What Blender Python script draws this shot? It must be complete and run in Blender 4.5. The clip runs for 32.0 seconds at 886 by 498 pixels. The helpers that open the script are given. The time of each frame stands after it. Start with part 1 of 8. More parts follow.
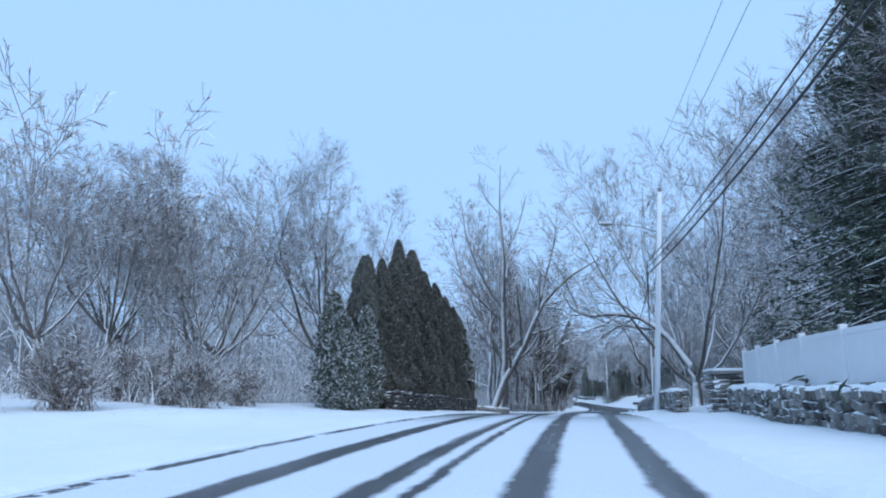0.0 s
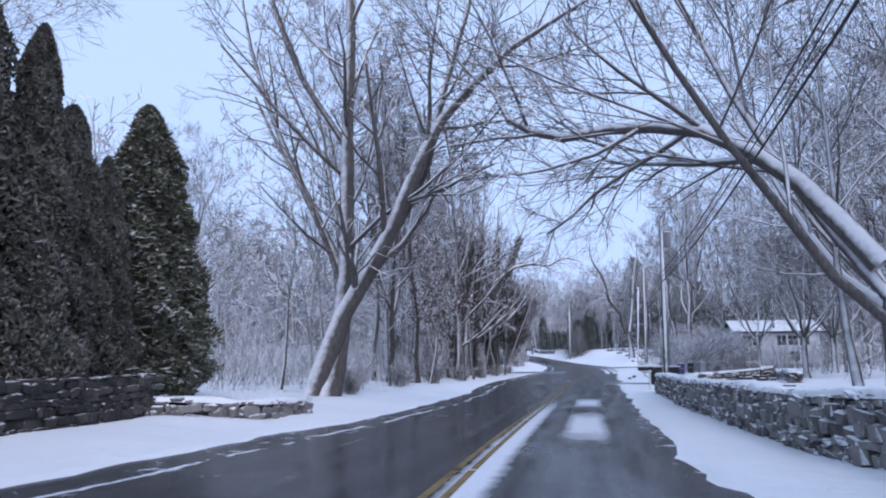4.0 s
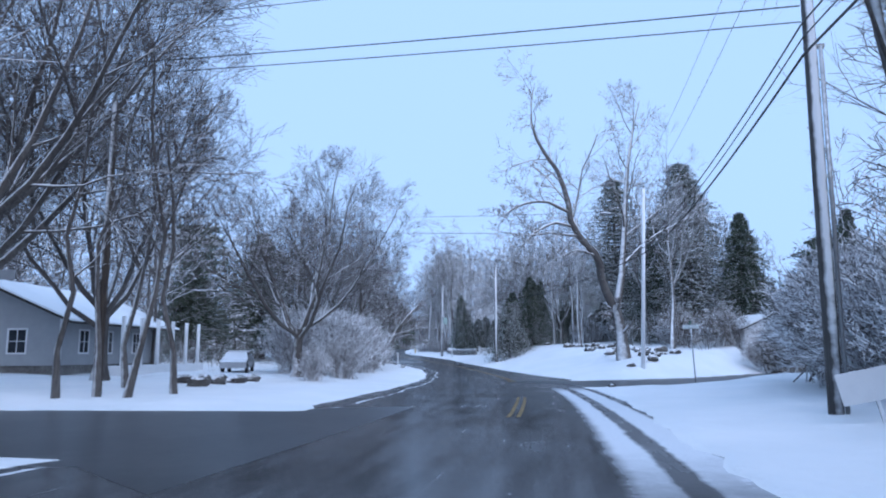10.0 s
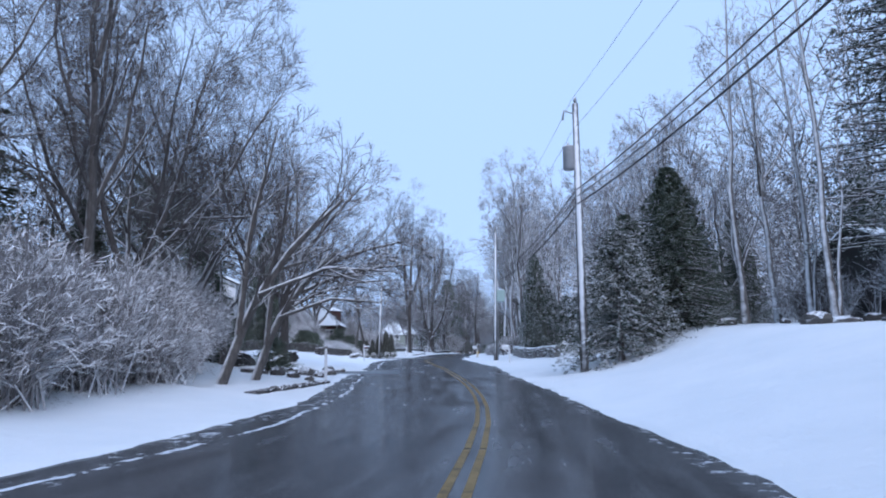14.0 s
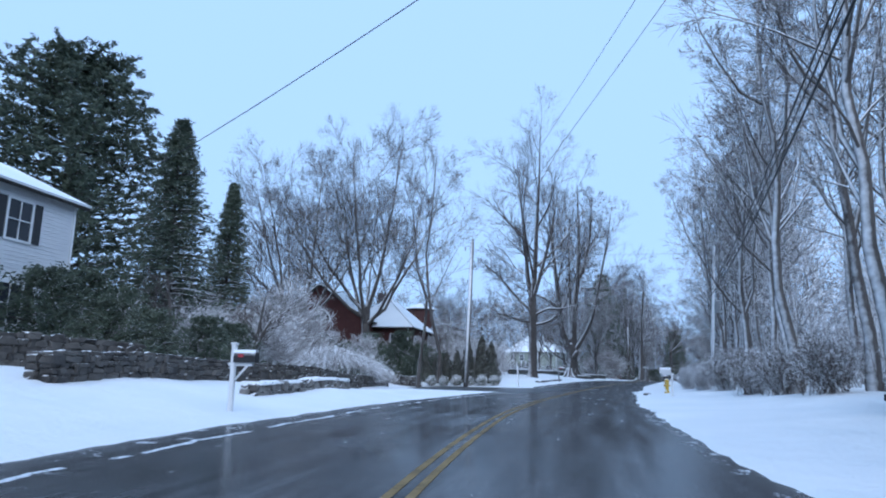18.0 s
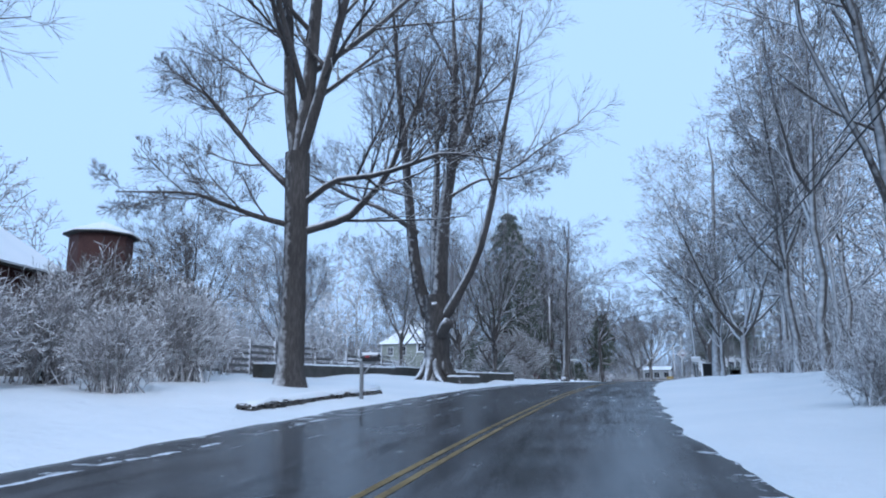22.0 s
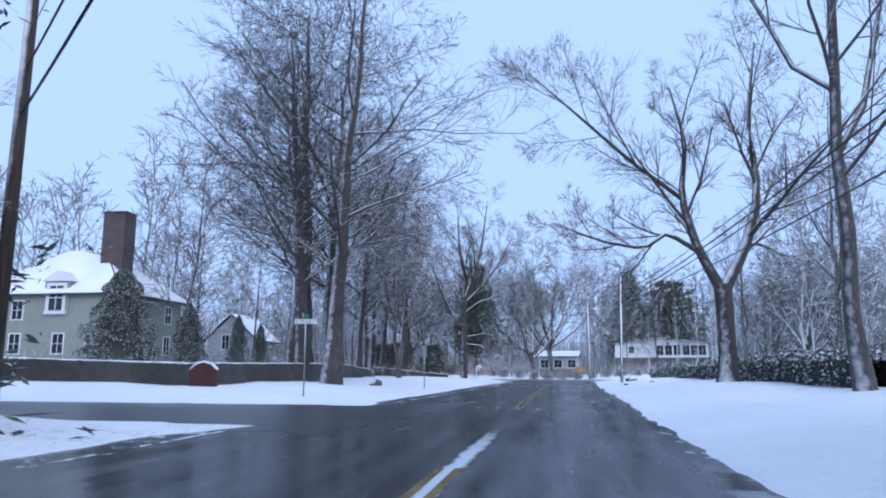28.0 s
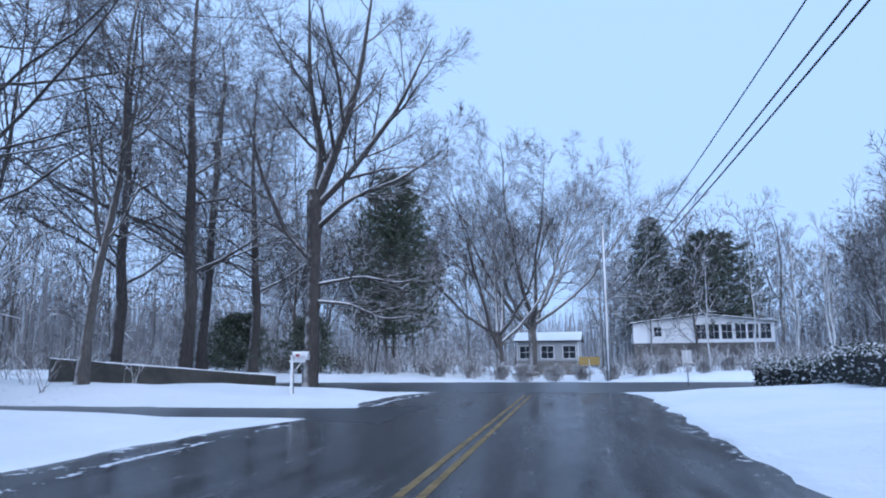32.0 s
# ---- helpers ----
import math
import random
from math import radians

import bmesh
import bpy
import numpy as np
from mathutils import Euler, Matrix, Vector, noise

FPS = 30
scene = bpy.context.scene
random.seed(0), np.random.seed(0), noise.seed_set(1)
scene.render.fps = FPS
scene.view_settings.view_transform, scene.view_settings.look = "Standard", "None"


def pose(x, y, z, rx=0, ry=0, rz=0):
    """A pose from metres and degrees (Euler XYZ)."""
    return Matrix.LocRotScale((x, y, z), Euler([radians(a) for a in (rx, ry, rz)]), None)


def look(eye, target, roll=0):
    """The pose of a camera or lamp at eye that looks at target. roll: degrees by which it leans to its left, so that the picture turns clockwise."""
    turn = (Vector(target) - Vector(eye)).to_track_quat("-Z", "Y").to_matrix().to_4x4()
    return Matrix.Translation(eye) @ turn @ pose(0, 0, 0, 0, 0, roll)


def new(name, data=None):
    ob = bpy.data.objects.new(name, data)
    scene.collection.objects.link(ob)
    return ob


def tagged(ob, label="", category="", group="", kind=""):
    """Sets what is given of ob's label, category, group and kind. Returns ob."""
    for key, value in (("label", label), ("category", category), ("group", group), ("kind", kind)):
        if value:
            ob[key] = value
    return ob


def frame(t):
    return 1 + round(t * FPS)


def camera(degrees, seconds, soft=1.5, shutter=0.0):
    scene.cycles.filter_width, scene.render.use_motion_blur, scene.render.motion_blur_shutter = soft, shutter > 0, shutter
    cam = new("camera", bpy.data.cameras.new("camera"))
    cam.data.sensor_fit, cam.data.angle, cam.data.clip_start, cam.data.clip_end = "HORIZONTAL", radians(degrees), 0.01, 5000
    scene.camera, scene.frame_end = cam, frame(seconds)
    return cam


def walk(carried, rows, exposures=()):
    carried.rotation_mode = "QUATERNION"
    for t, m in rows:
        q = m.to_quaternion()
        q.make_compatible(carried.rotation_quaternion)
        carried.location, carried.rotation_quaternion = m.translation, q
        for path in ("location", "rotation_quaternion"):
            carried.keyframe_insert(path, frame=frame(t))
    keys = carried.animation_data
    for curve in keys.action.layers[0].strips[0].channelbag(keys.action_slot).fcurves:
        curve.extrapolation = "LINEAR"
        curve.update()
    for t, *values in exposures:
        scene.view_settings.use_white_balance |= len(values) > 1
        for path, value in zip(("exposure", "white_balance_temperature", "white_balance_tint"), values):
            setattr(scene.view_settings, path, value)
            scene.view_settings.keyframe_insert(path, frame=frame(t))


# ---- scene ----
cam = camera(65.3, 32.0, 2.0)
PATH = [
    (0, (-0.001, -0.013, 1.247), (0.002, 1.944, 1.661), -0.38),
    (0.5, (0.909, 4.968, 1.427), (0.915, 6.927, 1.831), -0.40),
    (1, (1.844, 9.998, 1.561), (1.861, 11.958, 1.954), -0.46),
    (1.5, (2.792, 14.962, 1.644), (2.819, 16.926, 2.024), -0.52),
    (2, (3.758, 19.858, 1.689), (3.799, 21.824, 2.055), -0.61),
    (2.5, (4.761, 24.757, 1.708), (4.823, 26.725, 2.057), -0.53),
    (3, (5.827, 29.769, 1.696), (5.906, 31.741, 2.020), -0.44),
    (3.5, (6.973, 35.001, 1.622), (7.066, 36.976, 1.926), -0.42),
    (4, (8.205, 40.518, 1.459), (8.320, 42.495, 1.741), -0.55),
    (4.5, (9.548, 46.306, 1.220), (9.676, 48.284, 1.485), -0.43),
    (5, (10.916, 51.999, 1.001), (11.059, 53.978, 1.253), -0.28),
    (5.5, (12.410, 57.748, 0.771), (12.565, 59.727, 1.022), -0.13),
    (6, (13.979, 63.511, 0.568), (14.145, 65.488, 0.824), 0.02),
    (6.5, (15.569, 69.246, 0.428), (15.749, 71.220, 0.693), 0.17),
    (7, (17.122, 74.946, 0.329), (17.316, 76.917, 0.605), 0.32),
    (7.5, (18.738, 80.661, 0.239), (18.950, 82.629, 0.522), 0.45),
    (8, (20.414, 86.411, 0.134), (20.642, 88.376, 0.424), 0.58),
    (8.5, (22.147, 92.186, 0.028), (22.389, 94.150, 0.321), 0.53),
    (9, (23.934, 97.988, -0.065), (24.190, 99.949, 0.235), 0.28),
    (9.5, (25.762, 103.847, -0.146), (26.022, 105.807, 0.154), -0.04),
    (10, (27.612, 109.797, -0.228), (27.868, 111.758, 0.072), -0.43),
    (10.5, (29.458, 115.847, -0.318), (29.711, 117.808, -0.018), -0.51),
    (11, (31.270, 121.982, -0.410), (31.506, 123.945, -0.103), -0.75),
    (11.5, (33.008, 128.205, -0.495), (33.216, 130.170, -0.184), -0.94),
    (12, (34.620, 134.531, -0.567), (34.791, 136.498, -0.246), -0.79),
    (12.5, (36.063, 140.960, -0.625), (36.188, 142.929, -0.298), -0.72),
    (13, (37.320, 147.461, -0.668), (37.389, 149.433, -0.341), -0.50),
    (13.5, (38.398, 154.007, -0.699), (38.405, 155.980, -0.373), -0.46),
    (14, (39.304, 160.588, -0.725), (39.246, 162.560, -0.401), -0.81),
    (14.5, (40.022, 167.192, -0.755), (39.895, 169.159, -0.421), -1.15),
    (15, (40.594, 173.759, -0.719), (40.397, 175.720, -0.379), -0.91),
    (15.5, (40.741, 180.317, -0.588), (40.471, 182.267, -0.239), -0.68),
    (16, (40.547, 186.922, -0.409), (40.210, 188.861, -0.049), -0.44),
    (16.5, (40.096, 193.636, -0.229), (39.706, 195.562, 0.139), -0.21),
    (17, (39.582, 200.449, -0.096), (39.140, 202.364, 0.280), 0.37),
    (17.5, (38.994, 207.208, 0.098), (38.516, 209.112, 0.480), 0.88),
    (18, (38.407, 213.802, 0.300), (37.913, 215.702, 0.682), 1.17),
    (18.5, (37.892, 220.276, 0.490), (37.401, 222.177, 0.872), 1.25),
    (19, (37.495, 226.730, 0.647), (37.017, 228.635, 1.024), 1.08),
    (19.5, (37.227, 233.234, 0.759), (36.777, 235.146, 1.134), 1.03),
    (20, (37.078, 239.790, 0.833), (36.654, 241.709, 1.208), 0.58),
    (20.5, (37.038, 246.358, 0.892), (36.648, 248.284, 1.263), -0.01),
    (21, (37.110, 252.896, 0.964), (36.761, 254.829, 1.339), -0.43),
    (21.5, (37.294, 259.376, 1.066), (36.991, 261.317, 1.444), -0.48),
    (22, (37.591, 265.769, 1.203), (37.337, 267.716, 1.587), -0.34),
    (22.5, (38.004, 272.039, 1.369), (37.801, 273.991, 1.758), -0.12),
    (23, (38.542, 278.159, 1.557), (38.392, 280.115, 1.949), 0.00),
    (23.5, (39.210, 284.126, 1.760), (39.105, 286.085, 2.151), 0.06),
    (24, (39.990, 289.954, 1.963), (39.923, 291.915, 2.352), -0.04),
    (24.5, (40.835, 295.679, 2.146), (40.799, 297.641, 2.535), -0.11),
    (25, (41.747, 301.486, 2.295), (41.738, 303.448, 2.678), -0.05),
    (25.5, (42.801, 307.338, 2.374), (42.804, 309.303, 2.746), 0.01),
    (26, (43.908, 313.218, 2.418), (43.917, 315.186, 2.778), 0.07),
    (26.5, (44.983, 319.107, 2.460), (44.995, 321.076, 2.813), 0.13),
    (27, (46.015, 324.908, 2.496), (46.030, 326.877, 2.846), 0.01),
    (27.5, (47.040, 330.882, 2.562), (47.058, 332.852, 2.909), -0.10),
    (28, (48.132, 337.102, 2.607), (48.155, 339.073, 2.946), -0.02),
    (28.5, (49.303, 343.542, 2.619), (49.329, 345.514, 2.952), -0.04),
    (29, (50.518, 350.093, 2.608), (50.547, 352.066, 2.934), 0.04),
    (29.5, (51.725, 356.620, 2.589), (51.758, 358.593, 2.915), -0.08),
    (30, (52.893, 363.022, 2.569), (52.925, 364.996, 2.893), -0.18),
    (30.5, (54.023, 369.239, 2.543), (54.059, 371.213, 2.862), -0.09),
    (31, (55.137, 375.242, 2.505), (55.173, 377.216, 2.825), -0.09),
    (31.5, (56.262, 381.007, 2.473), (56.301, 382.981, 2.792), -0.21),
    (32, (57.403, 386.503, 2.491), (57.443, 388.477, 2.810), -0.41),
]
EXPOSURES = [(0, -0.12, 5350, 8), (1, -0.06, 5400, 6), (2, 0, 5480, 17), (3, 0.05, 5720, 24), (4, 0.05, 5960, 24), (7, 0.11, 5960, 25), (8, 0.12, 5940, 26), (9, 0.11, 5640, 24), (10, 0, 5380, 16), (12, 0, 5440, 18), (13, 0, 5330, 18), (14, 0, 5620, 18), (17, 0, 5530, 8), (19, 0, 5200, 14), (21, 0.02, 5600, 12), (23, 0.05, 5480, 10), (24, 0.06, 5480, 9), (25, 0.05, 5580, 13), (27, 0.03, 5650, 20), (28, 0.02, 5560, 19), (30, 0.02, 5540, 15), (32, 0, 5400, 16)]
walk(cam, [(t, look(eye, target, roll)) for t, eye, target, roll in PATH], EXPOSURES)

# ---- light: a thick snow sky with a faint, very wide sun
world = bpy.data.worlds.new("snow_sky")
scene.world = world
world.use_nodes = True
wn, wl = world.node_tree.nodes, world.node_tree.links
wn.clear()
w_out, w_bg = wn.new("ShaderNodeOutputWorld"), wn.new("ShaderNodeBackground")
w_sky = wn.new("ShaderNodeTexSky")
w_sky.sky_type, w_sky.sun_disc = "NISHITA", False
w_sky.sun_elevation, w_sky.sun_rotation = radians(38), radians(160)
w_sky.air_density, w_sky.dust_density, w_sky.ozone_density = 1.0, 6.0, 1.0
w_dim = wn.new("ShaderNodeMixRGB")
w_dim.blend_type, w_dim.inputs[0].default_value = "MULTIPLY", 1.0
w_dim.inputs[2].default_value = (0.09, 0.09, 0.09, 1)
w_mix = wn.new("ShaderNodeMixRGB")
w_mix.inputs[0].default_value = 0.9
w_mix.inputs[2].default_value = (0.545, 0.745, 1.0, 1)
wl.new(w_sky.outputs[0], w_dim.inputs[1])
wl.new(w_dim.outputs[0], w_mix.inputs[1])
wl.new(w_mix.outputs[0], w_bg.inputs[0])
w_bg.inputs[1].default_value = 1.1
wl.new(w_bg.outputs[0], w_out.inputs[0])
sun = new("sun", bpy.data.lights.new("sun", "SUN"))
sun.data.energy, sun.data.angle, sun.data.color = 1.6, radians(60), (1.0, 0.97, 0.94)
sun.matrix_world = pose(0, 0, 60, 56, 0, 20)


# ---- materials
def mat(name):
    m = bpy.data.materials.new(name)
    m.use_nodes = True
    nt = m.node_tree
    return m, nt, nt.nodes["Principled BSDF"]


def noise_node(nt, scale, detail=4.0, rough=0.55, vec=None):
    n = nt.nodes.new("ShaderNodeTexNoise")
    n.inputs["Scale"].default_value, n.inputs["Detail"].default_value, n.inputs["Roughness"].default_value = scale, detail, rough
    if vec is not None:
        nt.links.new(vec, n.inputs["Vector"])
    return n.outputs["Fac"]


def ramp(nt, fac, stops):
    r = nt.nodes.new("ShaderNodeValToRGB")
    els = r.color_ramp.elements
    while len(els) < len(stops):
        els.new(0.5)
    for e, (p, c) in zip(els, stops):
        e.position, e.color = p, (*c, 1) if len(c) == 3 else c
    nt.links.new(fac, r.inputs[0])
    return r.outputs[0]


def math_node(nt, op, a, b=None, c=None):
    n = nt.nodes.new("ShaderNodeMath")
    n.operation = op
    for i, v in enumerate((a, b, c)):
        if v is None:
            continue
        if isinstance(v, (int, float)):
            n.inputs[i].default_value = v
        else:
            nt.links.new(v, n.inputs[i])
    return n.outputs[0]


def mix_node(nt, fac, a, b):
    n = nt.nodes.new("ShaderNodeMixRGB")
    for i, v in ((0, fac), (1, a), (2, b)):
        if isinstance(v, (int, float)):
            n.inputs[i].default_value = v
        elif isinstance(v, tuple):
            n.inputs[i].default_value = (*v, 1)
        else:
            nt.links.new(v, n.inputs[i])
    return n.outputs[0]


def bump_node(nt, height, strength, dist, bsdf):
    b = nt.nodes.new("ShaderNodeBump")
    b.inputs["Strength"].default_value, b.inputs["Distance"].default_value = strength, dist
    nt.links.new(height, b.inputs["Height"])
    nt.links.new(b.outputs[0], bsdf.inputs["Normal"])


def obj_vec(nt):
    return nt.nodes.new("ShaderNodeTexCoord").outputs["Object"]


def geo_vec(nt):
    return nt.nodes.new("ShaderNodeNewGeometry").outputs["Position"]


SNOW_COL = (0.86, 0.87, 0.89)


def snow_mask(nt, lo, hi, side=(-0.3, -0.4, 0.866), scale=9.0, amount=0.35):
    """Where driven snow has stuck: on faces turned up and to windward, broken by noise."""
    g = nt.nodes.new("ShaderNodeNewGeometry")
    d = nt.nodes.new("ShaderNodeVectorMath")
    d.operation = "DOT_PRODUCT"
    nt.links.new(g.outputs["Normal"], d.inputs[0])
    d.inputs[1].default_value = side
    n = noise_node(nt, scale, 3.0, 0.6, g.outputs["Position"])
    v = math_node(nt, "ADD", d.outputs["Value"], math_node(nt, "MULTIPLY", math_node(nt, "SUBTRACT", n, 0.5), amount * 2))
    r = nt.nodes.new("ShaderNodeMapRange")
    r.inputs["From Min"].default_value, r.inputs["From Max"].default_value = lo, hi
    nt.links.new(v, r.inputs["Value"])
    return r.outputs["Result"]


def surface(name, cols, scale=6.0, rough=0.8, bump=0.0, bump_scale=None, snow=None, metal=0.0, island=0.0, world_space=True, snow_scale=9.0, per_object=0.0):
    """A two-scale noise coloured surface, with lying snow when snow=(lo, hi)."""
    m, nt, b = mat(name)
    v = geo_vec(nt) if world_space else obj_vec(nt)
    big, fine = noise_node(nt, scale * 0.17, 3.0, 0.5, v), noise_node(nt, scale, 5.0, 0.65, v)
    f = math_node(nt, "ADD", math_node(nt, "MULTIPLY", big, 0.5), math_node(nt, "MULTIPLY", fine, 0.5))
    if island:
        rnd = nt.nodes.new("ShaderNodeNewGeometry").outputs["Random Per Island"]
        f = math_node(nt, "ADD", f, math_node(nt, "MULTIPLY", math_node(nt, "SUBTRACT", rnd, 0.5), island))
    if per_object:
        rnd = nt.nodes.new("ShaderNodeObjectInfo").outputs["Random"]
        f = math_node(nt, "ADD", f, math_node(nt, "MULTIPLY", math_node(nt, "SUBTRACT", rnd, 0.5), per_object))
    n = len(cols)
    c = ramp(nt, f, [(0.3 + 0.4 * i / max(1, n - 1), col) for i, col in enumerate(cols)])
    if snow:
        c = mix_node(nt, snow_mask(nt, *snow, scale=snow_scale), c, SNOW_COL)
    nt.links.new(c, b.inputs["Base Color"])
    b.inputs["Roughness"].default_value, b.inputs["Metallic"].default_value = rough, metal
    if bump:
        bump_node(nt, noise_node(nt, bump_scale or scale * 2, 5.0, 0.65, v), bump, 0.02, b)
    return m


def make_bark(name, cols, snow, stretch=(9, 9, 1.6), side=(-0.45, -0.5, 0.74)):
    m, nt, b = mat(name)
    mp = nt.nodes.new("ShaderNodeMapping")
    nt.links.new(obj_vec(nt), mp.inputs["Vector"])
    mp.inputs["Scale"].default_value = stretch
    f = noise_node(nt, 1.6, 5.0, 0.65, mp.outputs[0])
    big = noise_node(nt, 0.5, 2.0, 0.5, geo_vec(nt))
    c = ramp(nt, math_node(nt, "ADD", math_node(nt, "MULTIPLY", f, 0.65), math_node(nt, "MULTIPLY", big, 0.35)), [(0.32, cols[0]), (0.5, cols[1]), (0.68, cols[2])])
    c = mix_node(nt, snow_mask(nt, *snow, side=side, scale=3.5, amount=0.24), c, SNOW_COL)
    nt.links.new(c, b.inputs["Base Color"])
    b.inputs["Roughness"].default_value = 0.9
    bump_node(nt, f, 0.6, 0.03, b)
    return m


BARK = make_bark("bark_grey", ((0.04, 0.035, 0.033), (0.088, 0.079, 0.073), (0.165, 0.15, 0.139)), (0.6, 0.92))
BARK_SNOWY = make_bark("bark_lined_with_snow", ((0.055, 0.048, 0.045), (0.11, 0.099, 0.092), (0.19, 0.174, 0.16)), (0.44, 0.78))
BARK_DARK = make_bark("bark_dark", ((0.028, 0.025, 0.024), (0.06, 0.053, 0.05), (0.115, 0.104, 0.097)), (0.62, 0.95))
BARK_PALE = make_bark("bark_pale", ((0.1, 0.095, 0.09), (0.22, 0.21, 0.2), (0.36, 0.35, 0.33)), (0.3, 0.75))
TWIG = surface("twig_bark", ((0.052, 0.045, 0.044), (0.102, 0.089, 0.086)), 5.0, 0.9, snow=(0.55, 1.02), snow_scale=3.0)
TWIG_SNOWY = surface("twigs_lined_with_snow", ((0.09, 0.079, 0.076), (0.165, 0.148, 0.142)), 5.0, 0.9, snow=(0.3, 0.85), snow_scale=3.0)
# pale blue-grey: the haze of distance is put into this twig colour
TWIG_HAZE = surface("twigs_with_painted_haze", ((0.17, 0.168, 0.175), (0.27, 0.268, 0.278)), 0.8, 0.95, snow=(0.4, 1.0), snow_scale=0.6)
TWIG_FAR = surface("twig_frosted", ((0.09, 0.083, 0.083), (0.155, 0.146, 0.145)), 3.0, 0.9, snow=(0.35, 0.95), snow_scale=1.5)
TWIG_FROST = surface("twigs_under_snow", ((0.17, 0.16, 0.16), (0.31, 0.29, 0.29)), 4.0, 0.9, snow=(0.0, 0.6), snow_scale=3.0)
TWIG_BUSH = surface("bush_twigs", ((0.1, 0.084, 0.079), (0.185, 0.16, 0.148)), 5.0, 0.9, snow=(0.2, 0.75), snow_scale=4.0)


def make_snow():
    m, nt, b = mat("fresh_snow")
    v = geo_vec(nt)
    big, fine = noise_node(nt, 0.35, 3.0, 0.5, v), noise_node(nt, 7.0, 5.0, 0.6, v)
    c = ramp(nt, big, [(0.3, (0.83, 0.86, 0.88)), (0.7, (0.92, 0.93, 0.94))])
    nt.links.new(c, b.inputs["Base Color"])
    b.inputs["Roughness"].default_value = 0.65
    b.inputs["Subsurface Weight"].default_value = 0.0
    h = math_node(nt, "ADD", math_node(nt, "MULTIPLY", noise_node(nt, 1.1, 3.0, 0.5, v), 2.0), math_node(nt, "MULTIPLY", fine, 0.35))
    bump_node(nt, h, 0.35, 0.06, b)
    return m


SNOW = make_snow()
BALL = surface("clipped_foliage_under_snow", ((0.06, 0.075, 0.06), (0.11, 0.125, 0.1)), 3.0, 0.9, snow=(0.12, 0.62), snow_scale=5.0)


def make_ground():
    """Lying snow with grass tips, leaf litter and soil showing through in places."""
    m, nt, b = mat("snowy_ground")
    v = geo_vec(nt)
    big, fine = noise_node(nt, 0.3, 4.0, 0.55, v), noise_node(nt, 9.0, 6.0, 0.7, v)
    snow = ramp(nt, big, [(0.3, (0.83, 0.86, 0.88)), (0.7, (0.92, 0.93, 0.94))])
    litter = ramp(nt, fine, [(0.35, (0.05, 0.042, 0.034)), (0.65, (0.17, 0.14, 0.105))])
    uv = nt.nodes.new("ShaderNodeUVMap")
    sep = nt.nodes.new("ShaderNodeSeparateXYZ")
    nt.links.new(uv.outputs[0], sep.inputs[0])
    bare = math_node(nt, "ADD", math_node(nt, "MULTIPLY", fine, 0.75), math_node(nt, "MULTIPLY", noise_node(nt, 0.9, 3.0, 0.5, v), 0.25))
    bare = math_node(nt, "ADD", bare, sep.outputs[0])
    r = nt.nodes.new("ShaderNodeMapRange")
    r.inputs["From Min"].default_value, r.inputs["From Max"].default_value = 0.66, 0.78
    nt.links.new(bare, r.inputs["Value"])
    nt.links.new(mix_node(nt, r.outputs[0], snow, litter), b.inputs["Base Color"])
    b.inputs["Roughness"].default_value = 0.7
    h = math_node(nt, "ADD", math_node(nt, "MULTIPLY", noise_node(nt, 1.1, 3.0, 0.5, v), 2.0), math_node(nt, "ADD", math_node(nt, "MULTIPLY", fine, 0.7), math_node(nt, "MULTIPLY", noise_node(nt, 3.4, 4.0, 0.6, v), 0.9)))
    bump_node(nt, h, 0.6, 0.09, b)
    return m


GROUND = make_ground()


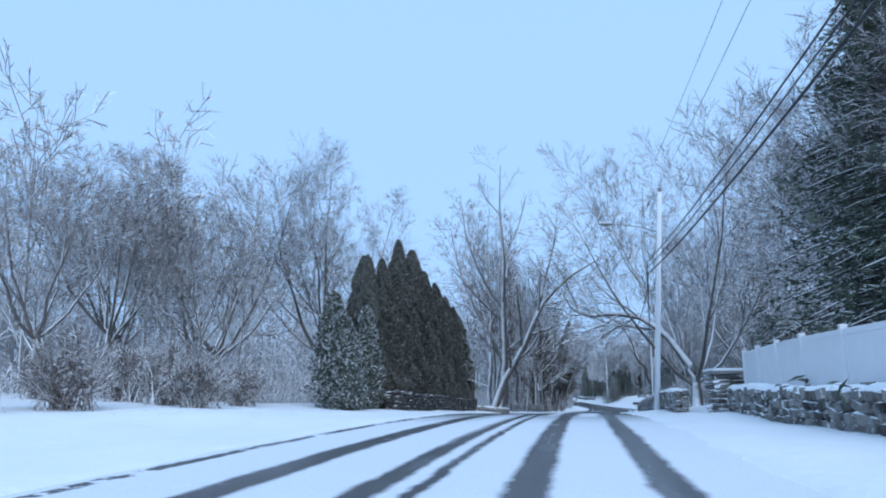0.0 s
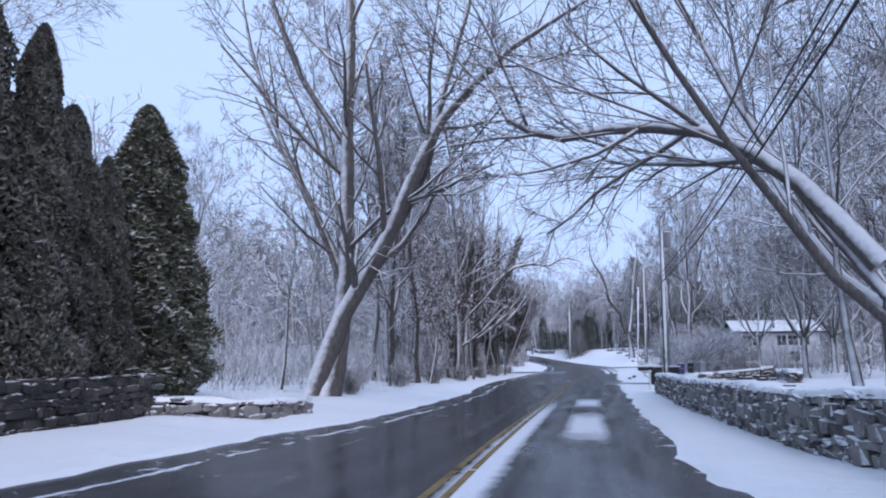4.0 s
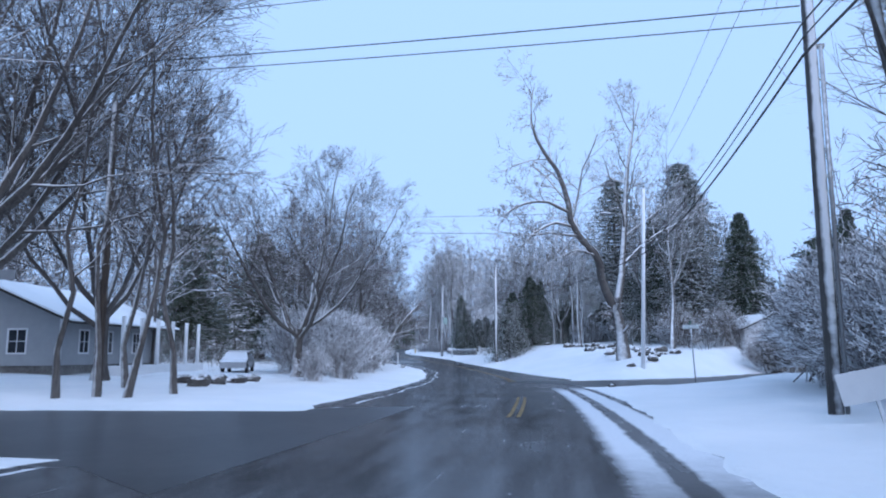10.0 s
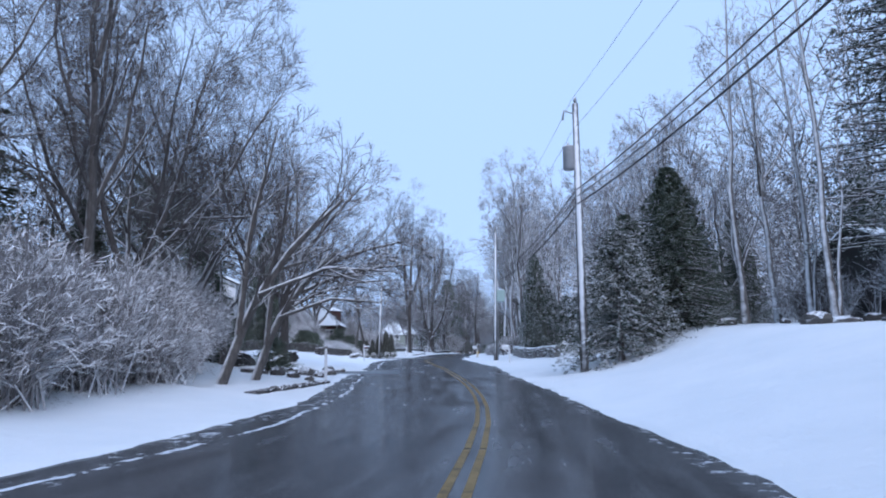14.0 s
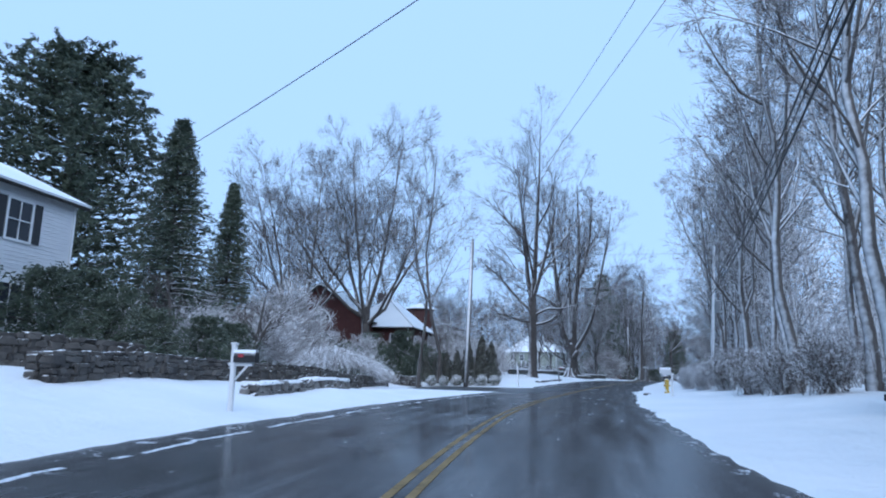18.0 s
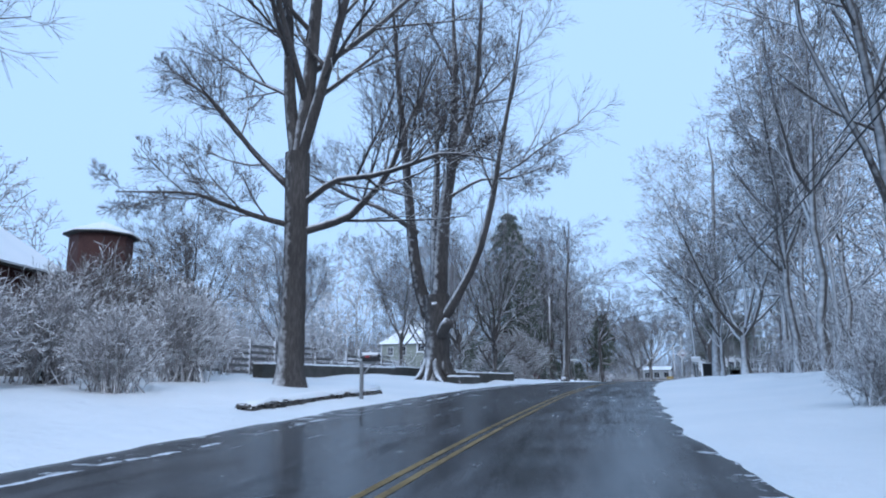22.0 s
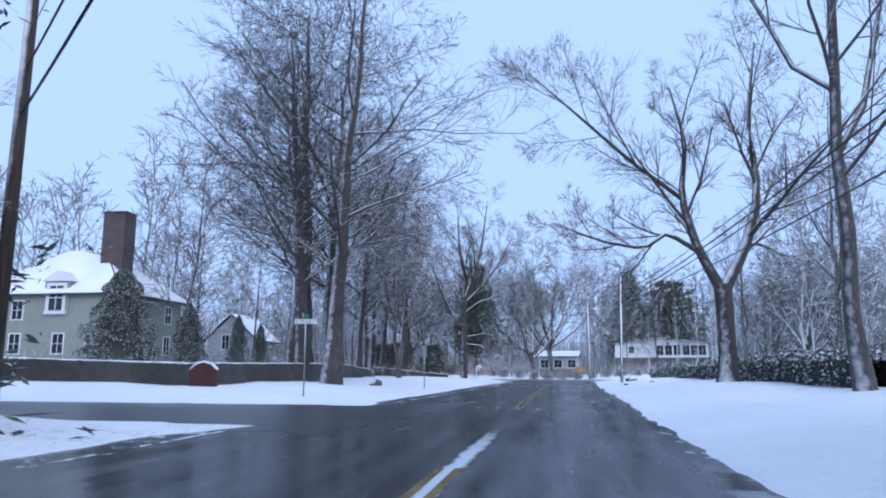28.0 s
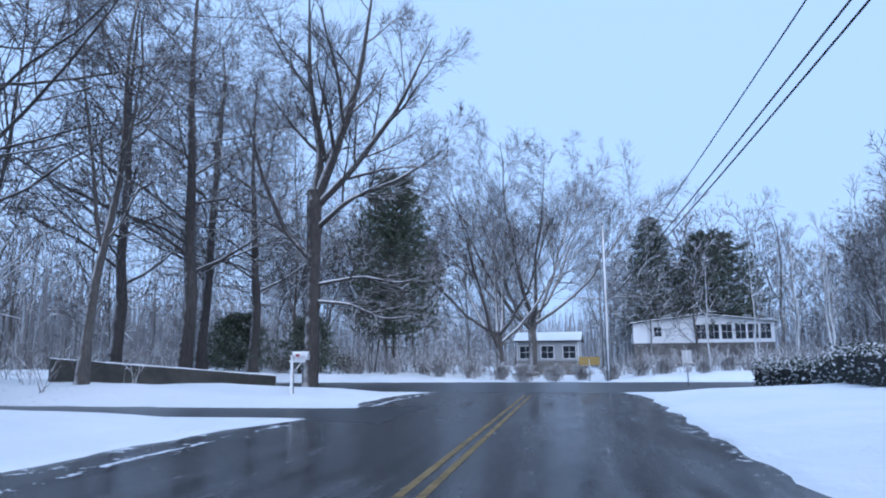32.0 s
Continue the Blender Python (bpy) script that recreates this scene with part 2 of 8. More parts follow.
def make_road():
    """Wet asphalt. The UV map holds metres across and along the road; slush lies where no wheels have cleared it."""
    m, nt, b = mat("wet_asphalt")
    uv = nt.nodes.new("ShaderNodeUVMap")
    uv.uv_map = "metres"
    sep = nt.nodes.new("ShaderNodeSeparateXYZ")
    nt.links.new(uv.outputs[0], sep.inputs[0])
    across, along = sep.outputs[0], sep.outputs[1]
    v = geo_vec(nt)
    mp = nt.nodes.new("ShaderNodeMapping")
    nt.links.new(uv.outputs[0], mp.inputs["Vector"])
    mp.inputs["Scale"].default_value = (1.6, 0.12, 1)
    streak = noise_node(nt, 1.5, 4.0, 0.6, mp.outputs[0])
    fine, big = noise_node(nt, 38.0, 4.0, 0.7, v), noise_node(nt, 0.45, 4.0, 0.55, v)
    tar = ramp(nt, math_node(nt, "ADD", math_node(nt, "MULTIPLY", fine, 0.35), math_node(nt, "MULTIPLY", streak, 0.65)), [(0.32, (0.046, 0.047, 0.05)), (0.68, (0.1, 0.101, 0.105))])

    def band(center, half, soft):
        return smooth(math_node(nt, "ABSOLUTE", math_node(nt, "SUBTRACT", across_w, center)), half + soft, half - soft)

    def smooth(val, a, z):
        r = nt.nodes.new("ShaderNodeMapRange")
        r.interpolation_type = "SMOOTHSTEP"
        r.inputs["From Min"].default_value, r.inputs["From Max"].default_value = a, z
        nt.links.new(val, r.inputs["Value"])
        return r.outputs["Result"]

    def gap(a0, a1, soft):
        return math_node(nt, "MULTIPLY", smooth(along_w, a0 - soft, a0 + soft), smooth(along_w, a1 + soft, a1 - soft))

    def most(items):
        out = items[0]
        for it in items[1:]:
            out = math_node(nt, "MAXIMUM", out, it)
        return out

    wob = math_node(nt, "SUBTRACT", noise_node(nt, 1.6, 4.0, 0.65, v), 0.5)
    across_w = math_node(nt, "ADD", across, math_node(nt, "MULTIPLY", wob, 0.24))
    along_w = math_node(nt, "ADD", along, math_node(nt, "MULTIPLY", wob, 3.0))
    # the uncovered gutter shows in broken lengths along the left edge
    rim = nt.nodes.new("ShaderNodeUVMap")
    rim.uv_map = "rim"
    rsep = nt.nodes.new("ShaderNodeSeparateXYZ")
    nt.links.new(rim.outputs[0], rsep.inputs[0])
    rim_l = math_node(nt, "ADD", rsep.outputs[0], math_node(nt, "MULTIPLY", wob, 0.34))
    patchy = noise_node(nt, 0.55, 5.0, 0.75, v)
    gutter = math_node(nt, "MULTIPLY", smooth(math_node(nt, "ABSOLUTE", math_node(nt, "SUBTRACT", rim_l, 0.3)), 0.17, 0.1), smooth(patchy, 0.43, 0.47))
    tracks = most([gutter, band(-4.0, 0.3, 0.08), band(-2.3, 0.2, 0.07), band(-1.75, 0.1, 0.06), band(-0.55, 0.26, 0.08), band(1.05, 0.24, 0.08)])
    full = math_node(nt, "MULTIPLY", smooth(along_w, 34, 20), math_node(nt, "SUBTRACT", 1.0, math_node(nt, "MULTIPLY", tracks, 0.93)))
    mid = math_node(nt, "MULTIPLY", band(-1.15, 0.24, 0.12), gap(27, 68, 5))
    mid2 = math_node(nt, "MULTIPLY", band(0.25, 0.42, 0.18), most([gap(26, 37, 2), gap(43, 47, 1.5), gap(56, 63, 2), gap(68, 72, 1.5)]))
    lane = math_node(nt, "MULTIPLY", band(-2.9, 0.45, 0.2), gap(14, 30, 6))
    tracks_b = most([band(1.35, 0.17, 0.05), band(2.25, 0.15, 0.05)])
    turn = math_node(nt, "MULTIPLY", math_node(nt, "MULTIPLY", smooth(across_w, 0.55, 0.85), gap(121, 146, 3)), math_node(nt, "SUBTRACT", 1.0, math_node(nt, "MULTIPLY", tracks_b, 0.85)))
    # a ridge of slush along the left edge, and ragged snow spilt from both verges
    sway = math_node(nt, "MULTIPLY", math_node(nt, "SUBTRACT", noise_node(nt, 0.14, 2.0, 0.5, v), 0.5), 1.3)
    ridge = smooth(math_node(nt, "ABSOLUTE", math_node(nt, "SUBTRACT", math_node(nt, "ADD", rim_l, sway), 0.9)), 0.085, 0.03)
    verge = math_node(nt, "MULTIPLY", math_node(nt, "MULTIPLY", ridge, smooth(patchy, 0.47, 0.5)), smooth(along_w, 34, 52))
    spilt = math_node(nt, "MULTIPLY", smooth(rim_l, 1.5, 0.1), smooth(noise_node(nt, 1.7, 5.0, 0.75, v), 0.58, 0.64))
    spilt_r = math_node(nt, "MULTIPLY", smooth(math_node(nt, "ADD", rsep.outputs[1], math_node(nt, "MULTIPLY", wob, 0.3)), 0.42, 0.05), smooth(noise_node(nt, 2.6, 5.0, 0.75, v), 0.57, 0.62))
    verge2 = math_node(nt, "MULTIPLY", band(1.85, 0.2, 0.15), math_node(nt, "MULTIPLY", smooth(noise_node(nt, 0.5, 3.0, 0.6, v), 0.52, 0.58), gap(285, 350, 5)))
    line_snow = math_node(nt, "MULTIPLY", band(-1.4, 0.11, 0.05), math_node(nt, "MULTIPLY", gap(336, 356, 3), 0.9))
    scraps = math_node(nt, "MULTIPLY", smooth(noise_node(nt, 2.2, 5.0, 0.7, v), 0.7, 0.74), 0.5)
    mask = most([full, mid, mid2, lane, turn, verge, spilt, spilt_r, verge2, line_snow, scraps])
    slush = ramp(nt, fine, [(0.3, (0.62, 0.65, 0.7)), (0.7, (0.84, 0.86, 0.89))])
    nt.links.new(mix_node(nt, mask, tar, slush), b.inputs["Base Color"])
    wet = ramp(nt, math_node(nt, "ADD", math_node(nt, "MULTIPLY", streak, 0.5), math_node(nt, "MULTIPLY", big, 0.5)), [(0.36, (0.08, 0.08, 0.08)), (0.64, (0.3, 0.3, 0.3))])
    nt.links.new(mix_node(nt, mask, wet, (0.7, 0.7, 0.7)), b.inputs["Roughness"])
    b.inputs["Specular IOR Level"].default_value = 0.42
    # only part of the surface is under water; the rest is damp and dull
    dull = nt.nodes.new("ShaderNodeBsdfDiffuse")
    nt.links.new(mix_node(nt, mask, tar, slush), dull.inputs["Color"])
    puddle = ramp(nt, math_node(nt, "ADD", math_node(nt, "MULTIPLY", streak, 0.6), math_node(nt, "MULTIPLY", big, 0.4)), [(0.35, (0.34, 0.34, 0.34)), (0.65, (0.72, 0.72, 0.72))])
    both = nt.nodes.new("ShaderNodeMixShader")
    nt.links.new(puddle, both.inputs[0])
    nt.links.new(dull.outputs[0], both.inputs[1])
    nt.links.new(b.outputs[0], both.inputs[2])
    nt.links.new(both.outputs[0], nt.nodes["Material Output"].inputs["Surface"])
    h = math_node(nt, "ADD", math_node(nt, "MULTIPLY", fine, 0.25), math_node(nt, "MULTIPLY", mask, 1.5))
    bump_node(nt, h, 0.14, 0.012, b)
    return m


ROAD = make_road()
DRIVE = surface("drive_asphalt", ((0.026, 0.027, 0.03), (0.045, 0.046, 0.05), (0.075, 0.076, 0.08)), 3.0, 0.3, 0.1, 40)
DRIVE.node_tree.nodes["Principled BSDF"].inputs["Specular IOR Level"].default_value = 0.22
YELLOW = surface("yellow_road_paint", ((0.06, 0.055, 0.045), (0.23, 0.165, 0.075), (0.31, 0.23, 0.115)), 9.0, 0.75, 0.15, 40)
YELLOW.node_tree.nodes["Principled BSDF"].inputs["Specular IOR Level"].default_value = 0.15
STONE_DARK = surface("dark_wall_stone", ((0.03, 0.028, 0.027), (0.062, 0.057, 0.053), (0.105, 0.098, 0.09)), 7.0, 0.9, 0.5, 30, snow=(0.78, 0.96), island=0.4, per_object=0.4)
STONE = surface("field_stone", ((0.05, 0.048, 0.046), (0.13, 0.122, 0.115), (0.24, 0.23, 0.215)), 7.0, 0.9, 0.5, 30, snow=(0.62, 0.86), island=0.45, per_object=0.45)
MOSSY = surface("stained_wall_face", ((0.03, 0.03, 0.027), (0.055, 0.054, 0.048), (0.095, 0.09, 0.082)), 2.2, 0.9, 0.5, 26, snow=(0.8, 1.0))
# near-black core of stone walls; in hedges it paints the shade behind leaves
DARK_CORE = surface("dark_core", ((0.02, 0.02, 0.02), (0.05, 0.048, 0.046)), 8.0, 0.95)
EVERGREEN = surface("evergreen_needles", ((0.04, 0.056, 0.043), (0.07, 0.092, 0.064), (0.11, 0.13, 0.086)), 2.5, 0.9, snow=(0.84, 1.14), snow_scale=2.0, island=0.3)
ARBOR = surface("arborvitae_sprays", ((0.065, 0.064, 0.056), (0.112, 0.111, 0.095), (0.17, 0.166, 0.142)), 2.0, 0.9, snow=(0.8, 1.4), snow_scale=2.0, island=0.35)
FROSTED = surface("snowy_evergreen", ((0.045, 0.06, 0.048), (0.085, 0.105, 0.08)), 2.0, 0.9, snow=(0.46, 1.02), snow_scale=2.5, island=0.3)
# darker than the sprays: shade deep in the foliage is put into the colour
CORE = surface("shaded_inner_foliage", ((0.045, 0.05, 0.042), (0.085, 0.09, 0.072)), 3.0, 0.95)
IVY = surface("ivy_leaves", ((0.062, 0.057, 0.053), (0.1, 0.092, 0.085), (0.145, 0.133, 0.12)), 2.5, 0.8, snow=(0.8, 1.3), snow_scale=2.0, island=0.35)
BROWN_LEAF = surface("withered_oak_leaves", ((0.06, 0.035, 0.022), (0.14, 0.08, 0.05)), 3.0, 0.8, snow=(0.6, 1.0), island=0.3)
POLE = make_bark("pole_timber", ((0.06, 0.056, 0.054), (0.1, 0.095, 0.092), (0.17, 0.162, 0.155)), (0.62, 0.86), (14, 14, 1.0), (-0.2, -0.97, 0.1))
POLE_DARK = make_bark("creosoted_timber", ((0.025, 0.02, 0.018), (0.06, 0.045, 0.036), (0.1, 0.08, 0.06)), (0.5, 0.85), (14, 14, 1.0))
POLE_WHITE = make_bark("snow_plastered_timber", ((0.12, 0.12, 0.12), (0.24, 0.235, 0.23), (0.36, 0.355, 0.35)), (-0.55, 0.0), (14, 14, 1.0), (-0.35, -0.9, 0.2))
CABLE = surface("black_cable", ((0.012, 0.012, 0.013), (0.025, 0.025, 0.027)), 9.0, 0.6)
STEEL = surface("galvanised_steel", ((0.2, 0.205, 0.21), (0.34, 0.345, 0.35)), 8.0, 0.5, metal=0.6, snow=(0.6, 0.9))
GREY_CAN = surface("grey_transformer_paint", ((0.26, 0.27, 0.28), (0.36, 0.37, 0.38)), 6.0, 0.5, snow=(0.6, 0.9))
MINT = surface("mint_green_paint", ((0.33, 0.46, 0.43), (0.42, 0.55, 0.52)), 6.0, 0.5, snow=(0.6, 0.9))
WHITE = surface("white_paint", ((0.66, 0.67, 0.68), (0.78, 0.785, 0.79)), 4.0, 0.55, snow=(0.75, 0.95))
WHITE_VINYL = surface("white_vinyl", ((0.66, 0.67, 0.69), (0.76, 0.77, 0.785)), 1.5, 0.4)
BLACK = surface("black_plastic", ((0.012, 0.012, 0.013), (0.03, 0.03, 0.032)), 6.0, 0.5, snow=(0.7, 0.95))
HYDRANT = surface("hydrant_yellow", ((0.5, 0.33, 0.03), (0.68, 0.46, 0.05)), 8.0, 0.45, snow=(0.75, 0.95))
ORANGE = surface("sign_orange", ((0.66, 0.42, 0.26), (0.8, 0.55, 0.36)), 5.0, 0.45, snow=(-0.1, 0.6), snow_scale=1.2)
SIGN_DIM = surface("dim_sign_red", ((0.36, 0.2, 0.19), (0.5, 0.33, 0.31)), 5.0, 0.5, snow=(0.0, 0.7), snow_scale=2.0)
SIGN_GREY = surface("sign_back_aluminium", ((0.3, 0.31, 0.32), (0.42, 0.43, 0.44)), 5.0, 0.4, metal=0.4)
SIGN_GREEN = surface("street_sign_green", ((0.02, 0.13, 0.07), (0.03, 0.2, 0.1)), 5.0, 0.4, snow=(0.1, 0.5))
SIGN_YELLOW = surface("arrow_sign_yellow", ((0.33, 0.22, 0.06), (0.42, 0.29, 0.09)), 5.0, 0.5)
GLASS = surface("dark_window_glass", ((0.02, 0.024, 0.03), (0.045, 0.05, 0.06)), 1.5, 0.08)
BRICK = surface("red_brick", ((0.055, 0.024, 0.021), (0.11, 0.05, 0.042)), 9.0, 0.85, 0.3, 30)
BARN_RED = surface("barn_red_boards", ((0.05, 0.015, 0.014), (0.095, 0.032, 0.028)), 5.0, 0.8, 0.2, 20)
SIDING_WHITE = surface("white_clapboard", ((0.62, 0.63, 0.65), (0.74, 0.745, 0.75)), 2.0, 0.6)
SIDING_SAGE = surface("sage_clapboard", ((0.24, 0.26, 0.22), (0.32, 0.34, 0.29)), 2.0, 0.65)
SIDING_GREY = surface("grey_clapboard", ((0.3, 0.31, 0.32), (0.4, 0.41, 0.42)), 2.0, 0.65)
DARK_WOOD = surface("dark_stained_boards", ((0.02, 0.018, 0.017), (0.05, 0.045, 0.04)), 5.0, 0.8)
CHIMNEY = surface("weathered_brick", ((0.06, 0.045, 0.042), (0.13, 0.1, 0.092)), 8.0, 0.85, 0.3, 30)
CAR_DARK = surface("dark_car_paint", ((0.02, 0.022, 0.028), (0.04, 0.043, 0.05)), 3.0, 0.25, snow=(0.35, 0.6))
CAR_PALE = surface("silver_car_paint", ((0.35, 0.36, 0.38), (0.45, 0.46, 0.48)), 3.0, 0.25, snow=(0.35, 0.6))
PURPLE = surface("purple_plastic", ((0.07, 0.03, 0.16), (0.11, 0.05, 0.23)), 5.0, 0.5)
RED_CLOTH = surface("red_flag_cloth", ((0.3, 0.03, 0.04), (0.42, 0.05, 0.06)), 5.0, 0.8)

# ---- the line of the road: s metres along, d metres to the right
EYES = np.array([r[1] for r in PATH])
_run = np.r_[0, np.cumsum(np.hypot(*np.diff(EYES[:, :2], axis=0).T))]
_ss = np.arange(0, _run[-1], 4.0)


def _even(a, n):
    for _ in range(n):
        a = np.r_[a[0], (a[:-2] + 2 * a[1:-1] + a[2:]) / 4, a[-1]]
    return a


_rx, _ry, _rz = _even(np.interp(_ss, _run, EYES[:, 0]), 2), _even(np.interp(_ss, _run, EYES[:, 1]), 2), _even(np.interp(_ss, _run, EYES[:, 2]) - 1.25, 4)
_pre, _post = np.arange(-60, 0, 4.0), np.arange(_ss[-1] + 4, _ss[-1] + 260, 4.0)
_d0 = np.array([_rx[1] - _rx[0], _ry[1] - _ry[0]])
_d0 /= np.hypot(*_d0)
_d1 = np.array([_rx[-1] - _rx[-4], _ry[-1] - _ry[-4]])
_d1 /= np.hypot(*_d1)
RS = np.r_[_pre, _ss, _post]
RX = np.r_[_rx[0] + _pre * _d0[0], _rx, _rx[-1] + (_post - _ss[-1]) * _d1[0]]
RY = np.r_[_ry[0] + _pre * _d0[1], _ry, _ry[-1] + (_post - _ss[-1]) * _d1[1]]
RZ = np.r_[_rz[0] + _pre * (_rz[2] - _rz[0]) / 16, _rz, _rz[-1] - (_post - _ss[-1]) * 0.004]


def xy(s, d):
    """World x, y of points s along and d right of the line (arrays allowed)."""
    s, d = np.asarray(s, float), np.asarray(d, float)
    hx, hy = np.interp(s + 2, RS, RX) - np.interp(s - 2, RS, RX), np.interp(s + 2, RS, RY) - np.interp(s - 2, RS, RY)
    n = np.hypot(hx, hy)
    return np.interp(s, RS, RX) + d * hy / n, np.interp(s, RS, RY) - d * hx / n


def heading(s):
    """Degrees to turn a thing about z so that its +y looks along the road."""
    a, b = xy(s - 2, 0), xy(s + 2, 0)
    return math.degrees(math.atan2(-(b[0] - a[0]), b[1] - a[1]))


def table(rows, k):
    a = np.array(rows, float)
    return lambda s: np.interp(s, a[:, 0], a[:, k])


# edges of the cleared road, and how the ground lies beside it: height over the road at about 4, 11 and 30 m out
EDGE_L = table([(-60, -6.3), (30, -6.1), (46, -6.4), (55, -6.2), (60, -5.7), (77, -5.9), (88, -6.9), (95, -7.4), (106, -7.3), (142, -7.2), (165, -6.4), (185, -6.1), (205, -6.9), (216, -6.5), (232, -6.9), (250, -7.2), (262, -7.3), (300, -7.0), (322, -7.0), (338, -7.9), (346, -7.8), (380, -6.8), (410, -6.7), (440, -6.6)], 1)
EDGE_R = table([(-60, 2.6), (20, 2.4), (34, 2.0), (50, 1.75), (76, 2.0), (86, 1.95), (95, 2.4), (104, 1.8), (120, 2.0), (146, 2.6), (154, 3.6), (160, 3.4), (168, 2.6), (182, 1.7), (200, 1.65), (215, 2.7), (226, 2.3), (249, 1.9), (275, 1.9), (287, 1.5), (305, 1.6), (318, 1.6), (336, 1.9), (357, 2.1), (381, 2.4), (405, 2.35), (418, 2.8), (440, 2.9)], 1)
BANK_R = [(-60, .2, .9, 1.2), (8, .2, .9, 1.2), (76, .15, .75, 1.0), (84, .15, .5, .8), (120, .15, .4, .7), (148, .2, .4, .7), (166, .45, 1.5, 2.0), (182, .5, 2.0, 3.0), (198, .45, 2.3, 3.2), (210, .2, 1.0, 2.0), (222, .1, .5, 1.2), (250, .2, .7, 1.5), (300, .2, .7, 1.5), (330, .3, .6, 1.0), (380, .45, .7, 1.0), (420, .3, .5, .8), (560, .3, .6, 1.0)]
BANK_L = [(-60, .1, .4, 1.0), (30, .12, .45, 1.2), (64, .35, .6, 1.0), (100, .2, .4, .8), (128, .15, .3, .6), (170, .25, .6, 1.0), (205, .3, .9, 1.6), (225, .35, 1.2, 2.2), (245, .4, 1.2, 2.4), (253, .22, .5, 1.8), (262, .1, .16, 1.4), (276, .15, .3, 1.3), (290, .35, .8, 1.4), (330, .3, .8, 1.2), (352, .2, .4, .8), (385, .2, .6, 1.0), (420, .25, .5, .9), (560, .3, .6, 1.0)]
B_R = [table(BANK_R, k) for k in (1, 2, 3)]
B_L = [table(BANK_L, k) for k in (1, 2, 3)]
# side roads and drives: axis points (s, d) and half width
SIDE = [([(127, -4), (127, -14), (128, -40), (130, -90)], 4.6), ([(151.7, 1.5), (154.6, 8), (158, 14), (172, 28), (194, 40), (215, 70)], 4.2), ([(362, -4), (363, -14), (364, -40), (366, -90)], 4.3), ([(432, -110), (432, 110)], 8.0),
        ([(92.5, 1), (92.5, 8), (93, 24)], 1.9), ([(269.4, -4), (270.2, -11), (270.6, -15)], 5.2), ([(316.5, -4), (317, -12), (318, -26)], 1.8), ([(208.5, -4), (208.5, -9), (207, -20)], 2.0), ([(411, -4), (411, -10), (412, -26)], 1.9)]


def side_gap(s, d):
    """Distance outside the nearest side road (negative on it)."""
    best = np.full(np.shape(s), 1e3)
    for pts, half in SIDE:
        for (s0, d0), (s1, d1) in zip(pts, pts[1:]):
            vs, vd = s1 - s0, d1 - d0
            u = np.clip(((s - s0) * vs + (d - d0) * vd) / (vs * vs + vd * vd), 0, 1)
            best = np.minimum(best, np.hypot(s - s0 - u * vs, d - d0 - u * vd) - half)
    return best


def wave(s, d):
    return 0.05 * np.sin(s * 0.53 + d * 0.31) + 0.04 * np.sin(s * 0.23 - d * 0.71 + 1.3) + 0.03 * np.sin(s * 1.31 + d * 1.07 + 0.4)


def bank(s, d):
    """Height of the lying snow over the road's level."""
    s, d = np.broadcast_arrays(np.asarray(s, float), np.asarray(d, float))
    eR, eL = EDGE_R(s), EDGE_L(s)
    o = np.where(d > 0, d - eR, eL - d)
    h = [np.where(d > 0, a(s), b(s)) for a, b in zip(B_R, B_L)]
    k1, k2, k3 = np.clip(o / 3.0, 0, 1), np.clip((o - 2.0) / 7.0, 0, 1), np.clip((o - 9) / 20, 0, 1)
    sm = lambda u: u * u * (3 - 2 * u)  # noqa: E731
    z = 0.05 * np.clip(o / 0.15, 0, 1) + (h[0] - 0.05) * sm(k1) + (h[1] - h[0]) * sm(k2) + (h[2] - h[1]) * sm(k3) + wave(s, d) * np.clip(o / 4, 0, 1)
    z = np.where(o < 0, -0.12, z)
    g = np.clip(side_gap(s, d) / 2.5, 0, 1)
    return np.where((g <= 0) | (o < 0), np.where(o < 0, -0.12, -0.06), z * sm(g) + 0.03 * (1 - g))


def zr(s):
    return np.interp(s, RS, RZ)


def at(s, d, up=0.0):
    """A point on the ground."""
    x, y = xy(s, d)
    return Vector((float(x), float(y), float(zr(s) + bank(s, d) + up)))


def spot(s, d, turn=0.0, up=0.0):
    """A pose on the ground, +y along the road turned by `turn` degrees to the left."""
    p = at(s, d, up)
    return pose(p.x, p.y, p.z, 0, 0, heading(s) + turn)


# ---- mesh helpers
def mesh_of(name, verts, faces, material, smooth=False):
    me = bpy.data.meshes.new(name)
    if isinstance(faces, np.ndarray):
        faces = faces.tolist()
    me.from_pydata([tuple(v) for v in (verts.tolist() if isinstance(verts, np.ndarray) else verts)], [], faces)
    if smooth:
        me.polygons.foreach_set("use_smooth", [True] * len(me.polygons))
    me.materials.append(material)
    return me


def of_bm(name, bm, material, smooth=False):
    me = bpy.data.meshes.new(name)
    bm.to_mesh(me)
    bm.free()
    if smooth:
        me.polygons.foreach_set("use_smooth", [True] * len(me.polygons))
    me.materials.append(material)
    return me


def part(name, me, parent, label="", m=None):
    ob = new(name, me)
    ob.parent = parent
    if m is not None:
        ob.matrix_basis = m
    if label:
        tagged(ob, label)
    return ob


def thing(name, m, label, category, group="", kind=""):
    ob = new(name)
    ob.empty_display_size = 0.3
    ob.matrix_basis = m
    return tagged(ob, label, category, group, kind)


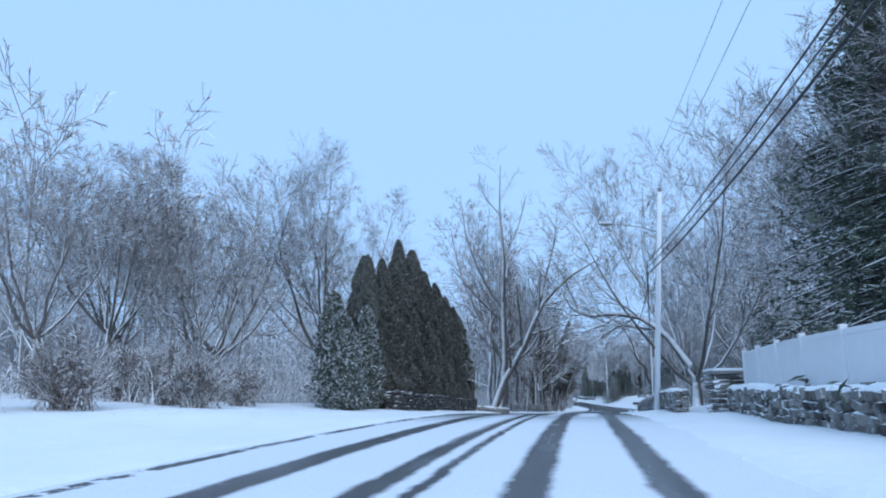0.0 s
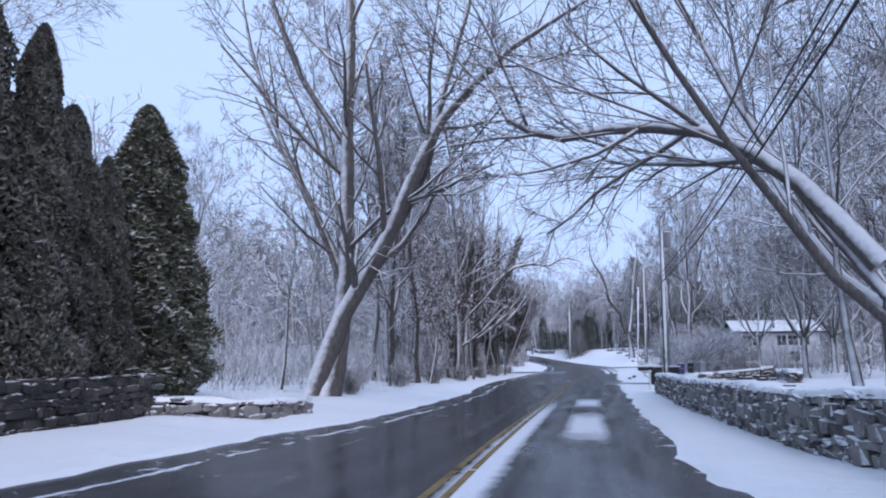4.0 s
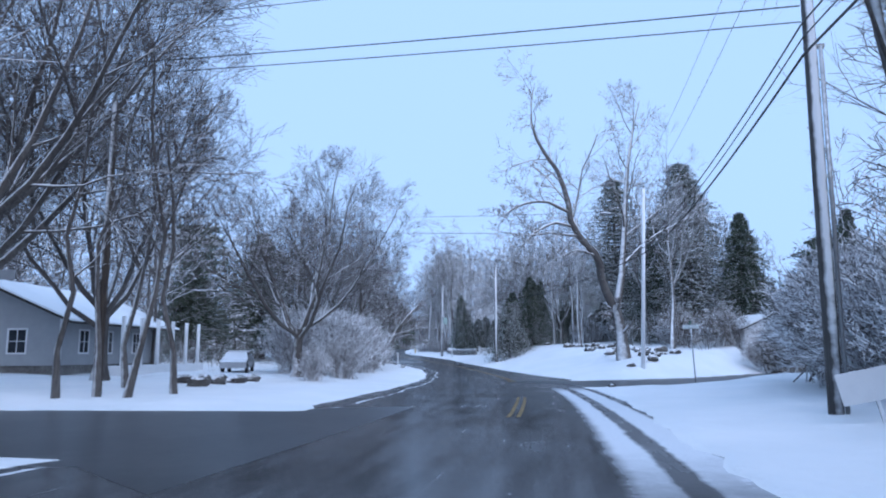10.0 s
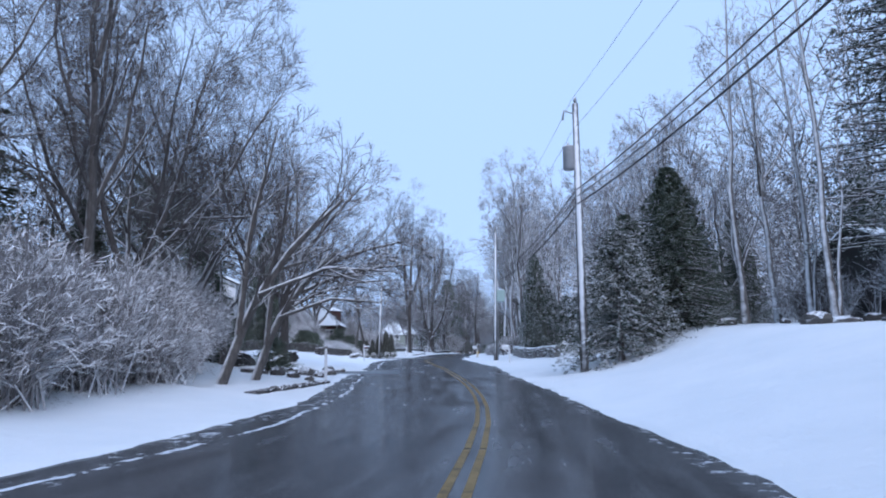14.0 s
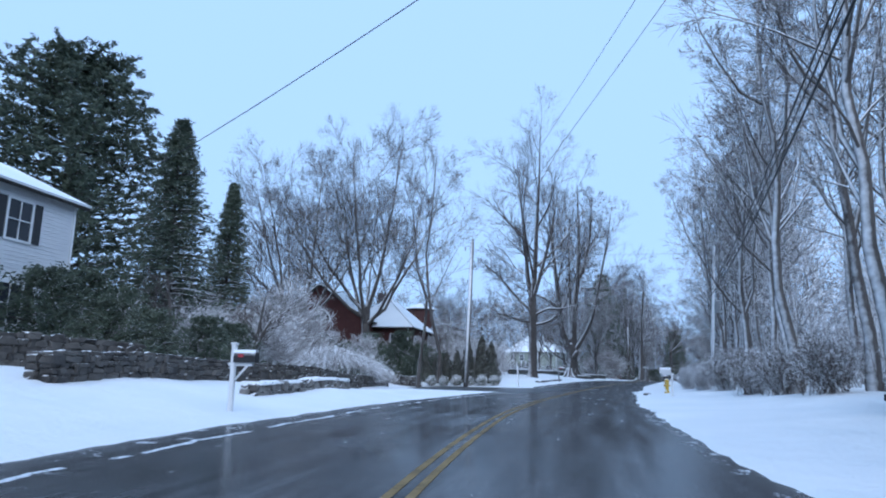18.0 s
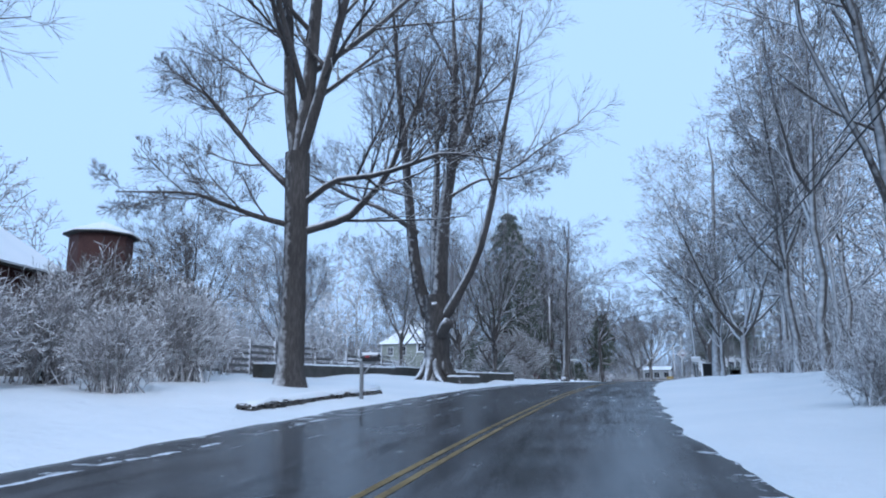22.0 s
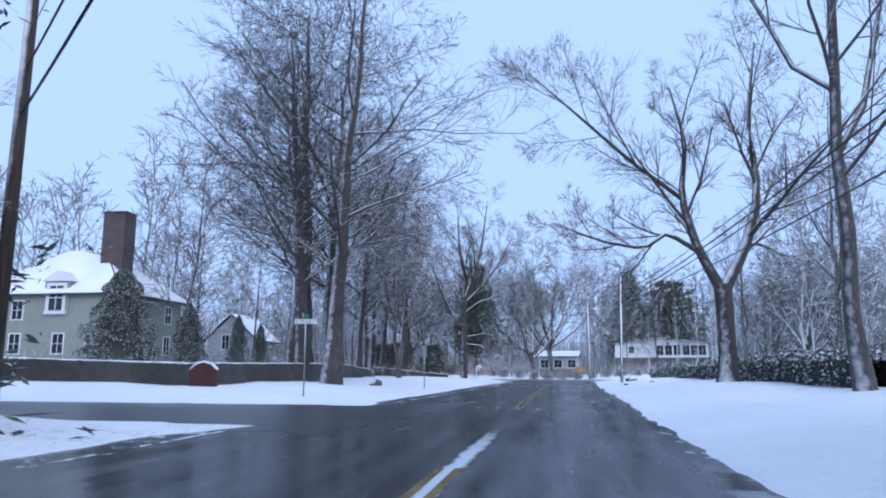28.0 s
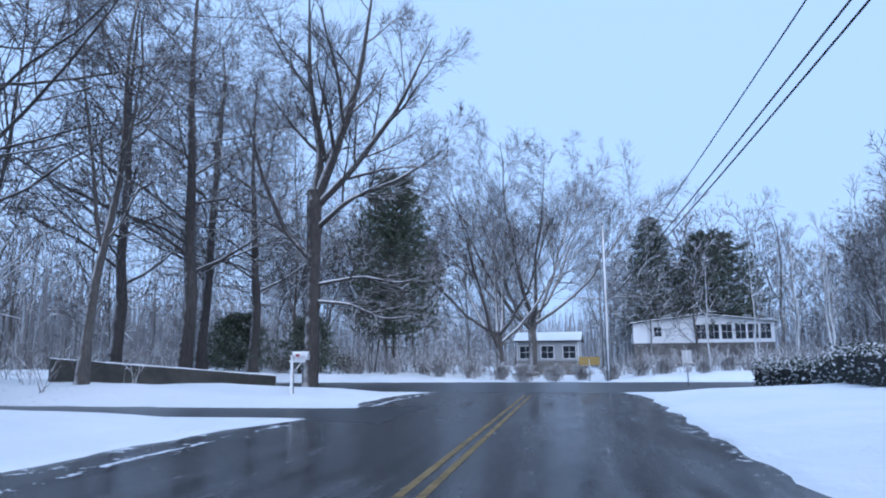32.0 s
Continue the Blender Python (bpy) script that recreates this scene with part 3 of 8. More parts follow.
def box_bm(x0, x1, y0, y1, z0, z1, bevel=0.0, bm=None):
    own = bm is None
    bm = bmesh.new() if own else bm
    r = bmesh.ops.create_cube(bm, size=1.0)
    for v in r["verts"]:
        v.co = Vector((x0 + (v.co.x + .5) * (x1 - x0), y0 + (v.co.y + .5) * (y1 - y0), z0 + (v.co.z + .5) * (z1 - z0)))
    if bevel and own:
        bmesh.ops.bevel(bm, geom=bm.edges[:], offset=bevel, segments=2, affect="EDGES")
    return bm


def box(name, dims, material, bevel=0.0):
    return of_bm(name, box_bm(*dims, bevel=bevel), material)


def tubes(P, R, sides):
    """Tapered tubes along polylines P (B, n, 3) with radii R (B, n): vertices and quads."""
    B, n, _ = P.shape
    T = np.empty_like(P)
    T[:, 1:-1] = P[:, 2:] - P[:, :-2] if n > 2 else T[:, 1:-1]
    T[:, 0], T[:, -1] = P[:, 1] - P[:, 0], P[:, -1] - P[:, -2]
    T /= np.linalg.norm(T, axis=2, keepdims=True) + 1e-9
    ref = np.where(np.abs(T[:, :1, 2:3]) > 0.9, np.array([1.0, 0, 0]), np.array([0, 0, 1.0]))
    U = np.cross(T, np.broadcast_to(ref, T.shape))
    U /= np.linalg.norm(U, axis=2, keepdims=True) + 1e-9
    W = np.cross(T, U)
    a = np.arange(sides) * 2 * np.pi / sides
    V = P[:, :, None] + R[:, :, None, None] * (np.cos(a)[None, None, :, None] * U[:, :, None] + np.sin(a)[None, None, :, None] * W[:, :, None])
    idx = np.arange(B * n * sides).reshape(B, n, sides)
    nx = np.roll(idx, -1, axis=2)
    F = np.stack([idx[:, :-1], nx[:, :-1], nx[:, 1:], idx[:, 1:]], axis=-1).reshape(-1, 4)
    return V.reshape(-1, 3), F


def ribbons(P, R, rng):
    """Very fine twigs: one narrow face each, turned at random about its length."""
    a, c = P[:, 0], P[:, -1]
    T = c - a
    W = np.cross(T, rng.normal(0, 1, T.shape))
    W /= np.linalg.norm(W, axis=1, keepdims=True) + 1e-9
    r0, r1 = R[:, :1] * 1.1, R[:, -1:] * .7
    V = np.stack([a - W * r0, a + W * r0, c + W * r1, c - W * r1], axis=1).reshape(-1, 3)
    return V, np.arange(len(V)).reshape(-1, 4)


def join(items):
    vs, fs, k = [], [], 0
    for v, f in items:
        vs.append(v)
        fs.extend((np.asarray(f) + k).tolist())
        k += len(v)
    return np.vstack(vs), fs


def rod(name, pts, radii, material, sides=8, smooth=True):
    P = np.array([[tuple(p) for p in pts]], float)
    R = np.array([radii if hasattr(radii, "__len__") else [radii] * len(pts)], float)
    v, f = tubes(P, R, sides)
    f = f.tolist()
    n = len(v)
    f += [list(range(sides))[::-1], list(range(n - sides, n))]
    return mesh_of(name, v, f, material, smooth)


# ---- growth of trees
def shoots(P, R, rng, n, t0, t1, ang, lenf, radf, up, wig, npts, tip=0.35):
    """n shoots on each of the branches P, R: new polylines and radii."""
    B, m, _ = P.shape
    t = (np.arange(n) + rng.random((B, n))) / n * (t1 - t0) + t0
    u = t * (m - 1)
    i = np.minimum(u.astype(int), m - 2)
    f = (u - i)[..., None]
    b = np.arange(B)[:, None]
    p0 = P[b, i] * (1 - f) + P[b, i + 1] * f
    T = P[b, i + 1] - P[b, i]
    T /= np.linalg.norm(T, axis=2, keepdims=True) + 1e-9
    r0 = R[b, i] * (1 - f[..., 0]) + R[b, i + 1] * f[..., 0]
    L = np.linalg.norm(np.diff(P, axis=1), axis=2).sum(1)[:, None]
    az = np.arange(n)[None] * 2.4 + rng.random((B, 1)) * 6.28 + rng.normal(0, .5, (B, n))
    ref = np.where(np.abs(T[..., 2:3]) > .95, np.array([1.0, 0, 0]), np.array([0, 0, 1.0]))
    U = np.cross(T, ref)
    U /= np.linalg.norm(U, axis=2, keepdims=True) + 1e-9
    W = np.cross(T, U)
    a = np.radians(rng.uniform(*ang, (B, n)))[..., None]
    D = T * np.cos(a) + (U * np.cos(az)[..., None] + W * np.sin(az)[..., None]) * np.sin(a)
    ln = L * lenf * (1.15 - .6 * t) * rng.uniform(.65, 1.25, (B, n))
    rr = np.minimum(r0 * .85, r0 * radf * rng.uniform(.8, 1.15, (B, n)))
    pts = [p0]
    for k in range(npts - 1):
        D = D + np.array([0, 0, up]) + rng.normal(0, wig, D.shape)
        D /= np.linalg.norm(D, axis=2, keepdims=True)
        pts.append(pts[-1] + D * (ln / (npts - 1))[..., None])
    Q = np.stack(pts, axis=2).reshape(B * n, npts, 3)
    taper = np.linspace(1, tip, npts)
    return Q, (rr[..., None] * taper).reshape(B * n, npts)


def stem(pts, radii, n=None):
    """One branch through given points, resampled to n points."""
    p, r = np.array(pts, float), np.array(radii, float)
    if n:
        k = np.linspace(0, len(p) - 1, n)
        j = np.arange(len(p))
        p = np.stack([np.interp(k, j, p[:, c]) for c in range(3)], axis=1)
        r = np.interp(k, j, r)
    return p[None], r[None]


def grow(seed, stems, levels, thin=0.006, bole=0):
    """Stems (P, R) and levels of shoots; returns wood and twig geometry."""
    rng = np.random.default_rng(seed)
    wood, twig, cur = [], [], list(stems)
    for P, R in cur:
        wood.append(tubes(P, R, 9 if R.max() > .12 else 6))
    cur = cur[bole:]
    for lv, spec in enumerate(levels):
        nxt = []
        for P, R in cur:
            Q, r = shoots(P, R, rng, **spec)
            r = np.maximum(r, thin)
            nxt.append((Q, r))
            big = lv < len(levels) - 2
            fine = lv == len(levels) - 1
            (wood if big else twig).append(ribbons(Q, r, rng) if fine else tubes(Q, r, 5 if lv == 0 else (4 if big else 3)))
        cur = nxt
    return join(wood), join(twig)


def tree_mesh(name, seed, stems, levels, thin=0.006, bark=None, twig=None, bole=0):
    (wv, wf), (tv, tf) = grow(seed, stems, levels, thin, bole)
    return mesh_of(name + "_wood", wv, wf, bark or BARK, True), mesh_of(name + "_twigs", tv, tf, twig or TWIG)


def plant(meshes, s, d, label, turn=0.0, scale=1.0, name="bare_tree", category="tree", group="", up=0.0, wide=1.0):
    m = spot(s, d, turn, up)
    ob = thing(name, m, label, category, group)
    ob.scale = (scale * wide, scale * wide, scale)
    names = ("stool", "crown") if name.endswith(("bush", "shrub")) else ("trunk", "crown")
    for k, (nm, me) in enumerate(zip(names, meshes)):
        p = part(nm, me, ob)
        if (s < 74 or s < 112 and d < 0 or s < 352 and d > 0) and names[0] == "trunk":
            # more driven snow clings to the trees along the first stretch and on the windward side; past that stretch
            # the paler copies also put haze into the colour
            p.material_slots[0].link = "OBJECT"
            p.material_slots[0].material = (BARK_SNOWY, TWIG_SNOWY)[k]
    return ob


# ---- ground, roads, lines
def build_ground():
    outs = [0, .06, .16, .4, .8, 1.3, 1.9, 2.6, 3.4, 4.3, 5.3, 6.5, 8, 9.6, 11.5, 13.5, 16, 19, 22.5, 27, 32, 38, 46, 56, 70, 90, 120, 160]
    rows = np.r_[np.arange(-58, 0, 2.0), np.arange(0, 440, 0.45), np.arange(440, 455, 0.8), np.arange(456, 640, 4.0)]
    rng = np.random.default_rng(5)
    ragL, ragR = (np.interp(rows, np.linspace(-60, 640, 460), rng.normal(0, .06, 460)) + np.interp(rows, np.linspace(-60, 640, 1100), rng.normal(0, .05, 1100)) + rng.normal(0, .022, len(rows)) for _ in range(2))
    L, R = EDGE_L(rows) + ragL, EDGE_R(rows) + ragR
    cols = [L - o for o in outs[::-1]] + [L * .6 + R * .4, L * .3 + R * .7] + [R + o for o in outs]
    D = np.stack(cols, axis=1)
    S = np.repeat(rows[:, None], D.shape[1], axis=1)
    X, Y = xy(S.ravel(), D.ravel())
    shift = np.where(D > 0, ragR[:, None], ragL[:, None])
    Z = zr(S.ravel()) + bank(S.ravel(), (D - shift).ravel())
    n, m = S.shape
    X, Y, Z = X.reshape(n, m), Y.reshape(n, m), Z.reshape(n, m)
    # let the sheet run on to the horizon
    far = lambda a, k: np.concatenate([a[:, :1] + k[0], a, a[:, -1:] + k[1]], axis=1)  # noqa: E731
    X, Y, Z = far(X, (-3000, 3000)), far(Y, (0, 0)), far(Z, (12, 12))
    X, Y, Z = (np.concatenate([a[:1] + k0, a, a[-1:] + k1], axis=0) for a, k0, k1 in ((X, 0, 0), (Y, -3000, 3000), (Z, -6, 8)))
    sfar = lambda a: np.pad(a, 1, mode="edge")  # noqa: E731
    S, D = sfar(S), sfar(D)
    n, m = X.shape
    idx = np.arange(n * m).reshape(n, m)
    F = np.stack([idx[:-1, :-1], idx[:-1, 1:], idx[1:, 1:], idx[1:, :-1]], axis=-1).reshape(-1, 4)
    me = mesh_of("ground", np.stack([X.ravel(), Y.ravel(), Z.ravel()], axis=1), F, GROUND, True)
    # how thin the snow lies: litter shows under the woods and hedges
    s, d = S.ravel(), D.ravel()
    bare = np.zeros(len(s))
    for s0, s1, d0, d1, amount in ((60, 118, -60, -8.6, .13), (18, 62, -40, -9.5, .1), (150, 190, -40, -9.8, .12), (108, 122, -40, -9, .12), (84, 120, 8, 40, .1), (250, 330, 6.5, 40, .1), (350, 362, -9, -6.6, .1), (330, 356, -16, -8.5, .12), (378, 420, -60, -16, .08), (196, 212, -16, -8, .1), (446, 560, -90, 60, .1), (60, 70, -14, -7.2, .07), (110, 119, -9, -7, .1)):
        bare = np.maximum(bare, amount * ((s > s0) & (s < s1) & (d > d0) & (d < d1)))
    uv = me.uv_layers.new(name="bare")
    li = np.empty(len(me.loops), dtype=np.int32)
    me.loops.foreach_get("vertex_index", li)
    uv.data.foreach_set("uv", np.stack([bare[li], np.zeros(len(li))], axis=1).ravel())
    return tagged(new("ground", me), "snow-covered verges, lawns and woodland floor", "ground", kind="structure")


build_ground()


def strip(name, S, D, up, material, uv=True):
    """A sheet over grid arrays S, D (rows, columns) at the road's level plus up."""
    X, Y = xy(S.ravel(), D.ravel())
    Z = zr(S.ravel()) + up
    n, m = S.shape
    idx = np.arange(n * m).reshape(n, m)
    F = np.stack([idx[:-1, :-1], idx[:-1, 1:], idx[1:, 1:], idx[1:, :-1]], axis=-1).reshape(-1, 4)
    me = mesh_of(name, np.stack([X, Y, Z], axis=1), F, material, True)
    if uv:
        lay = me.uv_layers.new(name="metres")
        li = np.empty(len(me.loops), dtype=np.int32)
        me.loops.foreach_get("vertex_index", li)
        lay.data.foreach_set("uv", np.stack([D.ravel()[li], S.ravel()[li]], axis=1).ravel())
    return me


rows = np.arange(-58, 426, 1.0)
cols = np.linspace(0, 1, 12)
S_, C_ = np.meshgrid(rows, cols, indexing="ij")
D_ = (EDGE_L(S_) - .35) * (1 - C_) + (EDGE_R(S_) + .35) * C_
# the crown of the road is a little higher than its edges
road_me = strip("road", S_, D_, 0.0, ROAD)
_li = np.empty(len(road_me.loops), dtype=np.int32)
road_me.loops.foreach_get("vertex_index", _li)
road_me.uv_layers.new(name="rim").data.foreach_set("uv", np.stack([(D_ - EDGE_L(S_)).ravel()[_li], (EDGE_R(S_) - D_).ravel()[_li]], axis=1).ravel())
road = tagged(new("road", road_me), "wet asphalt road with slush and wheel tracks", "road", kind="structure")


def centre_line():
    """Double yellow line, broken at the turnings, in lengths between cracks."""
    off = table([(20, -1.42), (60, -1.4), (95, -1.3), (119, -1.08), (138, -.9), (162, -.66), (176, -.87), (214, -1.12), (229, -1.75), (238, -2.05), (251, -2.25), (271, -2.27), (289, -1.85), (306, -1.6), (336, -1.42), (420, -1.55)], 1)
    n = 0
    for a, b in ((31, 118.5), (130, 139), (156, 352), (366, 421)):
        k = a
        while k < b:
            e = min(b, k + 9.8)
            for side in (-.115, .115):
                s = np.linspace(k, e, 6)
                S2 = np.repeat(s[:, None], 2, axis=1)
                D2 = off(S2) + side + np.array([-.05, .05])[None]
                part("line_stripe", strip("line_stripe", S2, D2, 0.006, YELLOW, uv=False), road)
                n += 1
            k = e + 0.12


centre_line()


def side_sheet(pts, half, name, label):
    rows = []
    for (s0, d0), (s1, d1) in zip(pts, pts[1:]):
        L = math.hypot(s1 - s0, d1 - d0)
        for u in np.arange(0, 1, 1.0 / max(1, L)):
            rows.append((s0 + u * (s1 - s0), d0 + u * (d1 - d0), s1 - s0, d1 - d0))
    rows.append((*pts[-1], rows[-1][2], rows[-1][3]))
    a = np.array(rows)
    k = np.hypot(a[:, 2], a[:, 3])
    dirs = np.stack([_even(a[:, 2] / k, 6), _even(a[:, 3] / k, 6)], axis=1)
    flare = 1 + .55 * np.exp(-np.arange(len(a)) / 3.0)
    w = np.linspace(-1, 1, 7)
    rng = np.random.default_rng(int(half * 10) + len(a))
    rag = 1 + rng.normal(0, .035, (len(a), 7))
    S2 = a[:, :1] - dirs[:, 1:] * w[None] * half * flare[:, None] * rag
    D2 = a[:, 1:2] + dirs[:, :1] * w[None] * half * flare[:, None] * rag
    me = strip(name, S2, D2, 0.003, DRIVE, uv=False)
    return tagged(new(name, me), label, "road", kind="structure")


for i, (pts, half) in enumerate(SIDE):
    side_sheet(pts, half, "side_road" if half > 4 else "driveway", "wet asphalt side road" if half > 4 else "wet asphalt driveway between snowy lawns")

# ---- kinds of tree, each grown once
def lv(n, t0, t1, ang, lenf, radf, up, wig, npts):
    return dict(n=n, t0=t0, t1=t1, ang=ang, lenf=lenf, radf=radf, up=up, wig=wig, npts=npts)


def up_stem(rng, h, r, lean=0.0, n=9, wob=0.02, top=.12):
    z = np.linspace(-.3, h, n)
    az = rng.uniform(0, 6.28)
    x = lean * z * math.cos(az) + np.cumsum(rng.normal(0, wob * h / n * 3, n))
    y = lean * z * math.sin(az) + np.cumsum(rng.normal(0, wob * h / n * 3, n))
    x, y = x - x[0], y - y[0]
    rad = r * (1 - (1 - top) * np.linspace(0, 1, n) ** .9)
    rad[0] *= 1.35
    return np.stack([x, y, z], axis=1)[None], rad[None]


def vase_tree(seed, h=20, r=.38, fork=.22, arms=5, spread=.33, limb=.62):
    """A spreading tree: a short bole that parts into upswept leaders, their tips on a rounded dome."""
    rng = np.random.default_rng(seed)
    f = h * fork
    stems = [up_stem(rng, f, r, .02, 5, .02, .8)]
    stems[0][1][0, 0] = r * 1.6
    base = stems[0][0][0, -1]
    H = h - f
    wide = H * spread * 1.5
    n_arm = arms + 2
    for k in range(n_arm):
        a = k * 2.4 + rng.uniform(-.35, .35)
        th = math.atan(spread * 2.2 * math.sqrt((k + .4) / n_arm)) * rng.uniform(.9, 1.1)
        L = rng.uniform(.88, 1.06) / math.sqrt((math.sin(th) / wide) ** 2 + (math.cos(th) / H) ** 2)
        u = np.linspace(0, 1, 9)
        rr = L * math.sin(th) * u ** .8
        wx, wy = np.cumsum(rng.normal(0, .13, 9)), np.cumsum(rng.normal(0, .13, 9))
        low = rng.uniform(0, .3) * f
        p = np.stack([base[0] + np.cos(a) * rr + wx - wx[0], base[1] + np.sin(a) * rr + wy - wy[0], base[2] - .3 - low + (L * math.cos(th) + low) * u ** 1.08], axis=1)
        stems.append((p[None], (r * limb * .84 * (1 - .25 * k / n_arm) * (1 - .9 * u ** .8))[None]))
    return stems


def tall_tree(seed, h=21, r=.25):
    """A tall wood tree: one stem with leaders that leave it steeply and run up beside it."""
    rng = np.random.default_rng(seed)
    st = [up_stem(rng, h, r, .03, 10, .03)]
    P, R = st[0][0][0], st[0][1][0]
    for k in range(4):
        z = h * (.28 + .13 * k + rng.uniform(-.05, .05))
        c = np.array([np.interp(z, P[:, 2], P[:, j]) for j in range(2)])
        a, out, top = k * 2.4 + rng.uniform(-.5, .5), rng.uniform(1.8, 4.0), h * rng.uniform(.8, 1.0)
        u = np.linspace(0, 1, 8)
        w = np.cumsum(rng.normal(0, .14, (8, 2)), axis=0)
        p = np.stack([c[0] + np.cos(a) * out * u ** .7 + w[:, 0] - w[0, 0], c[1] + np.sin(a) * out * u ** .7 + w[:, 1] - w[0, 1], z + (max(top, z + 4) - z) * u ** 1.1], axis=1)
        st.append((p[None], (np.interp(z, P[:, 2], R) * .62 * (1 - .86 * u))[None]))
    return st


BIG_LV = [lv(9, .2, .97, (26, 54), .44, .5, .06, .08, 6), lv(7, .15, 1, (26, 52), .48, .58, .05, .1, 4), lv(6, .12, 1, (24, 48), .65, .62, .05, .12, 3), lv(6, .12, 1, (18, 46), .95, .7, .04, .12, 2)]
MID_LV = [lv(8, .2, .97, (28, 56), .46, .48, .06, .1, 5), lv(6, .15, 1, (26, 54), .5, .52, .05, .12, 4), lv(6, .12, 1, (22, 50), .66, .6, .05, .14, 2)]
TALL_LV = [lv(11, .25, .99, (30, 60), .27, .4, .08, .1, 5), lv(6, .15, 1, (26, 54), .5, .52, .05, .13, 3), lv(5, .12, 1, (22, 50), .62, .6, .05, .14, 2), lv(5, .15, 1, (18, 46), 1.0, .7, .04, .14, 2)]
FAR_LV = [lv(15, .28, .99, (25, 58), .27, .42, .1, .12, 3), lv(6, .12, 1, (25, 60), .5, .6, .05, .2, 2), lv(5, .2, 1, (25, 60), .65, .7, .05, .2, 2)]

VASE = [tree_mesh("vase_tree", 10 + k, vase_tree(10 + k, 20, .36, .2 + .05 * (k % 2), 5 + k % 2, .4 + .04 * k), BIG_LV, .0066, bole=1) for k in range(3)]
MID = [tree_mesh("mid_tree", 30 + k, vase_tree(30 + k, 16, .24, .25, 4 + k % 3, .38), MID_LV + [lv(5, .15, 1, (15, 42), .95, .7, .05, .14, 2)], .0068, bole=1) for k in range(4)]
TALL = [tree_mesh("tall_tree", 50 + k, tall_tree(50 + k), TALL_LV, .0064) for k in range(5)]
DARK_TALL = [tree_mesh("dark_tall_tree", 60 + k, [up_stem(np.random.default_rng(60 + k), 23, .42, .02, 10, .02)], [lv(26, .26, .98, (45, 80), .4, .3, .03, .1, 6), lv(9, .15, 1, (28, 55), .42, .5, .01, .12, 4), lv(6, .15, 1, (22, 50), .55, .6, .02, .15, 2), lv(4, .15, 1, (18, 45), .8, .7, .02, .15, 2)], .009, BARK_DARK) for k in range(3)]
THIN = [tree_mesh("thin_tree", 70 + k, [up_stem(np.random.default_rng(70 + k), 11, .1, .05, 8, .05)], [lv(12, .3, .98, (25, 55), .25, .45, .08, .12, 4), lv(6, .2, 1, (22, 50), .5, .6, .05, .15, 2), lv(5, .2, 1, (18, 45), .75, .7, .05, .15, 2)], .006) for k in range(4)]


def bush_mesh(seed, h, w, n=110, bark=None, droop=-.02, thin=.0065):
    """A bare bush: many arching canes from one stool, thick with fine twigs, domed in outline."""
    rng = np.random.default_rng(seed)
    P, R = [], []
    for k in range(n):
        a, o = rng.uniform(0, 6.28), rng.uniform(.0, 1) ** .6
        u = np.linspace(0, 1, 5)
        L = h * math.sqrt(max(.08, 1 - .8 * o * o)) * rng.uniform(.7, 1.0)
        x0, y0 = rng.normal(0, w * .1, 2)
        rr = w * .46 * o * u ** (.9 + .5 * (1 - o))
        p = np.stack([x0 * (1 - u) + np.cos(a) * rr, y0 * (1 - u) + np.sin(a) * rr, -.1 + L * (u ** .85)], axis=1) + rng.normal(0, .03 * h / 3, (5, 3)) * u[:, None]
        P.append(p)
        R.append(.013 * h / 3 * (1 - .8 * u) + thin)
    P, R = np.array(P), np.array(R)
    out = [tubes(P, R, 4)]
    r2 = np.random.default_rng(seed + 1)
    Q, q = shoots(P, R, r2, 7, .2, 1, (18, 50), .34, .55, .05 + droop, .16, 3)
    q = np.maximum(q, thin)
    out += [ribbons(Q[:, :2], q[:, :2], r2), ribbons(Q[:, 1:], q[:, 1:], r2)]
    Q2, q2 = shoots(Q, q, r2, 8, .15, 1, (18, 55), .6, .6, .04 + droop, .2, 2)
    out.append(ribbons(Q2, np.maximum(q2, thin), r2))
    return mesh_of("stool", *out[0], bark or TWIG_BUSH), mesh_of("twigs", *join(out[1:]), bark or TWIG_BUSH)


def weeping_dome(seed, h, w, n=260):
    """A weeping shrub: twigs spill from a low crown down to the ground all round."""
    rng = np.random.default_rng(seed)
    a, o = rng.uniform(0, 6.28, n), rng.uniform(.15, 1, n) ** .6
    u = np.linspace(0, 1, 7)[None]
    rr = w * .5 * o[:, None] * np.sin(u * 1.5708)
    top = h * rng.uniform(.85, 1.0, n)[:, None] * np.sqrt(np.clip(1 - .55 * o[:, None] ** 2, .1, 1))
    z = top * (1 - .75 * o[:, None] * u ** 2.2)
    P = np.stack([np.cos(a)[:, None] * rr, np.sin(a)[:, None] * rr, z], axis=2) + rng.normal(0, .05, (n, 7, 3))
    R = np.repeat(np.linspace(.02, .008, 7)[None], n, axis=0)
    Q, q = shoots(P, R, rng, 9, .2, 1, (25, 70), .2, .6, -.12, .25, 3)
    q = np.maximum(q, .007)
    S, r3 = shoots(Q, q, rng, 3, .2, 1, (25, 65), .6, .7, -.1, .25, 2)
    k = np.linspace(0, 1, 5)
    stool = stem([(0, 0, -.2), (.1, 0, h * .4), (0, .1, h * .85)], [.14, .11, .06], 6)
    v, f = join([tubes(P, R, 4), ribbons(Q[:, :2], q[:, :2], rng), ribbons(Q[:, 1:], q[:, 1:], rng), ribbons(S, np.maximum(r3, .007), rng)])
    return mesh_of("trunk", *tubes(*stool, 8), BARK), mesh_of("weeping_twigs", v, f, TWIG_FROST)


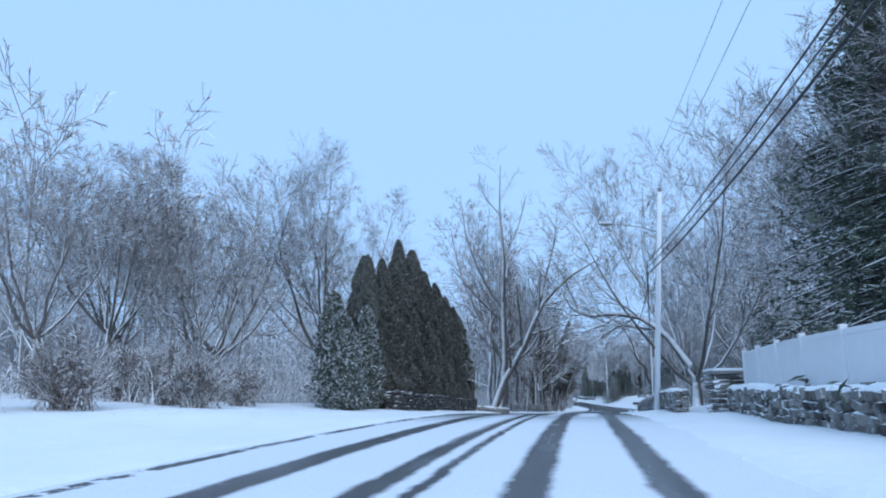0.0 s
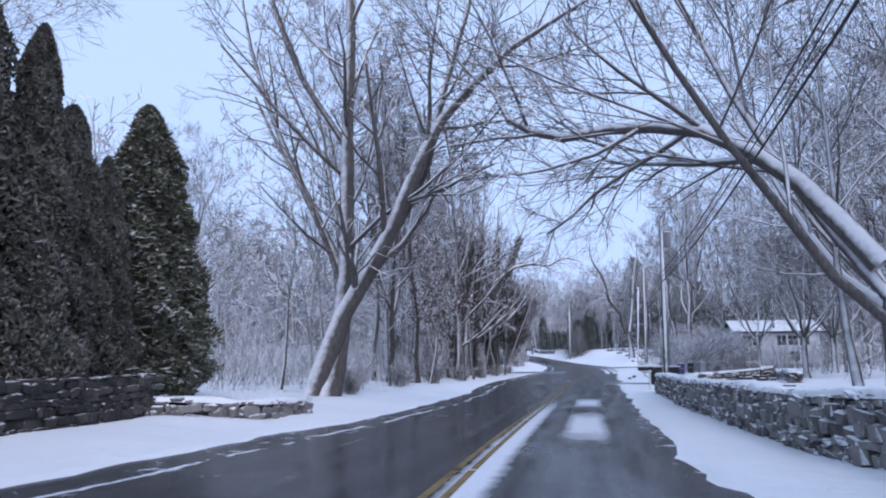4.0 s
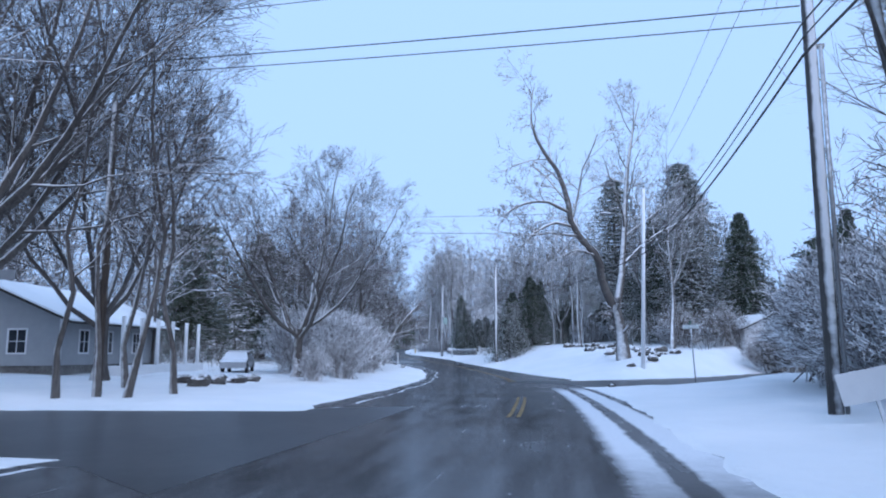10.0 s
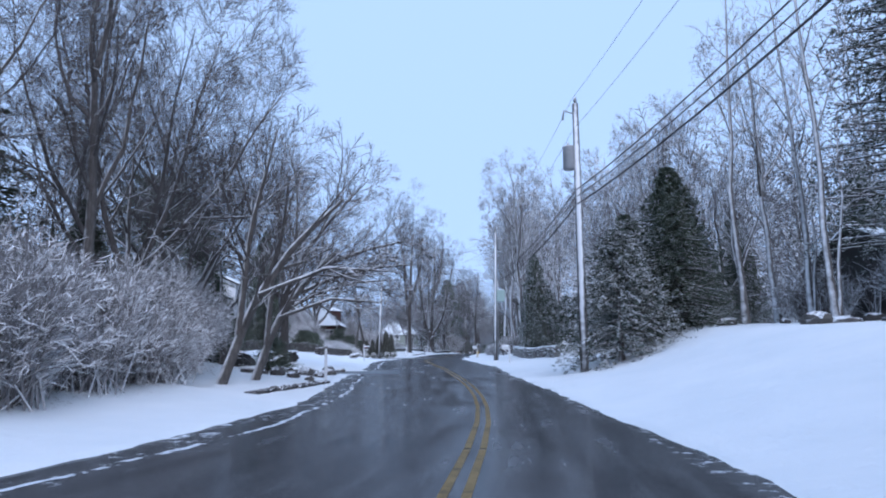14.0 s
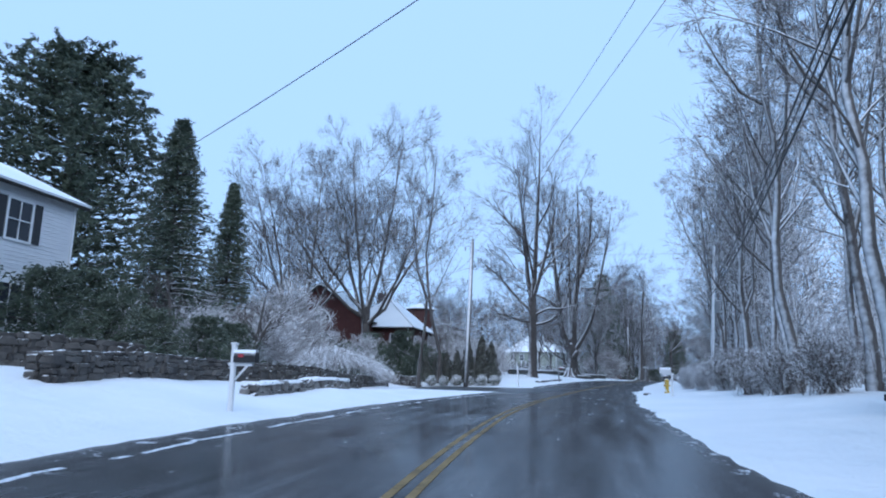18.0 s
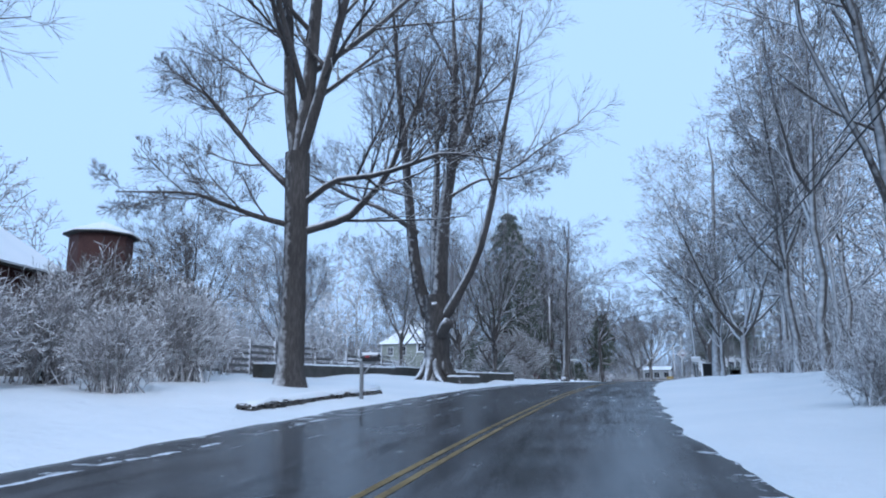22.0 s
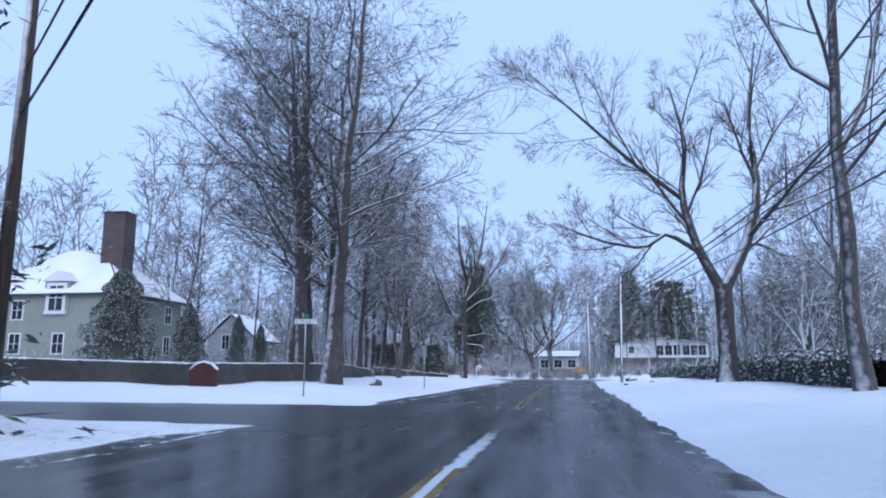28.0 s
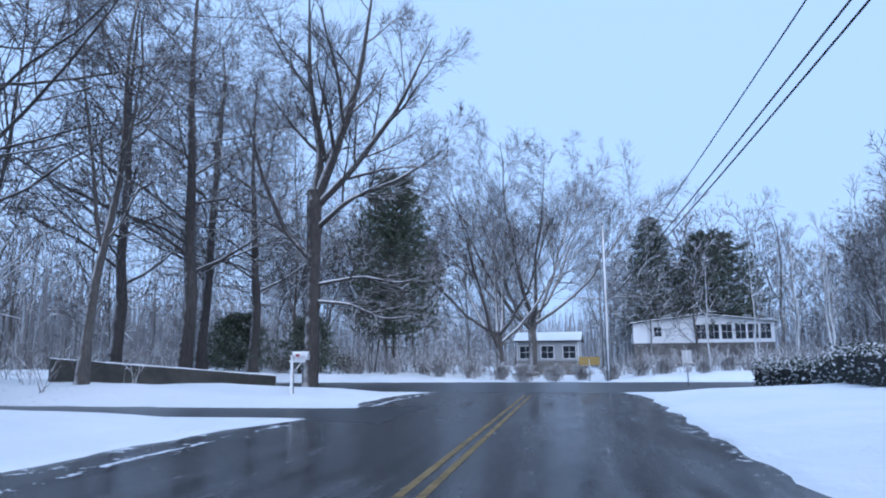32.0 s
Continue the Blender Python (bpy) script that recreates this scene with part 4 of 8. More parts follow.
BUSH = [bush_mesh(100 + k, 2.6, 3.4) for k in range(3)]
BUSH_FROST = [bush_mesh(104 + k, 2.6, 3.4, 100, TWIG_FROST) for k in range(2)]
BUSH_LOW = [bush_mesh(110 + k, 1.2, 1.8, 50) for k in range(2)]


def leaf_cloud(pts, size, rng, flat=0.0, stretch=2.2, drop=0.0):
    """Small leaf-like triangles pairs (bent quads) at points pts (N, 3), about `size` long."""
    n = len(pts)
    A = rng.normal(0, 1, (n, 3))
    A[:, 2] = A[:, 2] * (1 - flat) - drop
    A /= np.linalg.norm(A, axis=1, keepdims=True)
    Bv = np.cross(A, rng.normal(0, 1, (n, 3)))
    Bv /= np.linalg.norm(Bv, axis=1, keepdims=True) + 1e-9
    Nn = np.cross(A, Bv)
    sz = size * rng.uniform(.6, 1.4, n)[:, None]
    q = np.stack([pts - A * sz * .5, pts + Bv * sz * .5 / stretch, pts + A * sz * .5 + Nn * sz * .12, pts - Bv * sz * .5 / stretch], axis=1)
    return q.reshape(-1, 3), np.arange(4 * n).reshape(n, 4)


def column_evergreen(seed, h, w, n, material, size=.22, power=.75):
    """A dense upright evergreen: sprays set on a ragged spindle, thinner at the tip."""
    rng = np.random.default_rng(seed)
    z = rng.uniform(0, 1, n) ** .9
    a = rng.uniform(0, 6.28, n)
    lobes = 1 + .16 * np.sin(a * 3 + seed) + .15 * np.sin(a * 5 + z * 14) + .13 * np.sin(z * 31 + a * 2) + .07 * np.sin(z * 67 + a * 7)
    prof = np.clip((1 - z) ** power * (.55 + .45 * np.clip(z / .12, 0, 1)), 0.02, 1) * lobes
    rr = w * .5 * prof * rng.uniform(.84, 1.07, n)
    pts = np.stack([np.cos(a) * rr, np.sin(a) * rr, z * h], axis=1)
    v, f = leaf_cloud(pts, size, rng, 0.0, 2.6, -.7)
    # solid tube behind the sprays, coloured dark as shade in their gaps
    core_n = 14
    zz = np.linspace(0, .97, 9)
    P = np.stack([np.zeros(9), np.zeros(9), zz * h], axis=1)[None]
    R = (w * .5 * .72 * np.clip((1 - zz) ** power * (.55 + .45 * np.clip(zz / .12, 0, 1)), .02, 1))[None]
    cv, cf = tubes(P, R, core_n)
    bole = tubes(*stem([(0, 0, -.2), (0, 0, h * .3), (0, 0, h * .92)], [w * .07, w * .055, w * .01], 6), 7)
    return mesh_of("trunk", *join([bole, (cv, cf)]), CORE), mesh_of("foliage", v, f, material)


def bough_evergreen(seed, h, spread, tiers, per, n_leaf, material, droop=.35, size=.3, z0=.06, taper=.9, spray=.11):
    """A conifer: tiers of drooping boughs thick with needles; returns trunk and foliage."""
    rng = np.random.default_rng(seed)
    tr = up_stem(rng, h, h * .017, .0, 8, .004, .1)
    P, R = [], []
    for k in range(tiers):
        t = z0 + (1 - z0) * (k + rng.uniform(-.3, .3)) / tiers
        t = min(max(t, z0), .985)
        L = spread * .5 * (1 - t) ** taper * rng.uniform(.75, 1.15) + .25
        for j in range(per):
            a = j * 2 * math.pi / per + k * 1.1 + rng.uniform(-.3, .3)
            u = np.linspace(0, 1, 5)
            ll = L * rng.uniform(.7, 1.1)
            P.append(np.stack([np.cos(a) * ll * u, np.sin(a) * ll * u, t * h - droop * ll * u ** 1.6 + .12 * ll * u], axis=1))
            R.append(h * .0035 * (1 - .8 * u) + .006)
    P, R = np.array(P), np.array(R)
    wood = join([tubes(*tr, 8), tubes(P, R, 4)])
    Q, q = shoots(P, R, rng, 7, .15, 1, (25, 60), .38, .5, -.04, .12, 3)
    allP = np.concatenate([P[:, 1:].reshape(-1, 3), Q.reshape(-1, 3)])
    pick = allP[rng.integers(0, len(allP), n_leaf)] + rng.normal(0, spray * size / .3, (n_leaf, 3)) * np.array([1, 1, .7 if spray < .1 else 1])
    lf = leaf_cloud(pick, size, rng, .55, 4.0, .15)
    return mesh_of("trunk", *wood, BARK_DARK, True), mesh_of("foliage", *lf, material)


def conifer(meshes, s, d, label, turn=0, scale=1.0, wide=1.0, name="conifer_tree", group="", up=0.0, category="tree"):
    ob = thing(name, spot(s, d, turn, up), label, category, group)
    ob.scale = (scale * wide, scale * wide, scale)
    for nm, me in zip(("trunk", "foliage") if len(meshes) == 2 else ("foliage",), meshes):
        part(nm, me, ob)
    return ob


ARB = [column_evergreen(200 + k, 9.5, 2.6, 30000, ARBOR, .16, .5 + .06 * k) for k in range(3)]
CONE = [column_evergreen(210 + k, 2.8, 1.15, 2200, ARBOR, .13, .7) for k in range(2)]
HEMLOCK = [bough_evergreen(220, 13, 8.5, 46, 9, 46000, EVERGREEN, .4, .2), bough_evergreen(221, 9, 7.8, 19, 7, 17000, FROSTED, .5, .24, .05, .7, .07), bough_evergreen(222, 15, 7.5, 40, 7, 24000, EVERGREEN, .25, .26, .05, .95)]
PINE = [bough_evergreen(230, 16, 13, 21, 9, 62000, EVERGREEN, -.06, .3, .18, .4, .09), bough_evergreen(231, 18, 8, 34, 7, 20000, EVERGREEN, .08, .34, .22, .5)]

JUNIPER = [bough_evergreen(225 + k, 3.0, 4.2, 11, 8, 6500, EVERGREEN, -.05, .2, .04, .55) for k in range(2)]

# ---- planting: the large trees and evergreens
FROST_ARB = column_evergreen(205, 9.5, 2.6, 9000, FROSTED, .2, .45)
OLIVE = surface("olive_evergreen", ((0.07, 0.074, 0.05), (0.11, 0.115, 0.076), (0.15, 0.152, 0.1)), 2.0, 0.9, snow=(0.7, 1.2), snow_scale=2.0, island=0.35)
OLIVE_ARB = column_evergreen(206, 11, 2.6, 22000, OLIVE, .2, .55)
G_ROW = "arborvitae row behind the stone wall"
for k in range(17):
    s = 33.2 + k * 1.42
    hgt = (.8, .84, .86, .88, .9, 1.08, 1.04, .88, .94, .98, .92, .8, .86, .9, .84, .72, .64)[k]
    conifer(ARB[k % 3], s, -10.7 - .3 * math.sin(k * 1.7), "tall dark arborvitae in a row behind a stone wall", k * 57, hgt, 1.05, "arborvitae", G_ROW, category="evergreen")
for k, (s, d, sc, wd) in enumerate(((30.6, -10.4, .4, 1.7), (31.6, -11.2, .5, 1.5), (32.2, -10.2, .52, 1.3), (32.6, -12.0, .6, 1.4))):
    conifer(FROST_ARB, s, d, "bushy snow-flecked evergreen at the end of the arborvitae row", k * 40, sc, wd, "evergreen_shrub", category="evergreen")
for k, (s, d, sc, wd) in enumerate(((58.0, -11.4, .74, 1.8), (60.4, -12.6, .66, 1.9), (62.5, -13.4, .5, 2.0), (59.5, -14, .6, 2.0))):
    conifer(OLIVE_ARB, s, d, "loose olive evergreen beyond the arborvitae row", k * 70, sc, wd, "evergreen_tree", category="evergreen")
# right side at the start
conifer(HEMLOCK[0], 27.5, 12.4, "huge dark hemlock overhanging a white fence", 0, 1.45, 1.05)
conifer(HEMLOCK[0], 16, 14.0, "huge dark hemlock behind a white fence", 100, 1.5, 1.2)
conifer(HEMLOCK[2], 28, 13.5, "tall dark hemlock beside the yard", 50, 1.0, 1.3)
conifer(HEMLOCK[1], 27.5, 7.0, "snow-dusted evergreen shrub by the stone pillar", 20, .38, 1.0, "evergreen_shrub", category="evergreen")


def lean_pair():
    """Two trunks from one root: one upright, one leaning out over the road."""
    st = [stem([(0, 0, -.3), (.3, .2, 1.4), (.5, .3, 4), (.4, .4, 8), (.6, .3, 12.5), (.3, .2, 16), (.5, .2, 20)], [.42, .3, .25, .2, .15, .09, .03], 12),
          stem([(-.5, 0, -.3), (.4, -.2, 2.2), (2.0, -.4, 4.6), (3.1, -.6, 7.0), (4.0, -.6, 8.6), (6.2, -.9, 10.4), (8.6, -1.0, 11.6)], [.4, .28, .24, .2, .15, .1, .03], 12),
          stem([(2.0, -.4, 4.6), (3.0, .2, 6.6), (3.6, .6, 9.6), (4.6, .8, 13), (5.0, 1.0, 16)], [.18, .15, .11, .07, .02], 8),
          stem([(.5, .3, 3.6), (-.8, .5, 6), (-2.4, .9, 9), (-3.6, 1.0, 12.5), (-4.0, 1, 15)], [.15, .12, .09, .06, .02], 8),
          stem([(.4, .4, 8), (-1.2, 0, 10.5), (-2.4, -.4, 14), (-2.8, -.2, 17)], [.11, .09, .06, .02], 8)]
    return tree_mesh("lean_tree", 301, st, [lv(12, .2, .98, (28, 58), .3, .42, .07, .1, 5), lv(6, .15, 1, (25, 55), .5, .55, .03, .16, 4), lv(4, .15, 1, (25, 55), .55, .6, .03, .2, 3), lv(2, .3, 1, (20, 55), .6, .7, .03, .2, 2)], .009, BARK)


def yard_maple():
    """A many-stemmed spreading tree with one low limb reaching over the road."""
    st = vase_tree(303, 24, .46, .1, 5, .4, .46)
    st.append(stem([(-.3, 0, 3.2), (-1.6, .8, 5.4), (-3.4, 1.6, 7.2), (-5.8, 2.2, 7.8), (-8.2, 2.6, 7.6), (-9.6, 3.0, 8.6), (-10.4, 3.2, 10.6)], [.3, .26, .22, .18, .14, .1, .03], 12))
    return tree_mesh("yard_maple", 304, st, BIG_LV, .009, bole=1)


def crooked_tree():
    """An old tree whose main limb swings out over the road in an S."""
    st = [stem([(.2, 0, -.3), (.1, 0, 1.6), (-.1, 0, 3.0), (-.4, 0, 4.0)], [.6, .42, .38, .36], 6),
          stem([(-.4, 0, 3.8), (-1.3, -.4, 5.6), (-1.5, -.8, 7.4), (-2.4, -1.0, 8.2), (-3.6, -1.4, 9.6), (-3.8, -1.6, 11.6), (-4.6, -2.0, 13.6), (-6.0, -2.4, 15.4), (-6.6, -2.6, 17.5), (-6.2, -2.6, 20)], [.32, .29, .27, .25, .22, .19, .15, .11, .07, .03], 16),
          stem([(-3.7, -1.5, 10.6), (-5.6, -2.0, 11.4), (-7.4, -2.6, 11.0), (-9.2, -3.0, 9.8)], [.13, .1, .08, .02], 8),
          stem([(-3.6, -1.4, 9.6), (-5, -2, 9.8), (-6.4, -2.4, 9.0), (-7.6, -2.6, 7.8), (-8.4, -2.8, 6.8)], [.12, .1, .08, .05, .02], 10),
          stem([(-1.5, -.8, 7.4), (-3.2, -1.6, 7.9), (-4.8, -2.2, 7.2), (-6.0, -2.6, 6.4)], [.1, .08, .06, .02], 9),
          stem([(-.2, 0, 3.6), (.4, .2, 6.5), (.8, .4, 10), (1.2, .6, 14), (2.0, .9, 18), (2.6, 1, 20)], [.3, .25, .2, .15, .08, .03], 12),
          stem([(.5, .2, 7), (2.6, .6, 9), (5.0, .8, 10.2), (7.2, 1.0, 11.4)], [.12, .09, .07, .02], 8)]
    return tree_mesh("crooked_tree", 306, st, [lv(10, .3, .98, (30, 65), .34, .42, .03, .16, 6), lv(7, .2, 1, (30, 62), .5, .52, .01, .2, 4), lv(6, .15, 1, (28, 58), .55, .6, .02, .2, 3), lv(4, .15, 1, (20, 50), .75, .7, .02, .2, 2)], .008, BARK_SNOWY)


def street_maple(seed, h, r, fork, arms, bark=None, levels=None, knots=()):
    st = [stem([(0, 0, -.3), (0, 0, .5), (.05, 0, fork * .5), (0, 0, fork)], [r * 1.6, r * 1.12, r * .92, r * 1.05], 7)]
    for pts, rad in knots:
        st.append(stem(pts, rad, 7))
    for pts, rad in arms:
        st.append(stem(pts, rad, 12))
    return tree_mesh("street_maple", seed, st, levels or BIG_LV, .0066, bark or BARK_DARK, bole=1 + len(knots))


# the big pollarded maple by the road, with four leaders above a swollen fork
MAPLE = street_maple(311, 26, .72, 4.8, [
    ([(-.5, .1, 3.7), (-1.15, .2, 5.6), (-1.6, .4, 8.0), (-2.0, .6, 12), (-2.7, .9, 18), (-3.3, 1.1, 24)], [.42, .36, .31, .26, .17, .03]),
    ([(.15, 0, 4.0), (.2, .2, 7), (.4, .4, 10), (.9, .5, 13), (1.0, .8, 18), (.8, 1.0, 26)], [.48, .42, .37, .31, .2, .03]),
    ([(.9, .5, 12.5), (1.6, .7, 14.5), (2.4, .9, 18), (2.8, 1.0, 24)], [.28, .26, .18, .03]),
    ([(.6, -.2, 3.6), (1.5, -.4, 4.9), (2.5, -.5, 6.6), (3.4, -.6, 9.4), (4.0, -.8, 12.5), (5.0, -1, 17), (5.6, -1, 21)], [.3, .24, .21, .18, .14, .09, .03]),
    ([(-.2, .6, 4.5), (-.8, 2.2, 9), (-1.0, 3.4, 14), (-1.2, 4, 20)], [.36, .28, .18, .04]),
    ([(-1.3, .4, 8.6), (-3.4, .2, 10.2), (-5.8, 0, 11.2), (-8.4, -.2, 12.8)], [.16, .13, .09, .02]),
    ([(.6, .4, 10.6), (2.6, 0, 11.4), (4.8, -.4, 11.2), (6.8, -.8, 11.6)], [.1, .08, .06, .02])], levels=[lv(9, .48, .98, (26, 54), .46, .42, .05, .08, 6)] + BIG_LV[1:],
    knots=[([(.42 * math.cos(a), .42 * math.sin(a), 1.5), (.72 * math.cos(a), .72 * math.sin(a), .6), (1.05 * math.cos(a + .1), 1.05 * math.sin(a + .1), .2), (1.7 * math.cos(a + .25), 1.7 * math.sin(a + .25), -.15)], [.2, .24, .19, .07]) for a in (.2, 1.1, 1.9, 2.9, 3.7, 4.4, 5.0, 5.7)]
    + [([(.4, -.45, 2.5), (.72, -.7, 2.95), (.98, -.85, 3.25), (1.0, -.87, 3.28)], [.3, .33, .3, .02]), ([(.1, -.5, 4.0), (.12, -.72, 4.3), (.12, -.74, 4.32)], [.26, .18, .02])])
SLIM_MAPLE = street_maple(315, 24, .42, 8.0, [
    ([(0, 0, 7.6), (-.5, .2, 10), (-.8, .4, 14), (-1.4, .6, 19), (-1.8, .8, 23)], [.26, .22, .16, .09, .03]),
    ([(0, 0, 7.6), (.2, .2, 10), (.4, .4, 15), (.7, .6, 21), (.8, .6, 26)], [.3, .26, .2, .1, .03]),
    ([(.1, 0, 7.8), (1.0, -.2, 10.5), (2.0, -.4, 14), (3.0, -.6, 19)], [.22, .18, .13, .03]),
    ([(.2, .1, 5.2), (1.8, .3, 5.6), (3.2, .4, 7.0), (4.0, .4, 9.0), (5.0, .4, 11)], [.15, .13, .11, .07, .02]),
    ([(.2, .1, 6.2), (1.6, -.4, 6.8), (3.4, -.8, 6.7), (5.6, -1.0, 7.2), (7.2, -1.0, 6.8)], [.13, .11, .09, .06, .02]),
    ([(-.1, 0, 6.6), (-1.8, .2, 8.2), (-3.8, .3, 10.6), (-5.6, .4, 12)], [.13, .1, .07, .02]),
    ([(-.1, 0, 5.4), (-1.0, -.8, 5.6), (-2.6, -2.2, 6.2), (-4.4, -3.6, 6.0)], [.11, .09, .06, .02])])
plant(lean_pair(), 66.3, -9.3, "bare two-trunked tree leaning over the road, lined with snow", 0, 1.22)
plant(yard_maple(), 60.5, 8.0, "large many-stemmed bare maple in a walled yard", 0, 1.05)
plant(VASE[2], 80, 16, "large bare tree in a snowy yard", 150, 1.1)
plant(crooked_tree(), 168.4, 9.0, "old crooked bare tree whose limb swings over the road", 0, 1.08)
plant(MAPLE, 308.2, -10.0, "huge old maple with swollen fork and rooted base", 0, 1.0)
plant(SLIM_MAPLE, 293.7, -11.0, "slim bare street maple with straight trunk", 0, 1.08)
plant(THIN[3], 302, -15.5, "small two-stemmed bare tree on the lawn", 40, .62)
plant(THIN[1], 303.4, -16.2, "small two-stemmed bare tree on the lawn", 100, .6)
H_TREE = street_maple(321, 14, .42, 4.6, [
    ([(0, 0, 4.2), (-1.0, .2, 6.4), (-1.6, .4, 9), (-1.2, .6, 12), (-1.8, .8, 15)], [.27, .22, .17, .1, .03]),
    ([(0, 0, 4.2), (1.2, .2, 6.4), (2.0, .3, 9), (1.8, .4, 13), (2.4, .4, 17)], [.3, .25, .2, .12, .03]),
    ([(-.9, .2, 6.2), (-2.4, 0, 7.2), (-3.6, -.2, 6.4), (-5.6, -.4, 6.8), (-8, -.6, 7.8)], [.13, .11, .09, .07, .02]),
    ([(-1.6, .4, 9), (-4, .2, 11), (-7, 0, 14), (-9, 0, 16)], [.12, .09, .06, .02])])
plant(H_TREE, 379.5, 8.0, "bare forked tree at the end of a snowy hedge", 0, 1.05)


def far_wood(seed, places, label, name="far_wood", lo=13, hi=23, levels=None, twig=None, bark=None):
    """Countless far trees, joined: several grown forms set down with turns and sizes of their own."""
    rng = np.random.default_rng(seed)
    # fine twigs as wide as a small spray, so that a far crown closes
    forms = []
    for k in range(6):
        st = [up_stem(np.random.default_rng(seed + k), 1.0, .0085, .03, 6, .03)]
        w, t = grow(seed + 40 + k, st, levels or FAR_LV, .0015)
        forms.append((w, t))
    W, T = [], []
    for s, d in places:
        w, t = forms[rng.integers(0, 6)]
        h, a = rng.uniform(lo, hi), rng.uniform(0, 6.28)
        wide = rng.uniform(.85, 1.2)
        p = np.array(at(s, d))
        M = np.array([[math.cos(a) * wide, -math.sin(a) * wide, 0], [math.sin(a) * wide, math.cos(a) * wide, 0], [0, 0, 1]]) * h
        W.append((w[0] @ M.T + p, w[1]))
        T.append((t[0] @ M.T + p, t[1]))
    ob = thing(name, pose(0, 0, 0), label, "woodland", kind="stuff")
    part("trunks", mesh_of("trunks", *join(W), bark or BARK), ob)
    part("twigs", mesh_of("twigs", *join(T), twig or TWIG_FAR), ob)
    return ob


def scatter(seed, s0, s1, d0, d1, n):
    rng = np.random.default_rng(seed)
    out = []
    while len(out) < n:
        s, d = rng.uniform(s0, s1), rng.uniform(d0, d1)
        if float(side_gap(np.array(s), np.array(d))) > 1.5 and EDGE_L(s) - d > 2 or d - EDGE_R(s) > 2 and float(side_gap(np.array(s), np.array(d))) > 1.5:
            out.append((s, d))
    return out


def far_screen(seed, strips, label):
    """The far edge of the woods: countless leaning stems that close the view."""
    rng = np.random.default_rng(seed)
    V = []
    for s0, s1, d0, d1, n, lo, hi in strips:
        n *= 2
        s, d = rng.uniform(s0, s1, n), rng.uniform(d0, d1, n)
        x, y = xy(s, d)
        z = zr(s) + bank(s, d) - .3
        h, a = rng.uniform(lo, hi, n) * rng.uniform(.75, 1.15, n), rng.uniform(0, 6.28, n)
        w = rng.uniform(.04, .15, n)
        lx, ly = rng.normal(0, .12, n) * h, rng.normal(0, .12, n) * h
        cx, cy = np.cos(a) * w, np.sin(a) * w
        q = np.stack([np.stack([x - cx, y - cy, z], 1), np.stack([x + cx, y + cy, z], 1), np.stack([x + lx + cx * .25, y + ly + cy * .25, z + h], 1), np.stack([x + lx - cx * .25, y + ly - cy * .25, z + h], 1)], axis=1)
        V.append(q.reshape(-1, 3))
    V = np.vstack(V)
    ob = thing("far_woods_edge", pose(0, 0, 0), label, "woodland", kind="stuff")
    # the stems take the colour that has haze mixed in
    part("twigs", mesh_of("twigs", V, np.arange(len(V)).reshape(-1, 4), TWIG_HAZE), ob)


far_screen(551, [(20, 130, -85, -55, 2600, 9, 16), (135, 360, -110, -70, 3600, 8, 14), (375, 430, -95, -60, 1200, 8, 14)], "distant edge of bare woods, haze put into its grey")
far_screen(552, [(0, 430, 60, 100, 5200, 8, 14)], "distant edge of bare woods, haze put into its grey")
far_screen(553, [(540, 600, -130, 130, 4200, 9, 15), (446, 540, -130, -45, 2200, 8, 13), (446, 540, 55, 130, 2200, 8, 13)], "distant edge of bare woods, haze put into its grey")
# woods given frosted twigs and pale bark also carry haze in those colours
far_wood(401, scatter(1, 74, 120, -60, -14, 56), "dense bare snow-dusted wood beside the road", lo=10, hi=17, twig=TWIG_FROST, bark=BARK_PALE)
far_wood(402, scatter(2, 78, 160, 18, 60, 50), "bare snow-dusted wood behind the yards")
far_wood(403, scatter(3, 165, 255, -75, -26, 45), "bare snow-dusted wood beyond the lawns")
far_wood(404, scatter(4, 172, 255, 20, 60, 55), "bare snow-dusted wood on the rise")
far_wood(405, scatter(5, 252, 345, 12, 55, 70), "bare snow-dusted wood beside the road", twig=TWIG_FROST, bark=BARK_PALE)
far_wood(406, scatter(6, 300, 420, -85, -46, 40), "bare snow-dusted wood beyond the gardens")
far_wood(407, scatter(7, 446, 476, -75, -9, 34) + scatter(17, 446, 476, 33, 80, 26), "bare snow-dusted wood beyond the crossroad", lo=14, hi=22)
far_wood(410, scatter(10, 500, 545, -90, 90, 90), "bare snow-dusted wood on the far rise", lo=14, hi=24)
far_wood(408, scatter(8, 28, 50, -70, -22, 22), "bare snow-dusted wood behind the evergreens", lo=14, hi=22, twig=TWIG_FROST, bark=BARK_PALE)
far_wood(415, scatter(18, 52, 76, -70, -20, 26), "low bare snow-dusted wood behind the evergreens", lo=8, hi=13, twig=TWIG_FROST, bark=BARK_PALE)
# added trees: they screen a house that haze would otherwise hide
far_wood(417, scatter(20, 330, 356, -44, -26, 12), "added low frosted wood that screens a far house in place of haze", lo=9, hi=14, twig=TWIG_FROST, bark=BARK_PALE)
far_wood(409, scatter(9, 5, 75, 26, 60, 25), "bare snow-dusted wood behind the houses")
far_wood(416, scatter(19, 494, 524, 4, 85, 58), "bare snow-dusted wood behind a white house", lo=15, hi=23)
# haze behind the hedge is in this wood's twig and bark colours
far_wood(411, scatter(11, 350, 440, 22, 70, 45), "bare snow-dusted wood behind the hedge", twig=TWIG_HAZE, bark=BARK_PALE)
far_wood(412, scatter(12, 398, 440, -45, -22, 8), "bare snow-dusted wood behind the roadside trees", lo=14, hi=22)



